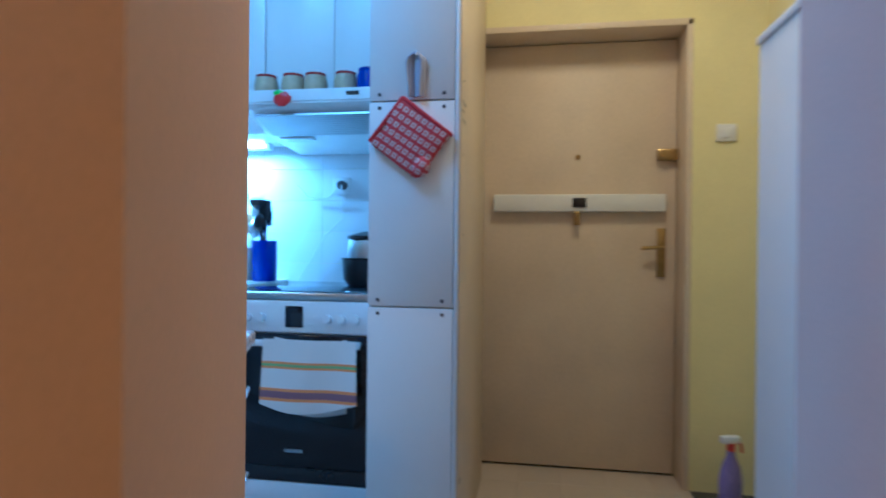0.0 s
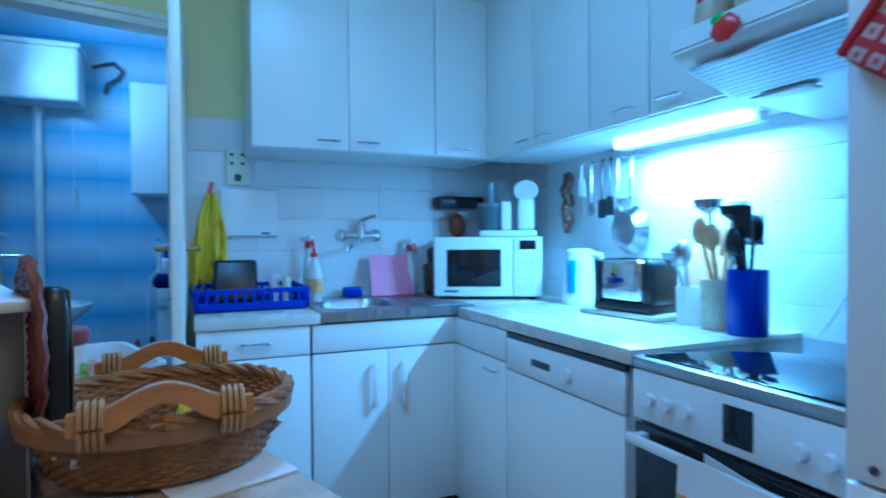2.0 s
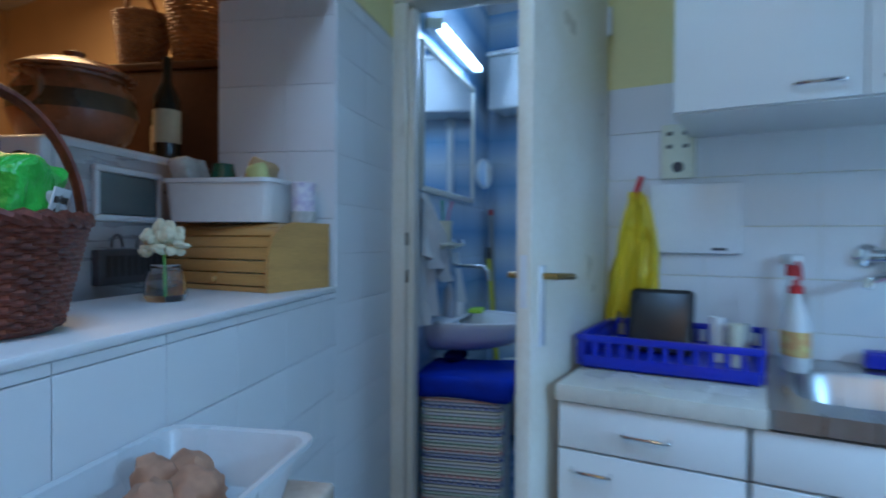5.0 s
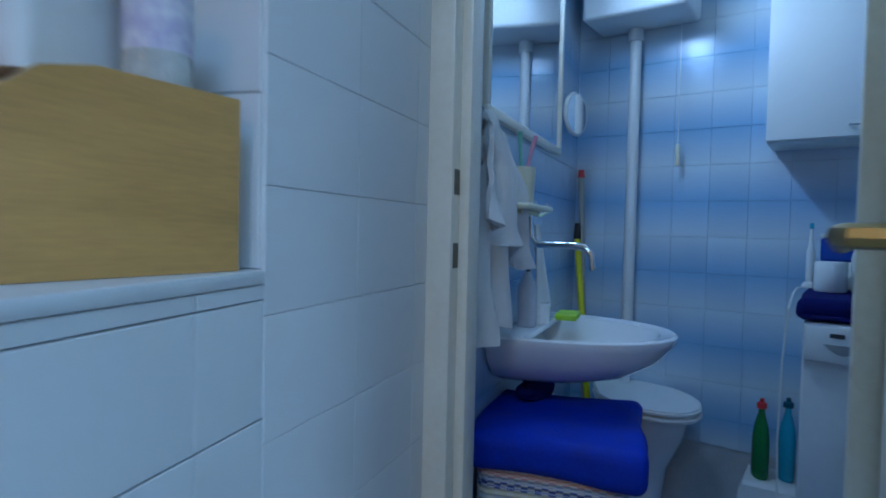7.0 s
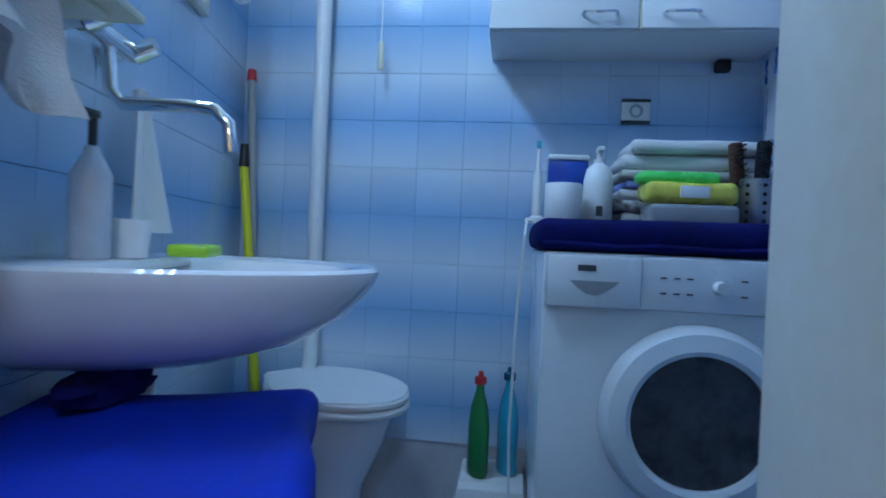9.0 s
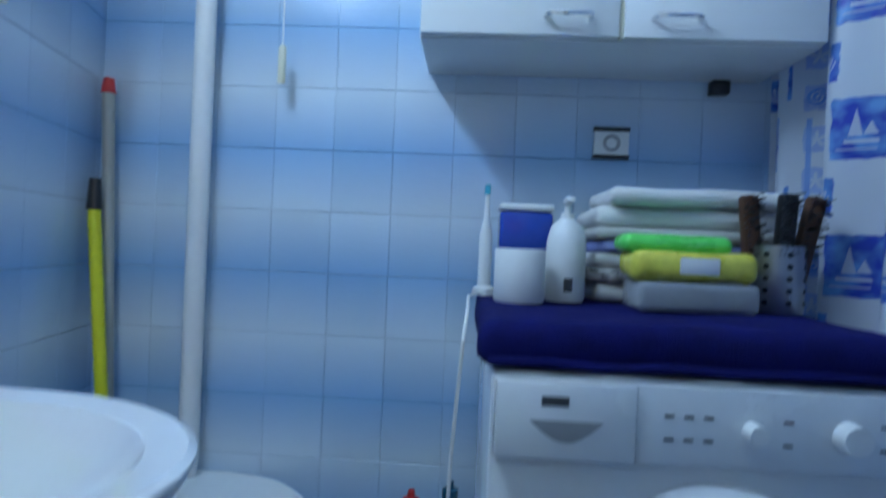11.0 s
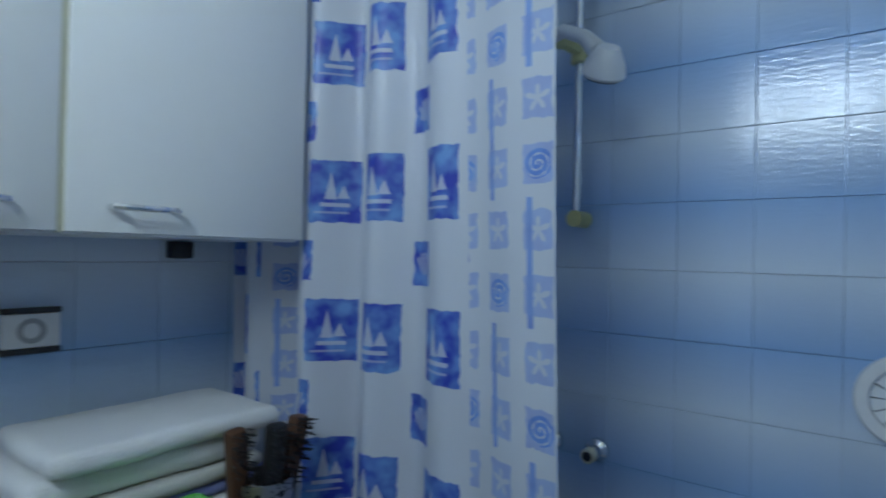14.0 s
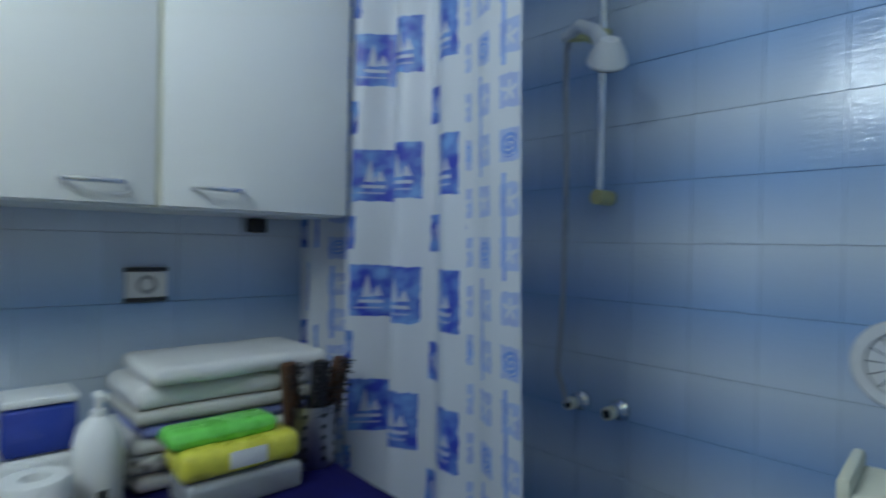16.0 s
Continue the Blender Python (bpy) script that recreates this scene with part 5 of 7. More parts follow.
HWOOD = mat("honey_wood", (0.55, 0.25, 0.07), 0.3, vary=0.2, scale=5, grain=50, stretch=(1, 1, 5), coat=0.3)
for s in (-1, 1):
    b = B()
    rows = []
    for i in range(25):
        k = i / 12 - 1
        arch = 0.5 + 0.5 * math.cos(math.pi * min(1, abs(k) / 0.82))
        zo, zi = 0.106 + 0.024 * arch, 0.083 + 0.026 * (0.5 + 0.5 * math.cos(math.pi * min(1, abs(k) / 0.66)))
        rows.append([b.verts.new((s * x, 0.112 * k, z)) for x, z in ((0.150, zi), (0.166, zi), (0.166, zo), (0.150, zo))])
    for p, q in zip(rows, rows[1:]):
        for i in range(4):
            b.faces.new((p[i], p[(i + 1) % 4], q[(i + 1) % 4], q[i]))
    b.faces.new(rows[0])
    b.faces.new(rows[-1])
    bmesh.ops.bevel(b, geom=[e_ for e_ in b.edges if e_.is_manifold and e_.calc_face_angle() > 0.6], offset=0.003, segments=2, affect="EDGES")
    hd = part("wooden_handle", b, HWOOD, bk, "bent wooden handle")
    for y in (-0.085, 0.085):
        b = B()
        for i in range(4):
            tube(b, arc((s * 0.158, y - 0.012 + i * 0.008, 0.092), 0.014, 0, 350, 14, "xz", 0.024), 0.0038, 6)
        part("binding", b, CANE, hd)
for nm, lab, cat, p, r, s, m_ in (("lemon", "yellow lemon lying in the wicker basket", "lemon", (-0.01, 0.055, 0.045), 0.031, (1.0, 1.3, 1.0), LEMON), ("foil_parcel", "crumpled foil parcel in the wicker basket", "foil", (0.06, -0.10, 0.045), 0.036, (1.3, 1.2, 0.75), FOIL), ("walnut", "brown nut in the wicker basket", "nut", (-0.055, 0.11, 0.03), 0.018, (1.1, 1, 1), DARKWOOD)):
    t = thing(nm, lab, cat, bk.matrix_basis @ pose(p[0], p[1], p[2]))
    b = B()
    ball(b, (0, 0, 0), r, s, 20, 0.12 if nm != "foil_parcel" else 0.5)
    part("body", b, m_, t)
t = thing("paper_scrap", "folded white paper in the wicker basket", "paper", bk.matrix_basis @ pose(0.03, 0.135, 0.03, 25, 10, 20))
b = B()
sheet(b, 6, 6, lambda s, v: (0.08 * (s - 0.5), 0.06 * (v - 0.5), 0.012 * math.sin(s * 6) + 0.01 * v), 0.0015)
part("paper", b, PAPER, t)
b = B()
box(b, -0.14, 0.14, -0.11, 0.11, 0, 0.0025)
t = tagged(part("paper_sheet", b, PAPER, None), "white paper sheet under the wicker basket", "paper")
t.matrix_basis = pose(-1.10, 1.46, ZT + 0.001, 0, 0, 20) @ Matrix.Diagonal((0.8, 0.7, 1, 1))

pl = thing("food_tub", "white plastic tub with a dark red lid and a printed label", "tub", at_ledge(1.188, 0.049, ZT + 0.001) @ Matrix.Diagonal((0.80, 0.80, 1, 1)))
b = B()
lathe(b, [(0.05, 0), (0.052, 0.004), (0.055, 0.15), (0.056, 0.158)], seg=28)
tb_ = part("tub", b, WHITE_PL, pl)
b = B()
lathe(b, [(0.059, 0.152), (0.060, 0.158), (0.060, 0.170), (0.056, 0.174)], seg=28)
part("lid", b, mat("dark_red_lid", (0.20, 0.035, 0.03), 0.4), pl)
for i in range(7):
    b = B()
    lathe(b, [(0.0545, 0.035 + i * 0.012), (0.0545, 0.038 + i * 0.012)], seg=28)
    part("print_line", b, mat("print_grey", (0.45, 0.45, 0.47), 0.6) if not i else bpy.data.materials["print_grey"], tb_)
words("Bi", 0.035, pose(0.035, 0.044, 0.10, 90, 0, 140), LIME, tb_)
t = thing("mug_ring", "red plastic hoop of a small pail", "pail", at_ledge(1.098, 0.042, ZT + 0.001) @ Matrix.Diagonal((0.6, 0.6, 1.0, 1)))
b = B()
lathe(b, [(0.03, 0), (0.035, 0.06), (0.033, 0.06)], seg=18)
part("pail", b, RED_PL, t)
b = B()
tube(b, arc((0, 0, 0.115), 0.040, -20, 200, 18, "xz", 0.045), 0.006)
tube(b, [(-0.034, 0, 0.055), (-0.038, 0, 0.105)], 0.004)
tube(b, [(0.034, 0, 0.055), (0.038, 0, 0.105)], 0.004)
part("hoop", b, mat("orange_red_plastic", (0.55, 0.12, 0.06), 0.35), t)
t = thing("dark_bag", "black zipped bag with a khaki edge on the table", "bag", at_ledge(1.296, 0.033, ZT + 0.001) @ Matrix.Diagonal((0.40, 0.26, 1.3, 1)))
b = B()
box(b, -0.09, 0.09, -0.07, 0.07, 0, 0.19, 0.045, 4)
part("body", b, BLACK_PL, t)
b = B()
tube(b, [(-0.075, 0.06, 0.01), (-0.08, 0.065, 0.12), (-0.05, 0.06, 0.18), (0.05, 0.06, 0.18), (0.08, 0.065, 0.12), (0.075, 0.06, 0.01)], 0.007)
part("piping", b, mat("khaki_piping", (0.12, 0.12, 0.06), 0.7), t)
t = thing("wicker_tray", "round brown wicker tray leaning on the ledge", "tray", at_ledge(1.265, 0.009, ZT + 0.002, 0) @ pose(0, 0, 0.165, 90, 0, 0))
for k in range(12):
    b = B()
    tube(b, [((0.012 + k * 0.0098) * math.cos(2 * math.pi * i / 30), (0.012 + k * 0.0098) * math.sin(2 * math.pi * i / 30), 0.002 * (-1) ** (i + k)) for i in range(30)], 0.0056, 5, True)
    part("coil", b, WICKER_D, t)

wbt = thing("water_bottle", "clear plastic water bottle with blue stripes on the table", "bottle", pose(-0.757, 1.238, ZT + 0.001))
b = B()
lathe(b, [(0.03, 0), (0.034, 0.006), (0.034, 0.05), (0.0325, 0.055), (0.034, 0.06), (0.034, 0.14), (0.03, 0.165), (0.013, 0.20), (0.013, 0.212)], seg=24)
part("bottle", b, mat("bluish_clear_plastic", (0.42, 0.58, 0.85), 0.12, vary=0.15, scale=20, alpha=0.6), wbt)
b = B()
lathe(b, [(0.0346, 0.075), (0.0346, 0.125)], seg=24)
part("label", b, mat("blue_bottle_label", (0.05, 0.12, 0.55), 0.35, vary=0.3, scale=30), wbt, "blue paper label")
b = B()
cyl(b, (0, 0, 0.208), (0, 0, 0.224), 0.015)
part("cap", b, BLUE_PL, wbt)

bx = thing("storage_tub", "clear plastic tub of potatoes on the table", "tub", at_ledge(0.745, 0.02, ZT + 0.001))
FROST = mat("frosted_plastic", (0.74, 0.78, 0.80), 0.3, vary=0.05, alpha=0.62)
b = B()
r0 = rrect(0.16, 0.11, 0.135, 0.09, 0.03, 0.0, b)
r1 = rrect(0.16, 0.11, 0.158, 0.112, 0.035, 0.075, b)
r2 = rrect(0.16, 0.11, 0.17, 0.122, 0.035, 0.077, b)
r3 = rrect(0.16, 0.11, 0.17, 0.122, 0.035, 0.068, b)
r4 = rrect(0.16, 0.11, 0.155, 0.108, 0.035, 0.073, b)
r5 = rrect(0.16, 0.11, 0.132, 0.087, 0.03, 0.003, b)
b.faces.new(r0[::-1])
for p_, q_ in ((r0, r4), (r3, r2), (r2, r1), (r1, r5)):
    bridge(b, p_, q_)
b.faces.new(r5)
part("tub", b, FROST, bx)
for i, (x, y, r) in enumerate(((0.14, 0.12, 0.04), (0.19, 0.10, 0.035), (0.09, 0.09, 0.035), (0.12, 0.06, 0.033), (0.23, 0.13, 0.03))):
    t = thing("potato", "brown potato in the clear tub", "potato", bx.matrix_basis @ pose(x, y, 0.036 + 0.004 * (i % 2), 0, 20 * i, 40 * i), "potatoes in the tub")
    b = B()
    ball(b, (0, 0, 0), r, (1.25, 0.95, 0.85), 18, 0.3)
    part("body", b, POTATO, t)
bn = thing("waste_bin", "white plastic bin with a bag beside the table", "bin", at_ledge(0.58, 0.15, 0))
b = B()
lathe(b, [(0.09, 0), (0.115, 0.66), (0.125, 0.67), (0.125, 0.70), (0.118, 0.705), (0.108, 0.68), (0.085, 0.02)], seg=32)
part("bin", b, WHITE_PL, bn)

# living room things seen through the opening
fg = thing("fridge", "white fridge with magnets behind the pass-through", "fridge", LEDGE @ pose(-0.12, -1.06, 0))
b = B()
box(b, 0, 0.58, 0.0, 0.60, 0.02, 1.46, 0.012, 3)
part("body", b, FRIDGE_W, fg)
b = B()
box(b, 0.581, 0.62, 0.003, 0.597, 0.05, 1.45, 0.014, 3)
fd = part("door", b, FRIDGE_W, fg)
for i, (y, z, w, h, c) in enumerate(((0.40, 1.36, 0.10, 0.08, (0.10, 0.16, 0.30)), (0.28, 1.34, 0.09, 0.07, (0.4, 0.3, 0.2)), (0.50, 1.22, 0.09, 0.05, (0.2, 0.25, 0.4)), (0.36, 1.2, 0.08, 0.06, (0.5, 0.5, 0.45)), (0.16, 1.32, 0.09, 0.09, (0.35, 0.4, 0.45)))):
    b = B()
    box(b, 0.6205, 0.625, y, y + w, z, z + h, 0.001)
    part("magnet", b, mat("magnet_print", c, 0.4, vary=0.5, scale=60), fd)
b = B()
cyl(b, (0.62, 0.555, 1.385), (0.63, 0.555, 1.385), 0.03)
part("magnet", b, BLACK_PL, fd)
b = B()
box(b, 0.02, 0.56, 0.601, 0.612, 1.02, 1.435, 0.006)
wp = part("front_panel", b, mat("brushed_grey_panel", (0.46, 0.47, 0.49), 0.32, 0.4, vary=0.1, stretch=(1, 1, 9)), fg, "brushed grey metal panel")
b = B()
rrb = [(0.26, 0.50, 1.272, 1.288), (0.26, 0.50, 1.388, 1.404), (0.26, 0.276, 1.286, 1.39), (0.484, 0.50, 1.286, 1.39)]
for x0, x1, z0, z1 in rrb:
    box(b, x0, x1, 0.6125, 0.626, z0, z1, 0.005)
part("window_frame", b, FRIDGE_W, wp, "pale plastic window frame")
b = B()
box(b, 0.277, 0.483, 0.6125, 0.617, 1.289, 1.387, 0.003)
part("window", b, mat("grey_green_glass", (0.13, 0.16, 0.16), 0.12, bump=0), wp, "dull grey green window")
b = B()
box(b, 0.22, 0.50, 0.6125, 0.634, 1.12, 1.205, 0.004)
rk_ = part("letter_rack", b, DARK_GREY, wp, "dark perforated rack")
for i in range(3):
    b = B()
    tube(b, arc((0.275 + 0.085 * i, 0.636, 1.21), 0.018, 0, 180, 12, "xz", 0.03), 0.003)
    part("loop", b, BLACK_PL, rk_)
for i in range(11):
    b = B()
    box(b, 0.235 + i * 0.023, 0.247 + i * 0.023, 0.6345, 0.636, 1.14, 1.19)
    part("slot", b, BLACK_PL, rk_)
cp = thing("clay_pot", "large lidded brown clay pot on the fridge", "pot", LEDGE @ pose(0.215, -0.64, 1.4605) @ Matrix.Diagonal((0.94, 0.94, 1.04, 1)))
b = B()
lathe(b, [(0.10, 0), (0.135, 0.03), (0.158, 0.085), (0.15, 0.14), (0.125, 0.175), (0.128, 0.185)], seg=36)
part("pot", b, CLAY, cp)
b = B()
lathe(b, [(0.152, 0.182), (0.155, 0.19), (0.11, 0.212), (0.03, 0.226), (0.022, 0.232), (0.028, 0.246), (0.01, 0.252)], seg=36)
part("lid", b, CLAY, cp)
b = B()
lathe(b, [(0.1585, 0.085), (0.158, 0.10), (0.153, 0.13)], seg=36)
part("band", b, mat("dark_green_band", (0.085, 0.055, 0.026), 0.3, vary=0.4), cp)
for s in (-1, 1):
    b = B()
    tube(b, arc((s * 0.15, 0, 0.13), 0.035, -90, 90, 10, "yz"), 0.011)
    part("handle", b, CLAY, cp)
cb = thing("dark_dresser", "dark wooden dresser with baskets on top", "dresser", LEDGE @ pose(-0.62, -0.92, 0))
b = B()
box(b, 0, 0.48, 0, 0.50, 0.02, 1.775, 0.006)
part("body", b, DARKWOOD, cb)
b = B()
box(b, 0, 0.495, 0, 0.51, 1.776, 1.80, 0.006)
part("top", b, DARKWOOD, cb)
for z0, z1 in ((0.05, 0.85), (0.87, 1.76)):
    b = B()
    box(b, 0.481, 0.494, 0.01, 0.49, z0, z1, 0.004)
    dd = part("door", b, DARKWOOD, cb)
    b = B()
    ball(b, (0.502, 0.44, (z0 + z1) / 2), 0.011, seg=10)
    part("knob", b, BRASS, dd)
for i, (x, y, h, m_) in enumerate(((0.02, -0.51, 0.30, mat("dark_bottle", (0.02, 0.02, 0.015), 0.1, bump=0)), (-0.065, -0.58, 0.24, DKGREEN))):
    t = thing("wine_bottle", "dark wine bottle with a cream label on the fridge", "bottle", LEDGE @ pose(x, y, 1.4605), "bottles on the fridge")
    b = B()
    lathe(b, [(0.034, 0), (0.037, 0.01), (0.037, h * 0.6), (0.014, h * 0.76), (0.013, h)], seg=20)
    part("glass", b, m_, t)
    b = B()
    lathe(b, [(0.0375, h * 0.16), (0.0375, h * 0.48)], seg=20)
    part("label", b, mat("cream_label", (0.55, 0.47, 0.30), 0.7) if not i else bpy.data.materials["cream_label"], t)
for i, (x, y, r, h, z) in enumerate(((-0.225, -0.775, 0.085, 0.17, 1.8025), (-0.235, -0.565, 0.105, 0.22, 1.8025))):
    t = thing("wicker_basket", "tall brown wicker basket with a handle on the dresser", "basket", LEDGE @ pose(x, y, z), "baskets on the dresser")
    b = B()
    lathe(b, [(r * 0.7, 0.0), (r * 0.72, 0.008)], seg=24)
    part("base", b, WICKER_B, t)
    b = B()
    woven(b, r * 0.75, r, h, 16, 1, 1, 36, 0.0075, 0.004, 0.01)
    part("weave", b, WICKER_B, t)
    b = B()
    tube(b, arc((0, 0, h), r * 0.95, 0, 180, 16, "xz", r * 1.2), 0.009)
    part("handle", b, WICKER_B, t)

# hall
hc = thing("hall_cabinet", "tall pale blue-white cabinet in the hall", "cabinet", pose(0.40, 1.42, 0, 0, 0, 0))
b = B()
box(b, 0, 0.38, 0, 0.62, 0, 1.60, 0.003)
part("body", b, WHITE_LAM, hc)
b = B()
box(b, -0.006, 0.385, -0.006, 0.626, 1.603, 1.625, 0.003)
part("top", b, WHITE_LAM, hc)
t = thing("hall_vase", "dark round bowl with a red rim on the cabinet", "bowl", pose(0.55, 1.80, 1.6255))
b = B()
lathe(b, [(0.05, 0), (0.10, 0.03), (0.11, 0.06), (0.10, 0.06)], seg=24)
part("bowl", b, BLACK_PL, t)
b = B()
lathe(b, [(0.09, 0.055), (0.085, 0.12), (0.05, 0.15)], seg=24)
part("filling", b, CLAY, t)
t = thing("light_switch", "white square light switch on the yellow wall", "switch", pose(0.635, YN - 0.001, 1.57))
b = B()
box(b, -0.042, 0.042, -0.012, 0, -0.038, 0.038, 0.005)
part("plate", b, WHITE_PL, t)
b = B()
box(b, -0.02, 0.02, -0.018, -0.012, -0.022, 0.022, 0.003)
part("rocker", b, WHITE_PL, t)
squeeze_bottle(0.60, 2.85, 0.001, mat("violet_bottle", (0.25, 0.2, 0.5), 0.3), RED_PL, "spray bottle of violet cleaner on the hall floor", True, 0.26, 0.05)
b = B()
box(b, 0.50, 0.78, 2.55, 3.05, 0.0, 0.008, 0.003)
tagged(part("door_mat", b, DARK_GREY, None), "dark grey mat on the hall floor", "mat")

# ---- bathroom ----
bc = thing("bathroom_cabinet", "white wall cabinet with two doors above the washing machine", "cabinet", pose(-4.262, 0, 0, 0, 0, 90))
b = B()
box(b, 1.08, 1.838, 0.001, 0.238, 1.474, 2.16, 0.002)
part("body", b, WHITE_LAM, bc)
for x0, x1, hx in ((1.08, 1.458, 1.36), (1.464, 1.838, 1.56)):
    handle(front(bc, x0, x1, 1.476, 2.158), (hx, -0.018, 1.512), 0.085, 0, (0, -0.022, 0))
b = B()
box(b, 1.4575, 1.4645, -0.014, -0.001, 1.476, 2.158)
part("edge_strip", b, CREAM_PL, bc)

wm = thing("washing_machine", "white front-loading washing machine with a round door", "washing machine", pose(-3.92, 0, 0, 0, 0, 90))
b = B()
box(b, 1.23, 1.828, 0.001, 0.575, 0.02, 0.908, 0.008, 3)
part("body", b, WHITE_EN, wm)
b = B()
box(b, 1.232, 1.826, -0.014, 0.0, 0.80, 0.905, 0.005)
pnl = part("control_panel", b, WHITE_EN, wm)
b = B()
box(b, 1.235, 1.418, -0.022, -0.013, 0.80, 0.903, 0.006)
dwr = part("detergent_drawer", b, WHITE_EN, pnl)
b = B()
sheet(b, 12, 3, lambda s, v: (1.28 + 0.095 * s, -0.0225 - 0.001 * v, 0.853 - (0.028 * math.sin(math.pi * s)) * v), 0.002)
part("drawer_grip", b, mat("grip_shadow_grey", (0.32, 0.33, 0.34), 0.5), dwr)
b = B()
box(b, 1.295, 1.33, -0.0235, -0.021, 0.872, 0.884)
part("badge", b, DARK_GREY, dwr)
for x in (1.565, 1.685):
    b = B()
    cyl(b, (x, -0.013, 0.85), (x, -0.035, 0.85), 0.021 if x > 1.6 else 0.014, 0.018 if x > 1.6 else 0.012)
    part("knob", b, WHITE_PL, pnl)
for x in (1.46, 1.485, 1.51, 1.61, 1.73):
    for z in (0.835, 0.865):
        b = B()
        box(b, x - 0.006, x + 0.006, -0.0155, -0.013, z - 0.0015, z + 0.0015)
        part("print_mark", b, DARK_GREY, pnl)
b = B()
lathe(b, [(0.128, 0.012), (0.130, 0.034), (0.140, 0.04), (0.172, 0.034), (0.187, 0.006), (0.187, 0.0)], m=pose(1.535, 0, 0.59, 90, 0, 0), seg=56, caps=False)
ring = part("door_ring", b, WHITE_EN, wm, "round white porthole ring")
b = B()
lathe(b, [(0.129, 0.026), (0.115, 0.022), (0.06, 0.014), (0.005, 0.012)], m=pose(1.535, 0, 0.59, 90, 0, 0), seg=44)
part("porthole_glass", b, DRUM, ring, "dark porthole glass with laundry behind")
b = B()
box(b, 1.235, 1.823, -0.008, 0.0, 0.03, 0.12, 0.004)
part("kick_panel", b, WHITE_EN, wm)
cov = thing("machine_cover", "thick navy terry towel folded over the washing machine", "towel", pose(-4.20, 1.525, 0.909))
b = B()
box(b, -0.30, 0.283, -0.315, 0.275, 0.001, 0.068, 0.026, 4)
bmesh.ops.subdivide_edges(b, edges=[e for e in b.edges if e.calc_length() > 0.1], cuts=8, use_grid_fill=True)
for v in b.verts:
    if v.co.z > 0.01:
        v.co.z += 0.006 * noise.noise(v.co * 9)
        v.co.x += 0.008 * noise.noise(v.co * 6 + Vector((3, 0, 0)))
        v.co.y += 0.006 * noise.noise(v.co * 6 + Vector((0, 5, 0)))
part("towel", b, NAVY, cov)
b = B()
tube(b, [(0.286 + 0.003 * math.sin(i * 1.3), -0.30 + i * 0.0276, 0.014 + 0.002 * math.sin(i * 0.9)) for i in range(21)], 0.006, 6)
part("hem", b, NAVY, cov)
ZW = 0.978


def on_machine(x, y, rz=0.0):
    return pose(x, y, ZW, 0, 0, rz)


tr = thing("toilet_roll", "white toilet paper roll on the machine", "toilet roll", on_machine(-4.19, 1.285) @ Matrix.Diagonal((0.86, 0.86, 0.95, 1)))
b = B()
lathe(b, [(0.05, 0), (0.053, 0.004), (0.053, 0.096), (0.05, 0.1), (0.022, 0.1), (0.02, 0.09), (0.02, 0.01)], seg=32)
part("roll", b, PAPER, tr)
pp = thing("soap_pump", "white pump bottle of soap on the machine", "bottle", on_machine(-4.245, 1.375))
b = B()
lathe(b, [(0.034, 0), (0.037, 0.006), (0.037, 0.11), (0.03, 0.14), (0.013, 0.155), (0.012, 0.165)], seg=24)
part("bottle", b, WHITE_PL, pp)
b = B()
cyl(b, (0, 0, 0.165), (0, 0, 0.185), 0.006)
box(b, -0.01, 0.035, -0.008, 0.008, 0.183, 0.194, 0.003)
part("pump", b, WHITE_PL, pp)
b = B()
box(b, 0.0355, 0.038, -0.008, 0.008, 0.02, 0.045)
part("print", b, DARK_GREY, pp)
ir = thing("oral_irrigator", "white and blue oral irrigator with a tank", "oral irrigator", on_machine(-4.34, 1.30))
b = B()
box(b, -0.05, 0.05, -0.05, 0.06, 0, 0.09, 0.012, 3)
part("base", b, WHITE_PL, ir)
b = B()
box(b, -0.045, 0.045, -0.048, 0.056, 0.092, 0.17, 0.008, 3)
part("tank", b, mat("blue_tank", (0.02, 0.07, 0.42), 0.15, vary=0.15), ir, "deep blue water tank")
b = B()
box(b, -0.048, 0.048, -0.05, 0.058, 0.171, 0.185, 0.006)
part("lid", b, WHITE_PL, ir)
tbh = thing("electric_toothbrush", "white electric toothbrush standing on the machine", "toothbrush", on_machine(-4.30, 1.225))
b = B()
lathe(b, [(0.024, 0), (0.022, 0.014), (0.013, 0.02), (0.013, 0.12), (0.006, 0.15), (0.004, 0.2)], seg=16)
part("handle", b, WHITE_PL, tbh)
b = B()
box(b, -0.006, 0.008, -0.006, 0.006, 0.2, 0.22, 0.003)
part("brush_head", b, AQUA, tbh)
b = B()
tube(b, [(0.02, -0.01, 0.004), (0.08, -0.03, 0.003), (0.25, -0.03, 0.0), (0.345, -0.035, -0.04), (0.35, -0.045, -0.2), (0.34, -0.05, -0.45), (0.33, -0.045, -0.6)], 0.003)
part("cable", b, WHITE_PL, tbh)
tw = thing("towel_stack", "stack of folded white and striped towels", "towels", on_machine(-4.37, 1.60))
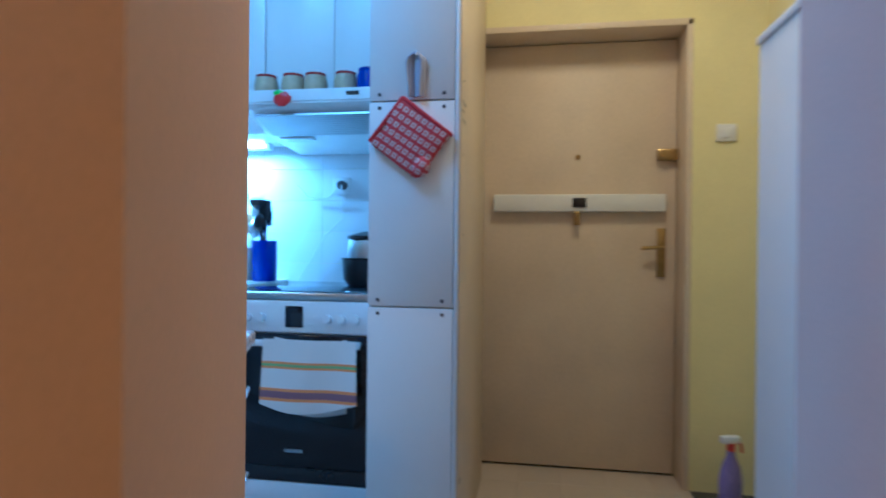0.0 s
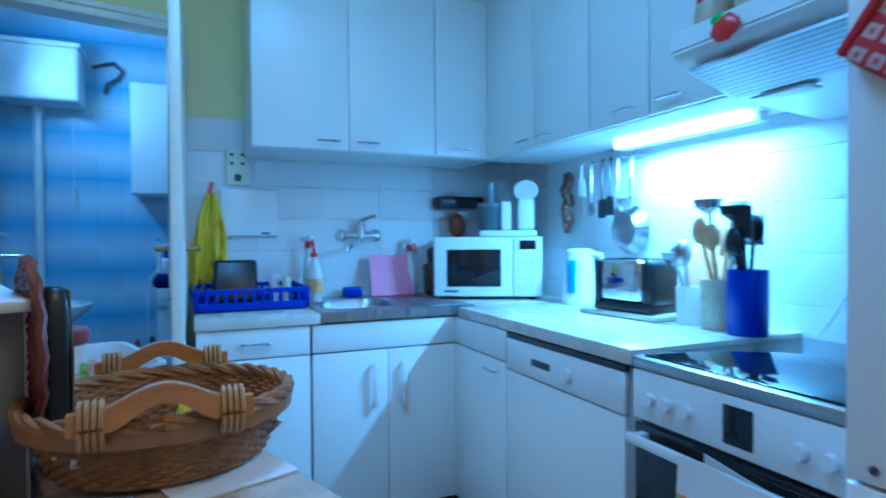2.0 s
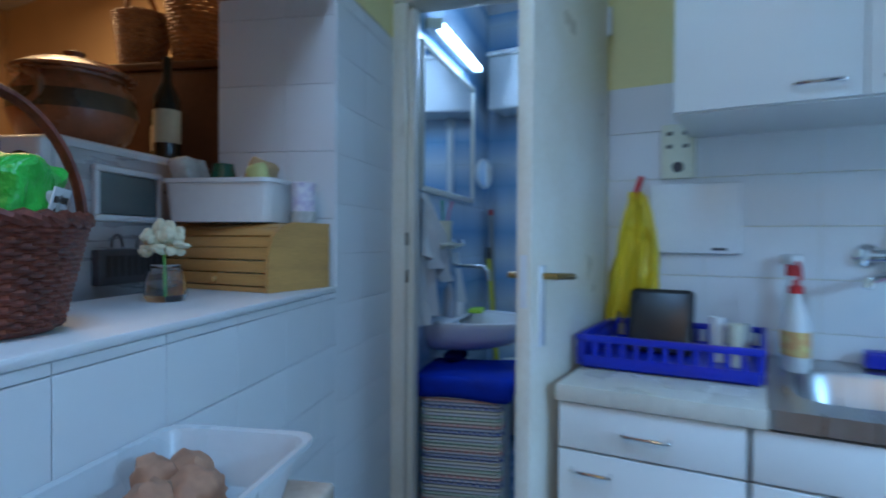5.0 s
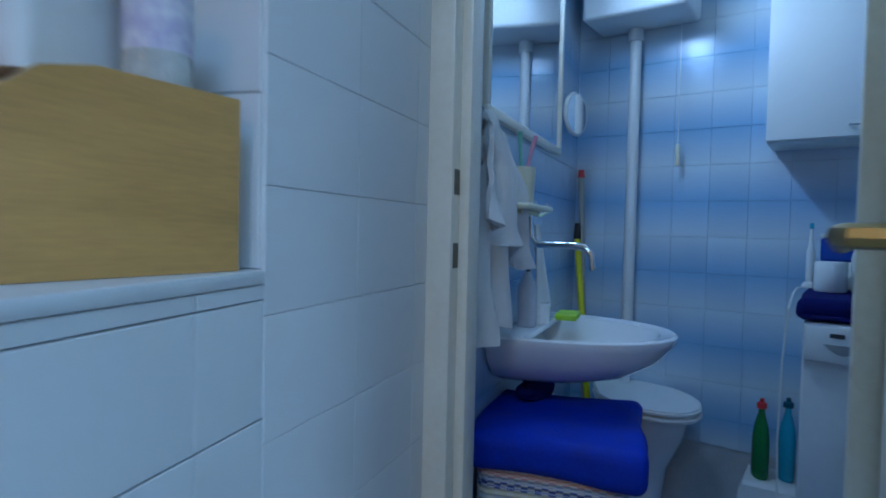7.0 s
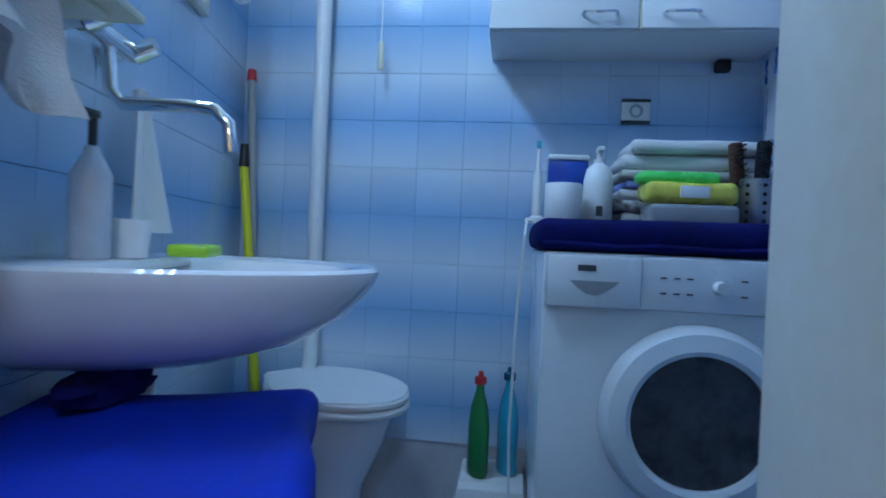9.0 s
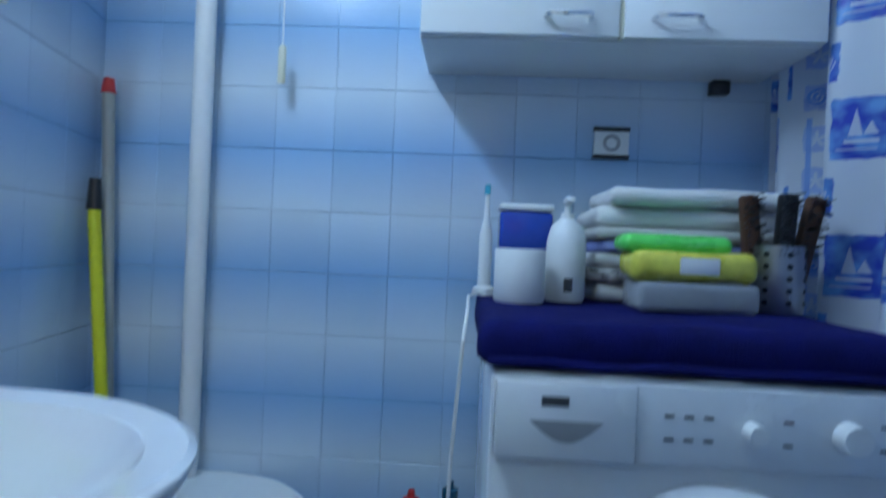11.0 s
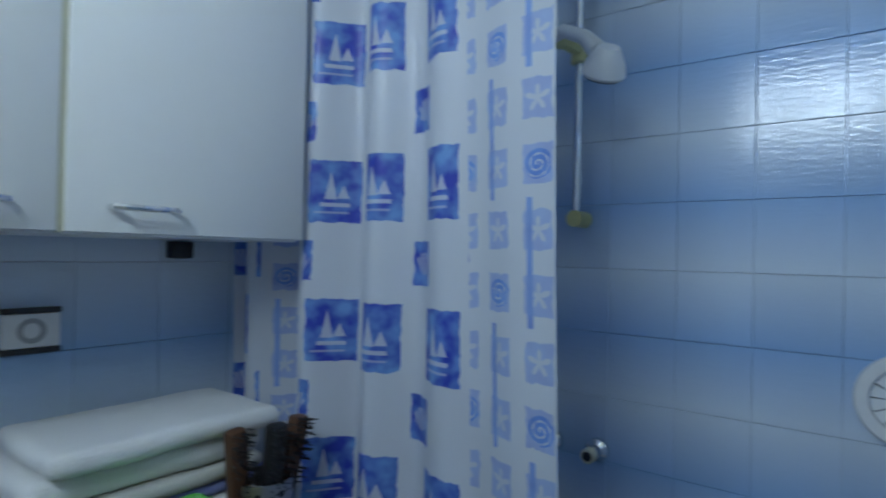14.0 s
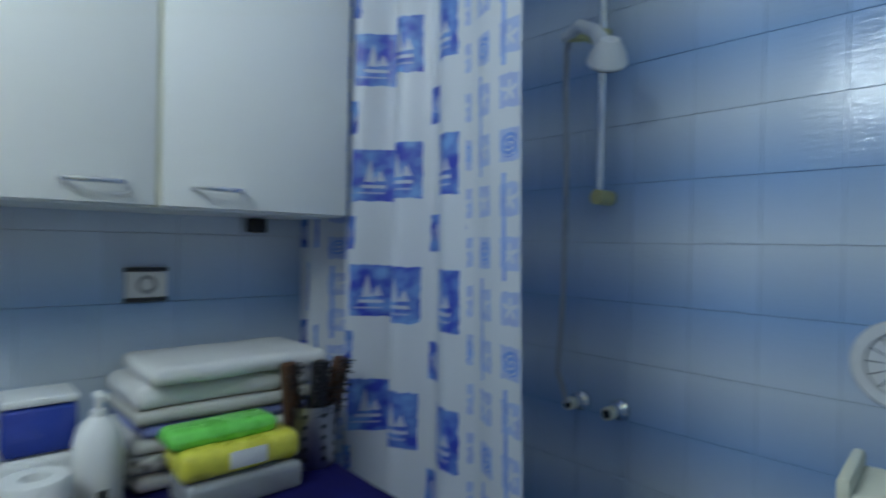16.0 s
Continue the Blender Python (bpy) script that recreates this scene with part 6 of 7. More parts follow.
for i, (m_, z0, h, dx, dy) in enumerate(((TERRY, 0.0, 0.035, 0, 0), (mat("zebra_cloth", (0.7, 0.68, 0.66), 0.9, vary=0.6, scale=30), 0.036, 0.03, 0.01, -0.02), (TERRY, 0.067, 0.028, 0.0, 0.0), (mat("lilac_cloth", (0.30, 0.36, 0.72), 0.9, vary=0.1, grain=300, bump=0.4), 0.096, 0.022, 0.0, 0.01), (mat("grey_linen", (0.55, 0.54, 0.50), 0.9, vary=0.12, grain=300, bump=0.4), 0.119, 0.024, 0.01, 0.0), (TERRY, 0.144, 0.04, 0.0, 0.0), (TERRY, 0.185, 0.035, 0.02, 0.02))):
    b = B()
    box(b, -0.10 + dx, 0.115 + dx, -0.17 + dy, 0.175 + dy, z0, z0 + h, h * 0.42, 3)
    bmesh.ops.subdivide_edges(b, edges=[e for e in b.edges if e.calc_length() > 0.08], cuts=6, use_grid_fill=True)
    for v in b.verts:
        v.co += Vector((0.008 * noise.noise(v.co * 11 + Vector((i, 0, 0))), 0.008 * noise.noise(v.co * 11 + Vector((0, i, 0))), 0.003 * noise.noise(v.co * 9)))
    part("folded_towel", b, m_, tw)
cx_ = thing("clear_box", "clear plastic box on the machine", "box", on_machine(-4.17, 1.575))
b = B()
box(b, -0.055, 0.055, -0.10, 0.10, 0, 0.05, 0.012, 3)
part("box", b, mat("frosted_clear", (0.60, 0.63, 0.66), 0.15, vary=0.1, alpha=0.5), cx_)
wi = thing("wet_wipes", "yellow and green pack of wet wipes", "wipes", pose(-4.17, 1.57, ZW + 0.052, 0, 0, 2))
WIPE = mat("yellow_wipes_print", (0.82, 0.74, 0.10), 0.3, vary=0.2, scale=22, bump=0.2, dist=0.004)
b = B()
box(b, -0.05, 0.05, -0.105, 0.105, 0, 0.05, 0.018, 4)
bmesh.ops.subdivide_edges(b, edges=[e for e in b.edges if e.calc_length() > 0.05], cuts=4, use_grid_fill=True)
for v in b.verts:
    v.co.z += 0.007 * noise.noise(v.co * 20)
part("pack", b, WIPE, wi)
b = B()
box(b, -0.055, 0.02, -0.115, 0.075, 0.045, 0.078, 0.016, 3)
part("green_flap", b, mat("bright_green_film", (0.10, 0.72, 0.12), 0.3), wi)
b = B()
box(b, 0.0495, 0.053, -0.03, 0.035, 0.012, 0.04, 0.003)
part("sticker", b, PAPER, wi)
cy = thing("brush_holder", "perforated steel cutlery drum holding hair brushes", "holder", on_machine(-4.215, 1.745))
b = B()
lathe(b, [(0.045, 0), (0.047, 0.004), (0.047, 0.12), (0.043, 0.12), (0.042, 0.008)], seg=28)
part("drum", b, STEEL, cy)
for k in range(8):
    b = B()
    for z in range(5):
        a = k * math.pi / 4
        cyl(b, (0.046 * math.cos(a), 0.046 * math.sin(a), 0.02 + z * 0.021), (0.0485 * math.cos(a), 0.0485 * math.sin(a), 0.02 + z * 0.021), 0.005, seg=8)
    part("holes", b, BLACK_PL, cy)
for i, (x, y, m_) in enumerate(((-0.012, -0.03, DARKWOOD), (0.012, 0.0, BLACK_PL), (-0.005, 0.03, DARKWOOD))):
    t = thing("hair_brush", "dark bristled hair brush standing in the holder", "brush", cy.matrix_basis @ pose(x, y, 0.012, 8 - 8 * i, 6, 0), "brushes in the holder")
    b = B()
    box(b, -0.012, 0.012, -0.016, 0.016, 0, 0.20, 0.008)
    part("brush", b, m_, t)
    b = B()
    rnd = random.Random(i)
    for j in range(70):
        zz, yy = rnd.uniform(0.09, 0.2), rnd.uniform(-0.015, 0.015)
        cyl(b, (0.011, yy, zz), (0.028, yy * 1.2, zz + 0.003), 0.0011, seg=4)
    part("bristles", b, BLACK_PL, t)

s2 = thing("bathroom_socket", "white wall socket with dark edges above the machine", "socket", pose(XBW + 0.006, 1.508, 1.325, 0, 0, 90))
b = B()
box(b, -0.04, 0.04, -0.012, 0, -0.027, 0.027, 0.003)
part("plate", b, WHITE_PL, s2)
b = B()
box(b, -0.041, 0.041, -0.013, 0, 0.0275, 0.036, 0.001)
box(b, -0.041, 0.041, -0.013, 0, -0.036, -0.0275, 0.001)
part("edges", b, BLACK_PL, s2)
b = B()
lathe(b, [(0.02, 0.012), (0.02, 0.014), (0.013, 0.014), (0.012, 0.012)], m=pose(0, 0, 0, 90, 0, 0), seg=20, caps=False)
part("outlet", b, mat("grey_ring", (0.4, 0.4, 0.4), 0.4), s2)
t = thing("wall_clip", "small black clip under the cabinet", "clip", pose(XBW + 0.006, 1.742, 1.456, 0, 0, 90))
b = B()
box(b, -0.02, 0.02, -0.03, 0, -0.016, 0.016, 0.004)
part("clip", b, BLACK_PL, t)
t = thing("pull_cord", "cream pull cord knob hanging on the tiles", "pull cord", pose(XBW + 0.05, 0.745, 1.43))
b = B()
lathe(b, [(0.008, 0), (0.009, 0.004), (0.009, 0.08), (0.004, 0.088)], seg=12)
part("knob", b, CREAM_PL, t)
b = B()
tube(b, [(0, 0, 0.085), (0, 0, 0.6)], 0.0015, 6)
part("cord", b, WHITE_PL, t)

cs = thing("toilet_cistern", "white high-level cistern on the tiles", "cistern", pose(-4.25, 0, 0, 0, 0, 90))
b = B()
box(b, 0.40, 0.812, 0.0, 0.245, 2.01, 2.33, 0.02, 4)
part("tank", b, WHITE_PL, cs)
b = B()
box(b, 0.392, 0.82, -0.008, 0.245, 2.331, 2.36, 0.01, 3)
part("lid", b, WHITE_PL, cs)
fp = thing("flush_pipe", "white plastic flush pipe running down the tiles", "pipe", pose(-4.455, 0.563, 0))
b = B()
tube(b, [(0, 0, 2.01), (0, 0, 0.55), (0, -0.02, 0.40), (0.02, -0.05, 0.36)], 0.023, 16)
part("pipe", b, WHITE_PL, fp)
b = B()
cyl(b, (0, 0, 1.96), (0, 0, 2.01), 0.032)
part("nut", b, WHITE_PL, fp)
t = thing("bent_hose", "grey bent hose hanging on the wall beside the cistern", "hose", pose(XBW + 0.03, 0.95, 2.20, 0, 0, 90))
b = B()
tube(b, [(-0.10, 0, 0.08), (-0.05, 0, 0.1), (0.02, 0, 0.12), (0.07, 0, 0.07), (0.04, 0, 0.02), (-0.02, 0, -0.02), (-0.03, 0, -0.08)], 0.012)
part("hose", b, DARK_GREY, t)

# toilet, standing across the corner
wcx = thing("toilet", "white ceramic toilet with a closed plastic lid", "toilet", pose(-4.345, 0.64, 0, 0, 0, 52))
b = B()
prof = [(0.11, 0), (0.105, 0.02), (0.085, 0.12), (0.10, 0.24), (0.15, 0.36), (0.17, 0.44), (0.168, 0.465)]
lathe(b, [(r * 0.95, z) for r, z in prof], (0.04, 0, 0), 36, sx=1.25)
part("bowl", b, CERAMIC, wcx)
for z0, z1, k, nm in ((0.468, 0.488, 1.0, "seat"), (0.49, 0.512, 0.99, "lid")):
    b = B()
    pts = [(-0.16, -0.10), (-0.16, 0.10)] + [(0.06 + 0.25 * math.cos(radians(a)), 0.178 * math.sin(radians(a))) for a in range(110, -111, -10)]
    lo = [b.verts.new((x * k, y * k, z0)) for x, y in pts]
    hi = [b.verts.new((x * k, y * k, z1)) for x, y in pts]
    b.faces.new(lo)
    b.faces.new(hi[::-1])
    for i in range(len(pts)):
        j = (i + 1) % len(pts)
        b.faces.new((lo[i], lo[j], hi[j], hi[i]))
    bmesh.ops.bevel(b, geom=[e for e in b.edges if abs(e.verts[0].co.z - e.verts[1].co.z) < 1e-4], offset=0.007, segments=3, affect="EDGES")
    part(nm, b, WHITE_PL, wcx)

# basin on the slanted wall
bs_ = thing("wash_basin", "white ceramic wash basin on the wall", "wash basin", pose(-3.563, 0.49, 0, 0, 0, 11.3) @ Matrix.Diagonal((0.90, 0.99, 1, 1)))
b = B()


def half_oval(bm, w, d, z, y0=0.0, n_=30):
    out = []
    for i in range(n_ + 1):
        a = math.pi * i / n_
        out.append(bm.verts.new((w * math.cos(a) * (1 if abs(math.cos(a)) < 0.999 else 1), y0 + d * math.sin(a) ** 0.8, z)))
    return out


rings = [half_oval(b, 0.085, 0.17, 0.712), half_oval(b, 0.15, 0.255, 0.722), half_oval(b, 0.225, 0.36, 0.752), half_oval(b, 0.272, 0.43, 0.795), half_oval(b, 0.296, 0.468, 0.84),
         half_oval(b, 0.303, 0.477, 0.858), half_oval(b, 0.303, 0.477, 0.865), half_oval(b, 0.297, 0.469, 0.870),
         half_oval(b, 0.262, 0.43, 0.864, 0.0), half_oval(b, 0.235, 0.375, 0.83, 0.03), half_oval(b, 0.18, 0.27, 0.775, 0.07), half_oval(b, 0.09, 0.15, 0.75, 0.1)]
for p_, q_ in zip(rings, rings[1:]):
    for i in range(len(p_)):
        j = (i + 1) % len(p_)
        b.faces.new((p_[i], p_[j], q_[j], q_[i]))
b.faces.new(rings[0])
b.faces.new(rings[-1])
part("bowl", b, CERAMIC, bs_)
b = B()
box(b, -0.29, 0.29, 0.0, 0.10, 0.848, 0.870, 0.008)
part("deck", b, CERAMIC, bs_)
b = B()
cyl(b, (0, 0.10, 0.40), (0, 0.10, 0.714), 0.03)
part("waste_pipe", b, WHITE_PL, bs_)
tp2 = thing("basin_tap", "chrome wall mixer tap with a long bent spout", "tap", pose(-3.56, 0.487, 1.16, 0, 0, 11.3))
b = B()
for x in (-0.075, 0.075):
    lathe(b, [(0.028, 0), (0.026, 0.01), (0.014, 0.02), (0.014, 0.05)], m=pose(x, 0, 0.05, -90, 0, 0), seg=18)
    cyl(b, (x, 0.05, 0.05), (x, 0.085, 0.065), 0.019, 0.016)
cyl(b, (-0.075, 0.045, 0.05), (0.075, 0.045, 0.05), 0.017)
part("body", b, CHROME, tp2)
b = B()
tube(b, [(0, 0.045, 0.04), (0, 0.05, -0.03), (0.0, 0.07, -0.05), (0.01, 0.17, -0.05), (0.015, 0.215, -0.055), (0.016, 0.235, -0.075), (0.016, 0.24, -0.12)], 0.011, 12)
part("spout", b, CHROME, tp2)
sd = thing("soap_dish", "lime green soap dish on the basin", "soap dish", pose(-3.72, 0.60, 0.871, 0, 0, 15))
b = B()
box(b, -0.055, 0.055, -0.035, 0.035, 0, 0.022, 0.008, 3)
part("dish", b, LIME, sd)
t = thing("white_cup", "white cup beside the soap dish", "cup", pose(-3.585, 0.565, 0.871))
b = B()
lathe(b, [(0.028, 0), (0.033, 0.06), (0.03, 0.06), (0.025, 0.006)], seg=20)
part("cup", b, WHITE_PL, t)
t = thing("soap_bottle", "clear pump bottle of soap on the basin", "bottle", pose(-3.50, 0.565, 0.871))
b = B()
lathe(b, [(0.026, 0), (0.028, 0.006), (0.028, 0.12), (0.012, 0.15), (0.01, 0.16)], seg=20)
part("bottle", b, mat("frosted_soap", (0.66, 0.70, 0.76), 0.12, vary=0.1, alpha=0.7), t)
b = B()
cyl(b, (0, 0, 0.16), (0, 0, 0.2), 0.006)
box(b, -0.008, 0.04, -0.007, 0.007, 0.2, 0.212, 0.003)
part("pump", b, BLACK_PL, t)
sf = thing("basin_shelf", "cream plastic shelf above the basin", "shelf", pose(-3.345, 0.525, 1.205, 0, 0, 11.3))
b = B()
box(b, -0.14, 0.12, 0.0, 0.14, 0.0, 0.014, 0.006)
box(b, -0.14, 0.12, 0.0, 0.012, 0.0, 0.05, 0.004)
box(b, -0.10, 0.08, 0.02, 0.11, -0.012, 0.0, 0.004)
part("shelf", b, CREAM_PL, sf)
cu_ = thing("toothbrush_cup", "cream cup with toothbrushes on the shelf", "cup", pose(-3.375, 0.60, 1.2195))
b = B()
lathe(b, [(0.033, 0), (0.038, 0.1), (0.034, 0.1), (0.03, 0.006)], seg=22)
part("cup", b, CREAM_PL, cu_)
for a, m_ in ((0.5, mat("mint_plastic", (0.25, 0.6, 0.45), 0.35)), (-0.6, mat("rose_plastic", (0.65, 0.3, 0.42), 0.35))):
    b = B()
    tube(b, [(-0.01 * a, 0, 0.01), (0.06 * a, 0.01, 0.15), (0.085 * a, 0.015, 0.19)], [0.005, 0.005, 0.007])
    part("toothbrush", b, m_, cu_)
tl = thing("hand_towel", "white terry towel hanging beside the basin", "towel", pose(-3.155, 0.575, 1.42, 0, 0, 11.3))
b = B()


def drape(wide, long, slope, lean, off, seed):
    def at(s, v):
        k = Vector((s * 5 + seed, v * 3, seed))
        fold = 0.026 * math.sin(s * 13 + seed + 1.2 * v) * (0.25 + 0.75 * v) + 0.02 * noise.noise(k)
        x = (s - 0.5) * (0.06 + wide * v ** 0.75) + lean * v + 0.012 * noise.noise(k * 2)
        return (x, off + 0.04 * v ** 0.5 + fold, -(long + slope * s + 0.03 * noise.noise(Vector((s * 4, seed, 0)))) * v)
    return at


sheet(b, 26, 30, drape(0.31, 0.37, -0.12, -0.05, 0.04, 1.0), 0.012)
part("upper_fold", b, TERRY, tl)
b = B()
sheet(b, 22, 30, drape(0.20, 0.50, 0.04, 0.02, 0.022, 4.0), 0.012)
part("lower_fold", b, TERRY, tl)
b = B()
tube(b, [(0, 0.0, 0.02), (0, 0.03, 0.02), (0, 0.04, 0.0), (0, 0.05, 0.01)], 0.006)
part("hook", b, CHROME, tl)
t = thing("cloth", "thin white cloth hanging behind the tap", "cloth", pose(-3.72, 0.455, 1.17, 0, 0, 11.3))
b = B()
sheet(b, 10, 12, lambda s, v: ((s - 0.5) * (0.02 + 0.16 * v), 0.02 + 0.03 * v + 0.010 * math.sin(s * 9), -0.26 * v), 0.004)
part("cloth", b, TERRY, t)
mi = thing("bathroom_mirror", "large wall mirror with a cream wooden frame", "mirror", BSOUTH @ pose(0.43, 0.006, 0))
b = B()
box(b, 0.02, 0.84, 0.0, 0.012, 1.47, 2.08)
part("glass", b, MIRROR, mi)
for x0, x1, z0, z1 in ((0, 0.86, 1.445, 1.472), (0, 0.86, 2.078, 2.105), (0, 0.024, 1.472, 2.078), (0.836, 0.86, 1.472, 2.078)):
    b = B()
    box(b, x0, x1, 0.0, 0.02, z0, z1, 0.004)
    part("frame_rail", b, CREAM_PAINT, mi)
bt = thing("bathroom_lamp", "fluorescent strip lamp above the mirror, lit", "lamp", BSOUTH @ pose(0.86, 0.006, 2.19))
b = B()
box(b, -0.36, 0.36, 0.0, 0.04, -0.02, 0.03, 0.005)
part("housing", b, WHITE_PL, bt)
b = B()
cyl(b, (-0.34, 0.062, 0.0), (0.34, 0.062, 0.0), 0.017, seg=16)
part("tube", b, TUBE_B, bt, "glowing fluorescent tube")
for x in (-0.35, 0.35):
    b = B()
    box(b, x - 0.012, x + 0.012, 0.03, 0.08, -0.022, 0.022, 0.004)
    part("socket", b, WHITE_PL, bt)
t = thing("round_mirror", "small oval mirror on an arm beside the big mirror", "mirror", BSOUTH @ pose(0.30, 0.05, 1.63, 0, 0, -18))
b = B()
lathe(b, [(0.085, -0.008), (0.09, 0), (0.085, 0.008)], m=pose(0, 0, 0, -90, 0, 0), seg=36)
part("rim", b, WHITE_PL, t)
b = B()
lathe(b, [(0.078, 0.0085), (0.078, 0.0095)], m=pose(0, 0, 0, -90, 0, 0), seg=36)
part("glass", b, MIRROR, t)

# mops in the corner
for nm, lab, x, y, z1, m_, cap, capm, lean in (("mop", "grey mop pole with a red tip leaning in the corner", -4.46, 0.335, 1.43, mat("grey_pole", (0.42, 0.42, 0.38), 0.4), 0.035, RED_PL, (0.03, 0.07)), ("squeegee", "yellow pole with a black end leaning on the tiles", -4.41, 0.345, 1.19, mat("yellow_pole", (0.78, 0.74, 0.02), 0.35), 0.07, BLACK_PL, (0.06, 0.13))):
    t = thing(nm, lab, "mop", pose(x, y, 0))
    b = B()
    cyl(b, (lean[0], lean[1], 0.05), (0, 0, z1 - cap), 0.0135, seg=14)
    part("pole", b, m_, t)
    b = B()
    cyl(b, (0, 0, z1 - cap), (0, 0, z1), 0.0165, 0.012, seg=14)
    part("grip", b, capm, t)
    b = B()
    box(b, lean[0] - 0.03, lean[0] + 0.06, lean[1] - 0.03, lean[1] + 0.05, 0.0, 0.055, 0.015)
    part("foot", b, DARK_GREY, t)

# bottles on a small stand beside the machine
bxs = thing("bottle_stand", "small grey box with a lace cloth beside the machine", "box", pose(-4.36, 1.135, 0))
b = B()
box(b, -0.10, 0.10, -0.085, 0.085, 0, 0.27, 0.006)
part("box", b, mat("grey_box", (0.40, 0.38, 0.34), 0.6, vary=0.15), bxs)
b = B()
sheet(b, 16, 16, lambda s, v: ((s - 0.5) * 0.235, (v - 0.5) * 0.195, 0.276 - 0.05 * max(0, max(abs(s - 0.5) * 0.235 - 0.10, abs(v - 0.5) * 0.195 - 0.085) / 0.015) + 0.003 * math.sin(s * 40) * (abs(v - 0.5) > 0.42)), 0.002)
part("lace_cloth", b, TERRY, bxs)
b = B()
box(b, 0.1005, 0.104, -0.02, 0.02, 0.12, 0.15, 0.001)
part("print", b, DARK_GREY, bxs)
t = squeeze_bottle(-4.34, 1.095, 0.279, mat("green_detergent", (0.02, 0.22, 0.05), 0.12, vary=0.2), RED_PL, "green detergent bottle with a red cap", False, 0.25, 0.045)
t = squeeze_bottle(-4.37, 1.175, 0.279, AQUA, mat("teal_cap", (0.01, 0.09, 0.14), 0.3), "aqua cleaning bottle with a dark cap", False, 0.26, 0.042)

# laundry hamper
hp = thing("laundry_hamper", "woven striped laundry hamper with a blue cloth lid", "hamper", pose(-3.38, 0.725, 0, 0, 0, 18) @ Matrix.Diagonal((1.16, 1.06, 1, 1)))
WEAVE = mat("striped_woven_plastic", (0.70, 0.66, 0.52), 0.55, vary=0.1, grain=200, bump=0.3)
CR, PK, BL, GN = (0.66, 0.62, 0.46), (0.62, 0.28, 0.24), (0.05, 0.09, 0.34), (0.36, 0.52, 0.36)
plane_bands(WEAVE, 2, [(0, CR), (0.14, BL), (0.30, (0.30, 0.34, 0.50)), (0.42, PK), (0.56, CR), (0.70, GN), (0.84, (0.55, 0.58, 0.62))], 1 / 0.105)
nt, bsd = nodes_of(WEAVE)
src = bsd.inputs["Base Color"].links[0].from_socket
co = nt.nodes.new("ShaderNodeTexCoord")
chk = nt.nodes.new("ShaderNodeTexChecker")
chk.inputs["Scale"].default_value = 66
nt.links.new(co.outputs["Object"], chk.inputs[0])
mxr = nt.nodes.new("ShaderNodeMix")
mxr.data_type = "RGBA"
mxr.inputs[7].default_value = (0.68, 0.66, 0.58, 1)
sc = nt.nodes.new("ShaderNodeMath")
sc.operation = "MULTIPLY"
sc.inputs[1].default_value = 0.75
nt.links.new(chk.outputs["Fac"], sc.inputs[0])
nt.links.new(sc.outputs[0], mxr.inputs[0])
nt.links.new(src, mxr.inputs[6])
nt.links.new(mxr.outputs[2], bsd.inputs["Base Color"])
b = B()
prev = None
rows = 42
for k in range(rows * 2 + 1):
    z = 0.005 + 0.60 * k / (rows * 2)
    g = 0.003 if k % 2 else 0.0
    ring_ = rrect(0, 0, 0.165 + g, 0.165 + g, 0.035, z, b)
    if prev:
        bridge(b, prev, ring_)
    else:
        b.faces.new(ring_)
    prev = ring_
b.faces.new(prev)
part("body", b, WEAVE, hp)
b = B()
box(b, -0.195, 0.195, -0.20, 0.20, 0.58, 0.672, 0.03, 4)
bmesh.ops.subdivide_edges(b, edges=[e for e in b.edges if e.calc_length() > 0.06], cuts=7, use_grid_fill=True)
for v in b.verts:
    v.co.z += 0.012 * noise.noise(v.co * 7) - (0.05 * max(0, v.co.y - 0.1) if v.co.z < 0.62 else 0)
    v.co.y += 0.012 * noise.noise(v.co * 8 + Vector((4, 0, 0)))
    v.co.x += 0.012 * noise.noise(v.co * 8 + Vector((0, 4, 0)))
part("lid", b, BLUE_CL, hp, "deep blue cloth lid")
t = thing("navy_cloth", "crumpled navy cloth on the hamper", "cloth", pose(-3.50, 0.60, 0.668))
b = B()
ball(b, (0, 0, 0.025), 0.05, (1.8, 0.8, 0.6), 18, 0.4)
part("cloth", b, NAVY, t)

# shower
rd = thing("curtain_rod", "thin white shower curtain rod", "rod", pose(0, 0, 0))
b = B()
cyl(b, (XBW + 0.006, 1.87, 2.42), (XE - 0.062, 1.87, 2.42), 0.012)
part("rod", b, WHITE_PL, rd)

PRINT = mat("printed_shower_curtain", (0.74, 0.76, 0.80), 0.4, vary=0.05, bump=0.03)
nt, bsd = nodes_of(PRINT)


uvn = nt.nodes.new("ShaderNodeUVMap")
uvn.uv_map = "cloth"
sep = nt.nodes.new("ShaderNodeSeparateXYZ")
nt.links.new(uvn.outputs[0], sep.inputs[0])
U_, V_ = sep.outputs[0], sep.outputs[1]
PU, PV = 0.152, 0.125
row = nmath("FLOOR", nmath("DIVIDE", V_, PV))
odd = nmath("FRACT", nmath("MULTIPLY", row, 0.5))
odd = nmath("GREATER_THAN", odd, 0.25)
even = nmath("SUBTRACT", 1.0, odd)
us = nmath("ADD", U_, nmath("MULTIPLY", odd, 0.062))
fu = nmath("MULTIPLY", nmath("SUBTRACT", nmath("FRACT", nmath("DIVIDE", us, PU)), 0.5), PU)
fv = nmath("MULTIPLY", nmath("SUBTRACT", nmath("FRACT", nmath("DIVIDE", V_, PV)), 0.5), PV)
wob = nt.nodes.new("ShaderNodeTexNoise")
wob.inputs["Scale"].default_value = 55
nt.links.new(uvn.outputs[0], wob.inputs["Vector"])
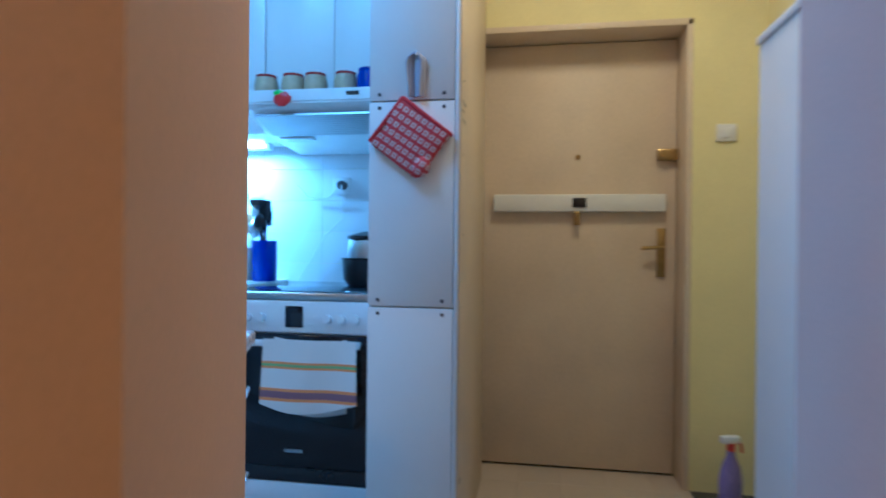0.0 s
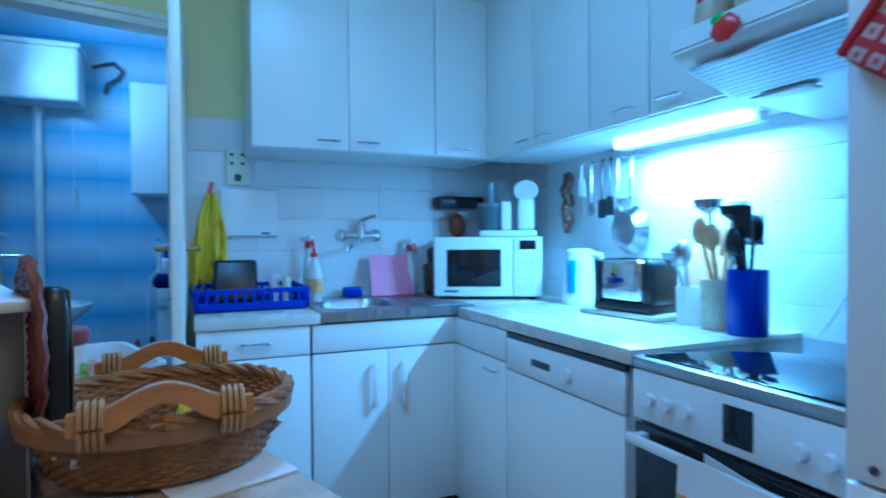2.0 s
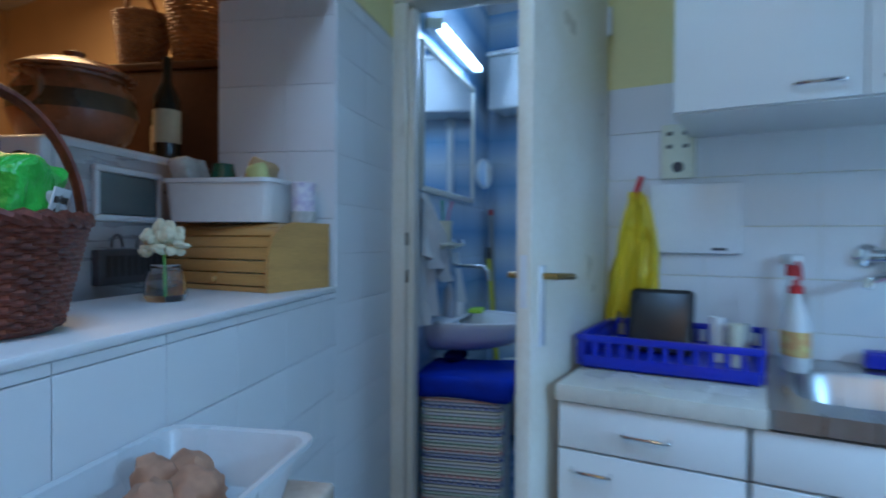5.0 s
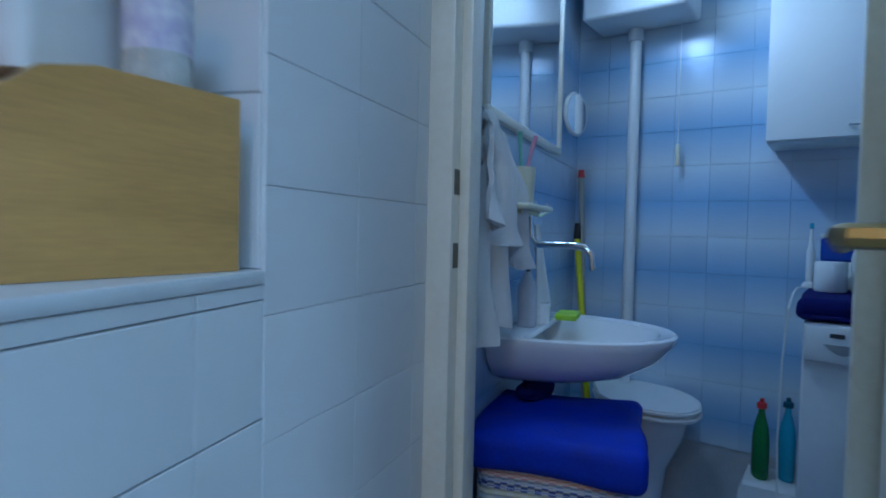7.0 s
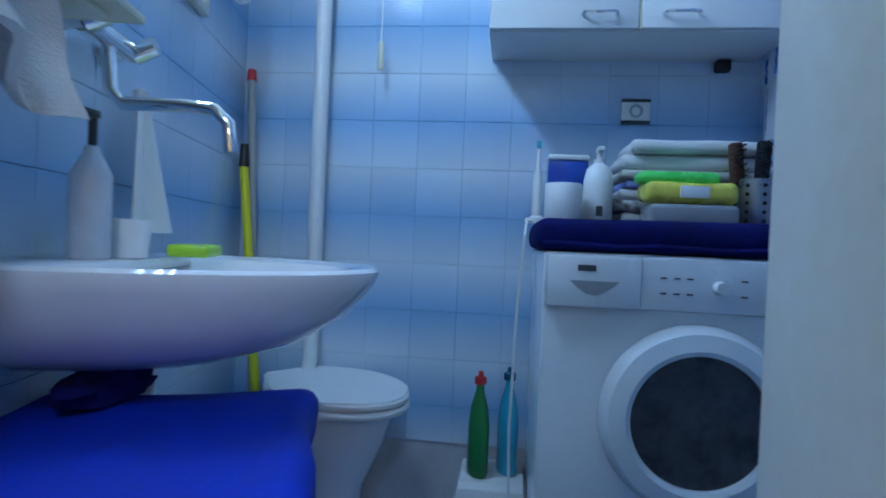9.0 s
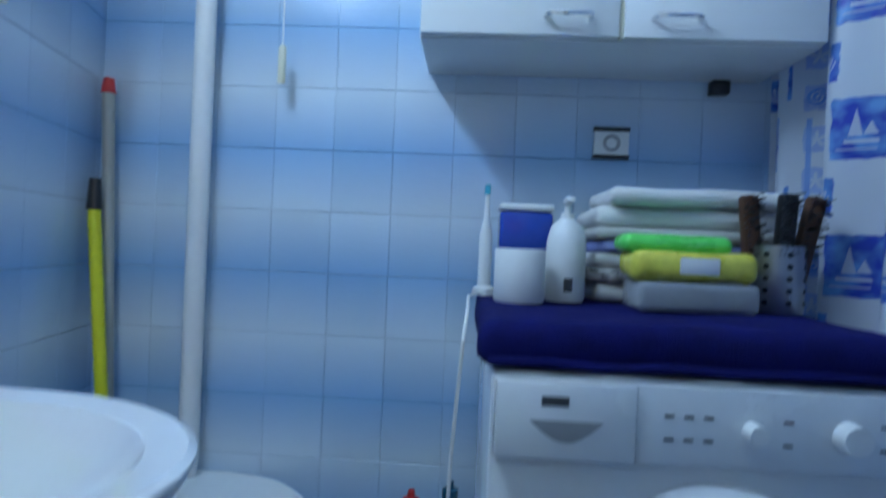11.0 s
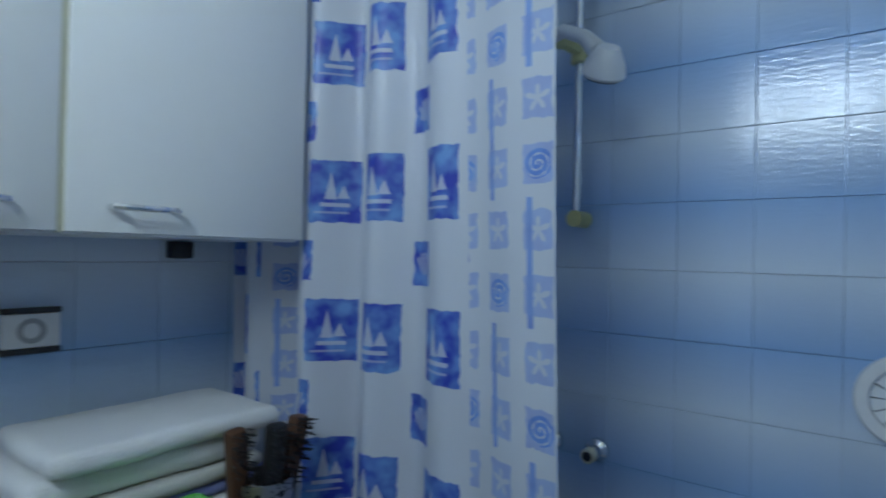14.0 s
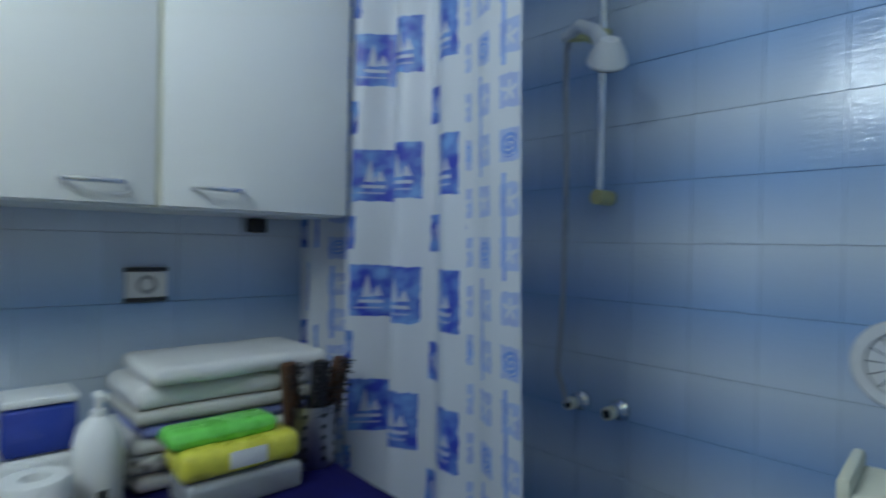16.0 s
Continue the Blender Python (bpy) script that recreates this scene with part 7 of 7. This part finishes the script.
wb2 = nmath("MULTIPLY", nmath("SUBTRACT", wob.outputs[0], 0.5), 0.012)
au, av = nmath("ADD", nmath("ABSOLUTE", fu), wb2), nmath("ADD", nmath("ABSOLUTE", fv), wb2)
zone = nmath("LESS_THAN", nmath("FRACT", nmath("DIVIDE", nmath("ADD", U_, 0.275), 0.60)), 0.705)     # boats; elsewhere loose shells
sea = nmath("SUBTRACT", 1.0, zone)


def inside(a_, wa, b_, wb_):
    return nmath("MULTIPLY", nmath("LESS_THAN", a_, wa), nmath("LESS_THAN", b_, wb_))


def both_of(a_, b_):
    return nmath("MULTIPLY", a_, b_)


big = both_of(inside(au, 0.046, av, 0.056), both_of(even, zone))
small = both_of(inside(au, 0.025, av, 0.036), both_of(odd, zone))


def sail(cx_, base, top, half):
    h_ = nmath("DIVIDE", nmath("SUBTRACT", top, fv), top - base)
    return both_of(nmath("LESS_THAN", nmath("ABSOLUTE", nmath("SUBTRACT", fu, cx_)), nmath("MULTIPLY", h_, half)), nmath("GREATER_THAN", fv, base))


sails = nmath("MAXIMUM", sail(-0.008, -0.014, 0.036, 0.011), sail(0.014, -0.012, 0.012, 0.011))
hull = inside(nmath("ABSOLUTE", nmath("ADD", fv, 0.024)), 0.0035, au, 0.026)
foam = inside(nmath("ABSOLUTE", nmath("ADD", fv, 0.038)), 0.002, nmath("ABSOLUTE", nmath("ADD", fu, 0.006)), 0.03)
ray = nmath("GREATER_THAN", nmath("SINE", nmath("MULTIPLY", nmath("ARCTAN2", fu, nmath("ADD", fv, 0.03)), 26.0)), -0.1)
shell = both_of(nmath("LESS_THAN", nmath("ADD", nmath("MULTIPLY", au, au), nmath("MULTIPLY", fv, fv)), 0.00034), ray)
light = nmath("MINIMUM", nmath("ADD", both_of(nmath("MAXIMUM", nmath("MAXIMUM", sails, hull), nmath("MULTIPLY", foam, 0.6)), even), both_of(shell, odd)), 1.0)
boats = both_of(nmath("MAXIMUM", big, small), nmath("SUBTRACT", 1.0, nmath("MULTIPLY", light, 0.8)))
# loose shells: spirals, starfish patches and bars in turn down the cloth
PS = 0.078
gu = nmath("MULTIPLY", nmath("SUBTRACT", nmath("FRACT", nmath("DIVIDE", U_, PS)), 0.5), PS)
col = nmath("FLOOR", nmath("DIVIDE", U_, PS))
turn = nmath("FRACT", nmath("MULTIPLY", nmath("ADD", nmath("FLOOR", nmath("DIVIDE", V_, 0.085)), nmath("MULTIPLY", col, 2.0)), 0.25))
gv = nmath("MULTIPLY", nmath("SUBTRACT", nmath("FRACT", nmath("DIVIDE", V_, 0.085)), 0.5), 0.085)
rad = nmath("SQRT", nmath("ADD", nmath("MULTIPLY", gu, gu), nmath("MULTIPLY", nmath("MULTIPLY", gv, gv), 1.4)))
ang = nmath("ARCTAN2", gv, gu)
coil = nmath("GREATER_THAN", nmath("SINE", nmath("ADD", nmath("MULTIPLY", rad, 640.0), ang)), -0.55)
spiral = both_of(both_of(nmath("LESS_THAN", nmath("ADD", rad, wb2), 0.023), coil), nmath("LESS_THAN", turn, 0.2))
star = nmath("GREATER_THAN", rad, nmath("ADD", 0.013, nmath("MULTIPLY", nmath("SINE", nmath("MULTIPLY", ang, 5.0)), 0.008)))
patch = both_of(inside(nmath("ADD", nmath("ABSOLUTE", gu), wb2), 0.024, nmath("ADD", nmath("ABSOLUTE", gv), wb2), 0.026), nmath("COMPARE", turn, 0.25))
patch = both_of(nmath("MULTIPLY", patch, 0.5), nmath("ADD", nmath("MULTIPLY", star, 0.8), 0.2))
bar = both_of(nmath("LESS_THAN", nmath("ABSOLUTE", nmath("ADD", gu, 0.014)), 0.005), nmath("GREATER_THAN", turn, 0.45))
loose = nmath("MAXIMUM", nmath("MAXIMUM", nmath("MULTIPLY", spiral, 0.9), patch), nmath("MULTIPLY", bar, 0.75))
mask = nmath("MAXIMUM", boats, both_of(loose, sea))
blot = nt.nodes.new("ShaderNodeTexNoise")
blot.inputs["Scale"].default_value = 26
nt.links.new(uvn.outputs[0], blot.inputs["Vector"])
rpb = nt.nodes.new("ShaderNodeValToRGB")
rpb.color_ramp.elements[0].position, rpb.color_ramp.elements[1].position = 0.36, 0.66
rpb.color_ramp.elements[0].color, rpb.color_ramp.elements[1].color = (0.03, 0.07, 0.50, 1), (0.16, 0.40, 0.76, 1)
nt.links.new(blot.outputs[0], rpb.inputs[0])
mxp = nt.nodes.new("ShaderNodeMix")
mxp.data_type = "RGBA"
mxp.inputs[6].default_value = (0.74, 0.76, 0.80, 1)
ink = nt.nodes.new("ShaderNodeMix")
ink.data_type = "RGBA"
ink.inputs[7].default_value = (0.10, 0.36, 0.86, 1)
nt.links.new(rpb.outputs[0], ink.inputs[6])
nt.links.new(nmath("MULTIPLY", sea, 0.6), ink.inputs[0])
nt.links.new(ink.outputs[2], mxp.inputs[7])
nt.links.new(mask, mxp.inputs[0])
for l in list(bsd.inputs["Base Color"].links):
    nt.links.remove(l)
nt.links.new(mxp.outputs[2], bsd.inputs["Base Color"])
thin = nt.nodes.new("ShaderNodeBsdfTranslucent")
nt.links.new(mxp.outputs[2], thin.inputs["Color"])
both = nt.nodes.new("ShaderNodeMixShader")
both.inputs[0].default_value = 0.4
nt.links.new(bsd.outputs[0], both.inputs[1])
nt.links.new(thin.outputs[0], both.inputs[2])
nt.links.new(both.outputs[0], nt.nodes["Material Output"].inputs[0])

ct = thing("shower_curtain", "white shower curtain printed with blue sailing boats and shells", "shower curtain", pose(0, 0, 0))
NU_, NV_ = 150, 24
xs, acc, lastp = [], 0.0, None
for i in range(NU_ + 1):
    s = i / NU_
    x = -4.49 + 0.748 * s
    y = 1.85 + 0.05 * math.sin(s * math.pi) - 0.02 * s + (0.020 + 0.012 * math.sin(s * 5)) * math.sin(s * 2 * math.pi * 5.3 + 0.6) + 0.007 * math.sin(s * 31)
    if lastp:
        acc += math.hypot(x - lastp[0], y - lastp[1])
    lastp = (x, y)
    xs.append((x, y, acc))
verts, faces, uvs = [], [], []
for i in range(NU_ + 1):
    for j in range(NV_ + 1):
        z = 0.30 + 2.10 * j / NV_
        x, y, a_ = xs[i]
        yc = 1.85 + 0.05 * math.sin(i / NU_ * math.pi) - 0.02 * i / NU_
        verts.append((x + 0.01 * math.sin(z * 2.2 + i * 0.05) + 0.02 * (1.4 - z) * (i / NU_), yc + (y - yc) * (1.15 - 0.25 * z / 2.4), z))
        uvs.append((a_, z - 0.005))
for i in range(NU_):
    for j in range(NV_):
        a_ = i * (NV_ + 1) + j
        faces.append((a_, a_ + NV_ + 1, a_ + NV_ + 2, a_ + 1))
me = bpy.data.meshes.new("cloth")
me.from_pydata(verts, [], faces)
lay = me.uv_layers.new(name="cloth")
for lp_ in me.loops:
    lay.data[lp_.index].uv = uvs[lp_.vertex_index]
me.polygons.foreach_set("use_smooth", [True] * len(me.polygons))
me.materials.append(PRINT)
cl = new("cloth", me)
cl.parent = ct
for i in range(8):
    b = B()
    s = (i + 0.5) / 8
    tube(b, arc((-4.49 + 0.748 * s, 1.87, 2.415), 0.02, 0, 340, 14, "yz"), 0.003, 6, False)
    part("ring", b, WHITE_PL, ct)
sb = thing("shower_rail", "chrome shower rail with a white hand shower", "shower", pose(-3.985, YBN - 0.006, 0))
b = B()
cyl(b, (0, -0.045, 1.56), (0, -0.045, 2.22), 0.010)
part("rail", b, CHROME, sb)
YCAP = mat("aged_cream_plastic", (0.68, 0.62, 0.28), 0.4, vary=0.2)
for z in (1.545, 2.235):
    b = B()
    cyl(b, (0, 0, z), (0, -0.06, z), 0.019)
    part("bracket", b, YCAP, sb, "yellowed plastic bracket")
b = B()
cyl(b, (0.0, -0.045, 1.90), (0.0, -0.045, 1.955), 0.019)
tube(b, [(0, -0.05, 1.93), (-0.01, -0.10, 1.935), (-0.035, -0.14, 1.93)], 0.017)
part("holder", b, YCAP, sb)
b = B()
tube(b, [(-0.05, -0.13, 1.93), (0.02, -0.17, 1.93), (0.085, -0.21, 1.89), (0.125, -0.235, 1.845)], [0.013, 0.014, 0.015, 0.02], 12)
hs_ = part("hand_shower", b, WHITE_PL, sb)
b = B()
m_ = Matrix.Translation((0.140, -0.245, 1.81)) @ Euler((radians(28), radians(28), 0)).to_matrix().to_4x4()
lathe(b, [(0.02, 0.04), (0.036, 0.012), (0.042, -0.008), (0.038, -0.014)], m=m_, seg=24)
part("head", b, WHITE_PL, hs_)
b = B()
cyl(b, m_ @ Vector((0, 0, -0.0145)), m_ @ Vector((0, 0, -0.018)), 0.033, seg=24)
part("spray_plate", b, DARK_GREY, hs_)
b = B()
hp_ = [(-0.04, -0.13, 1.93), (-0.055, -0.12, 1.90), (-0.068, -0.10, 1.82), (-0.072, -0.085, 1.6), (-0.078, -0.08, 1.3), (-0.09, -0.08, 1.1), (-0.065, -0.07, 1.02)]
dense = []
for p_, q_ in zip(hp_, hp_[1:]):
    n_ = max(2, int((Vector(q_) - Vector(p_)).length / 0.005))
    dense += [Vector(p_).lerp(Vector(q_), i / n_) for i in range(n_)]
tube(b, dense, [0.0075 if i % 2 else 0.0058 for i in range(len(dense))], 8)
part("hose", b, STEEL, sb, "ribbed steel shower hose")
for x in (-4.055, -3.942):
    t = thing("shower_valve", "chrome valve stub on the shower tiles", "valve", pose(x, YBN - 0.006, 1.02), "valves on the shower wall")
    b = B()
    lathe(b, [(0.027, 0), (0.025, 0.01), (0.015, 0.018), (0.014, 0.04)], m=pose(0, 0, 0, 90, 0, 0), seg=22)
    part("flange", b, CHROME, t)
    b = B()
    lathe(b, [(0.016, 0.04), (0.016, 0.062), (0.012, 0.064)], m=pose(0, 0, 0, 90, 0, 0), seg=18)
    part("stub", b, CREAM_PL, t)
    b = B()
    lathe(b, [(0.011, 0.0645), (0.010, 0.066)], m=pose(0, 0, 0, 90, 0, 0), seg=14)
    part("bore", b, BLACK_PL, t)
vt = thing("air_vent", "round white plastic air vent on the shower wall", "vent", pose(-3.388, YBN - 0.006, 1.222))
b = B()
lathe(b, [(0.082, 0), (0.082, 0.008), (0.078, 0.013), (0.060, 0.012), (0.058, 0.0)], m=pose(0, 0, 0, 90, 0, 0), seg=48, caps=False)
part("rim", b, WHITE_PL, vt)
b = B()
lathe(b, [(0.057, 0.001), (0.057, 0.003)], m=pose(0, 0, 0, 90, 0, 0), seg=40)
part("backing", b, DARK_GREY, vt)
for i in range(14):
    b = B()
    a0, a1 = 2 * math.pi * i / 14, 2 * math.pi * (i + 0.88) / 14
    q = [(0.012 * math.cos(a0), 0.012 * math.sin(a0)), (0.057 * math.cos(a0), 0.057 * math.sin(a0)), (0.057 * math.cos((a0 + a1) / 2), 0.057 * math.sin((a0 + a1) / 2)), (0.057 * math.cos(a1), 0.057 * math.sin(a1)), (0.012 * math.cos(a1), 0.012 * math.sin(a1))]
    lo = [b.verts.new((x, -0.0035, z)) for x, z in q]
    hi = [b.verts.new((x, -0.0065, z)) for x, z in q]
    b.faces.new(lo)
    b.faces.new(hi[::-1])
    for k in range(5):
        b.faces.new((lo[k], lo[(k + 1) % 5], hi[(k + 1) % 5], hi[k]))
    part("vane", b, WHITE_PL, vt)
b = B()
cyl(b, (0, -0.003, 0), (0, -0.010, 0), 0.013)
part("hub", b, WHITE_PL, vt)
t = thing("soap_shelf", "cream plastic soap shelf on the side wall of the shower", "shelf", BEAST @ pose(0.345, 0.0115, 1.226))
b = B()
box(b, -0.045, 0.045, 0.0, 0.075, 0.0, 0.014, 0.006, 3)
box(b, -0.047, 0.047, 0.068, 0.078, 0.004, 0.026, 0.004)
box(b, -0.04, 0.04, 0.0, 0.008, -0.045, 0.0, 0.003)
part("tray", b, CREAM_PL, t)

# ---- tiles, each a piece of its wall or floor ----
TILE_MESH = {}


def tile_mesh(w, h, material):
    key = (round(w, 3), round(h, 3), material.name)
    if key not in TILE_MESH:
        c, d = 0.0010, 0.005
        v = [(0, 0, 0), (w, 0, 0), (w, 0, h), (0, 0, h)]
        v += [(0, d - c, 0), (w, d - c, 0), (w, d - c, h), (0, d - c, h)]
        v += [(c, d, c), (w - c, d, c), (w - c, d, h - c), (c, d, h - c)]
        f = [(8, 9, 10, 11)[::-1]]
        for a in (0, 4):
            for i in range(4):
                j = (i + 1) % 4
                f.append((a + j, a + i, a + 4 + i, a + 4 + j)[::-1])
        me = bpy.data.meshes.new("tile")
        me.from_pydata(v, [], f)
        me.materials.append(material)
        TILE_MESH[key] = me
    return TILE_MESH[key]


def tile_field(parent, m, u0, u1, v0, v1, tw, th, material, up=0.0, vp=0.0, gap=0.0008, vgap=0.0013, flip=False, holes=()):
    """Tiles over u0..u1, v0..v1 of the plane m (x along, z up, y out), with a joint at up, vp; the parent stands at its own pose."""
    base = parent.matrix_basis.inverted() @ m
    i0, j0 = math.floor((u0 - up) / tw), math.floor((v0 - vp) / th)
    for i in range(i0, math.ceil((u1 - up) / tw)):
        for j in range(j0, math.ceil((v1 - vp) / th)):
            a0, a1 = max(u0, up + i * tw) + gap / 2, min(u1, up + (i + 1) * tw) - gap / 2
            b0, b1 = max(v0, vp + j * th) + vgap / 2, min(v1, vp + (j + 1) * th) - vgap / 2
            if a1 - a0 < 0.012 or b1 - b0 < 0.012 or any(h[0] < (a0 + a1) / 2 < h[1] and h[2] < (b0 + b1) / 2 < h[3] for h in holes):
                continue
            ob = new("tile", tile_mesh(a1 - a0, b1 - b0, material))
            ob.parent = parent
            t = Matrix.Translation((a0, 0, b0))
            if flip and j % 2:
                t = Matrix.Translation((a1, 0, b1)) @ Matrix.Rotation(math.pi, 4, "Y")
            ob.matrix_basis = base @ t


T = 0.146
# plane poses: x along the wall seen from the room, y out of the wall
tile_field(wall_bw, pose(XBW, 0, 0, 0, 0, -90), -YBN, -0.29, 0.30, 2.68, 0.142, T, TILE_B, up=-0.862, vp=1.287 - 8 * T, flip=True, gap=0.0004, vgap=0.0008)
tile_field(wall_bn, pose(XBW, YBN, 0, 0, 0, 180), XBW - XB, 0.0, 0.45, 2.60, T, T, TILE_B, up=-1.02, vp=1.287 - 8 * T, flip=True, gap=0.0004, vgap=0.0008)
tile_field(wall_be, BEAST @ pose(0, 0.006, 0), 0.006, LBE - 0.008, 0.45, 2.60, T, T, TILE_B, up=LBE, vp=1.287 - 8 * T, flip=True, gap=0.0004, vgap=0.0008)
tile_field(wall_bs, BSOUTH, 0.0, 1.63, 0.0, 2.68, T, T, TILE_B, up=0.03, vp=1.287 - 8 * T, flip=True, gap=0.0004, vgap=0.0008)
tile_field(wall_west, pose(XW, 0, 0, 0, 0, -90), -YN, -1.40, 0.90, 1.735, 0.30, 0.152, TILE_W, up=-1.40, vp=1.432 - 4 * 0.152)
tile_field(wall_north, pose(0, YN, 0, 0, 0, 180), 0.72, -XW, 0.86, 1.735, 0.30, 0.152, TILE_W, up=0.0, vp=1.432 - 4 * 0.152)
tile_field(wall_ledge, LEDGE, 0.0, 1.30, 0.0, 1.085, 0.211, 0.13, TILE_W, up=0.743, vp=1.068 - 8 * 0.13, gap=0.0016, vgap=0.0018)
tile_field(wall_side, PIER2, -0.472, 0.0, 0.0, 1.95, 0.205, 0.142, TILE_W, up=0.0, vp=1.05 - 7 * 0.142, gap=0.0004, vgap=0.0006)
tile_field(wall_ledge, LEDGE @ pose(0, 0, 0, 0, 0, -90), 0.0, 0.36, 1.101, 1.922, 0.205, 0.19, TILE_W, up=0.15, vp=1.101)
# floors: the field's up axis lies along y
tile_field(floor, pose(0, 0, -0.006, 90, 0, 0) @ pose(0, 0, 0, 0, 0, 0), -0.75, 0.8, -3.24, -1.3, 0.2, 0.2, TILE_F, up=-0.45, vp=-3.24)
tile_field(floor_bath, pose(0, 0, -0.006, 90, 0, 0), XBW, -2.99, -YBN, -0.35, 0.2, 0.2, TILE_BF, up=XB, vp=-0.35)
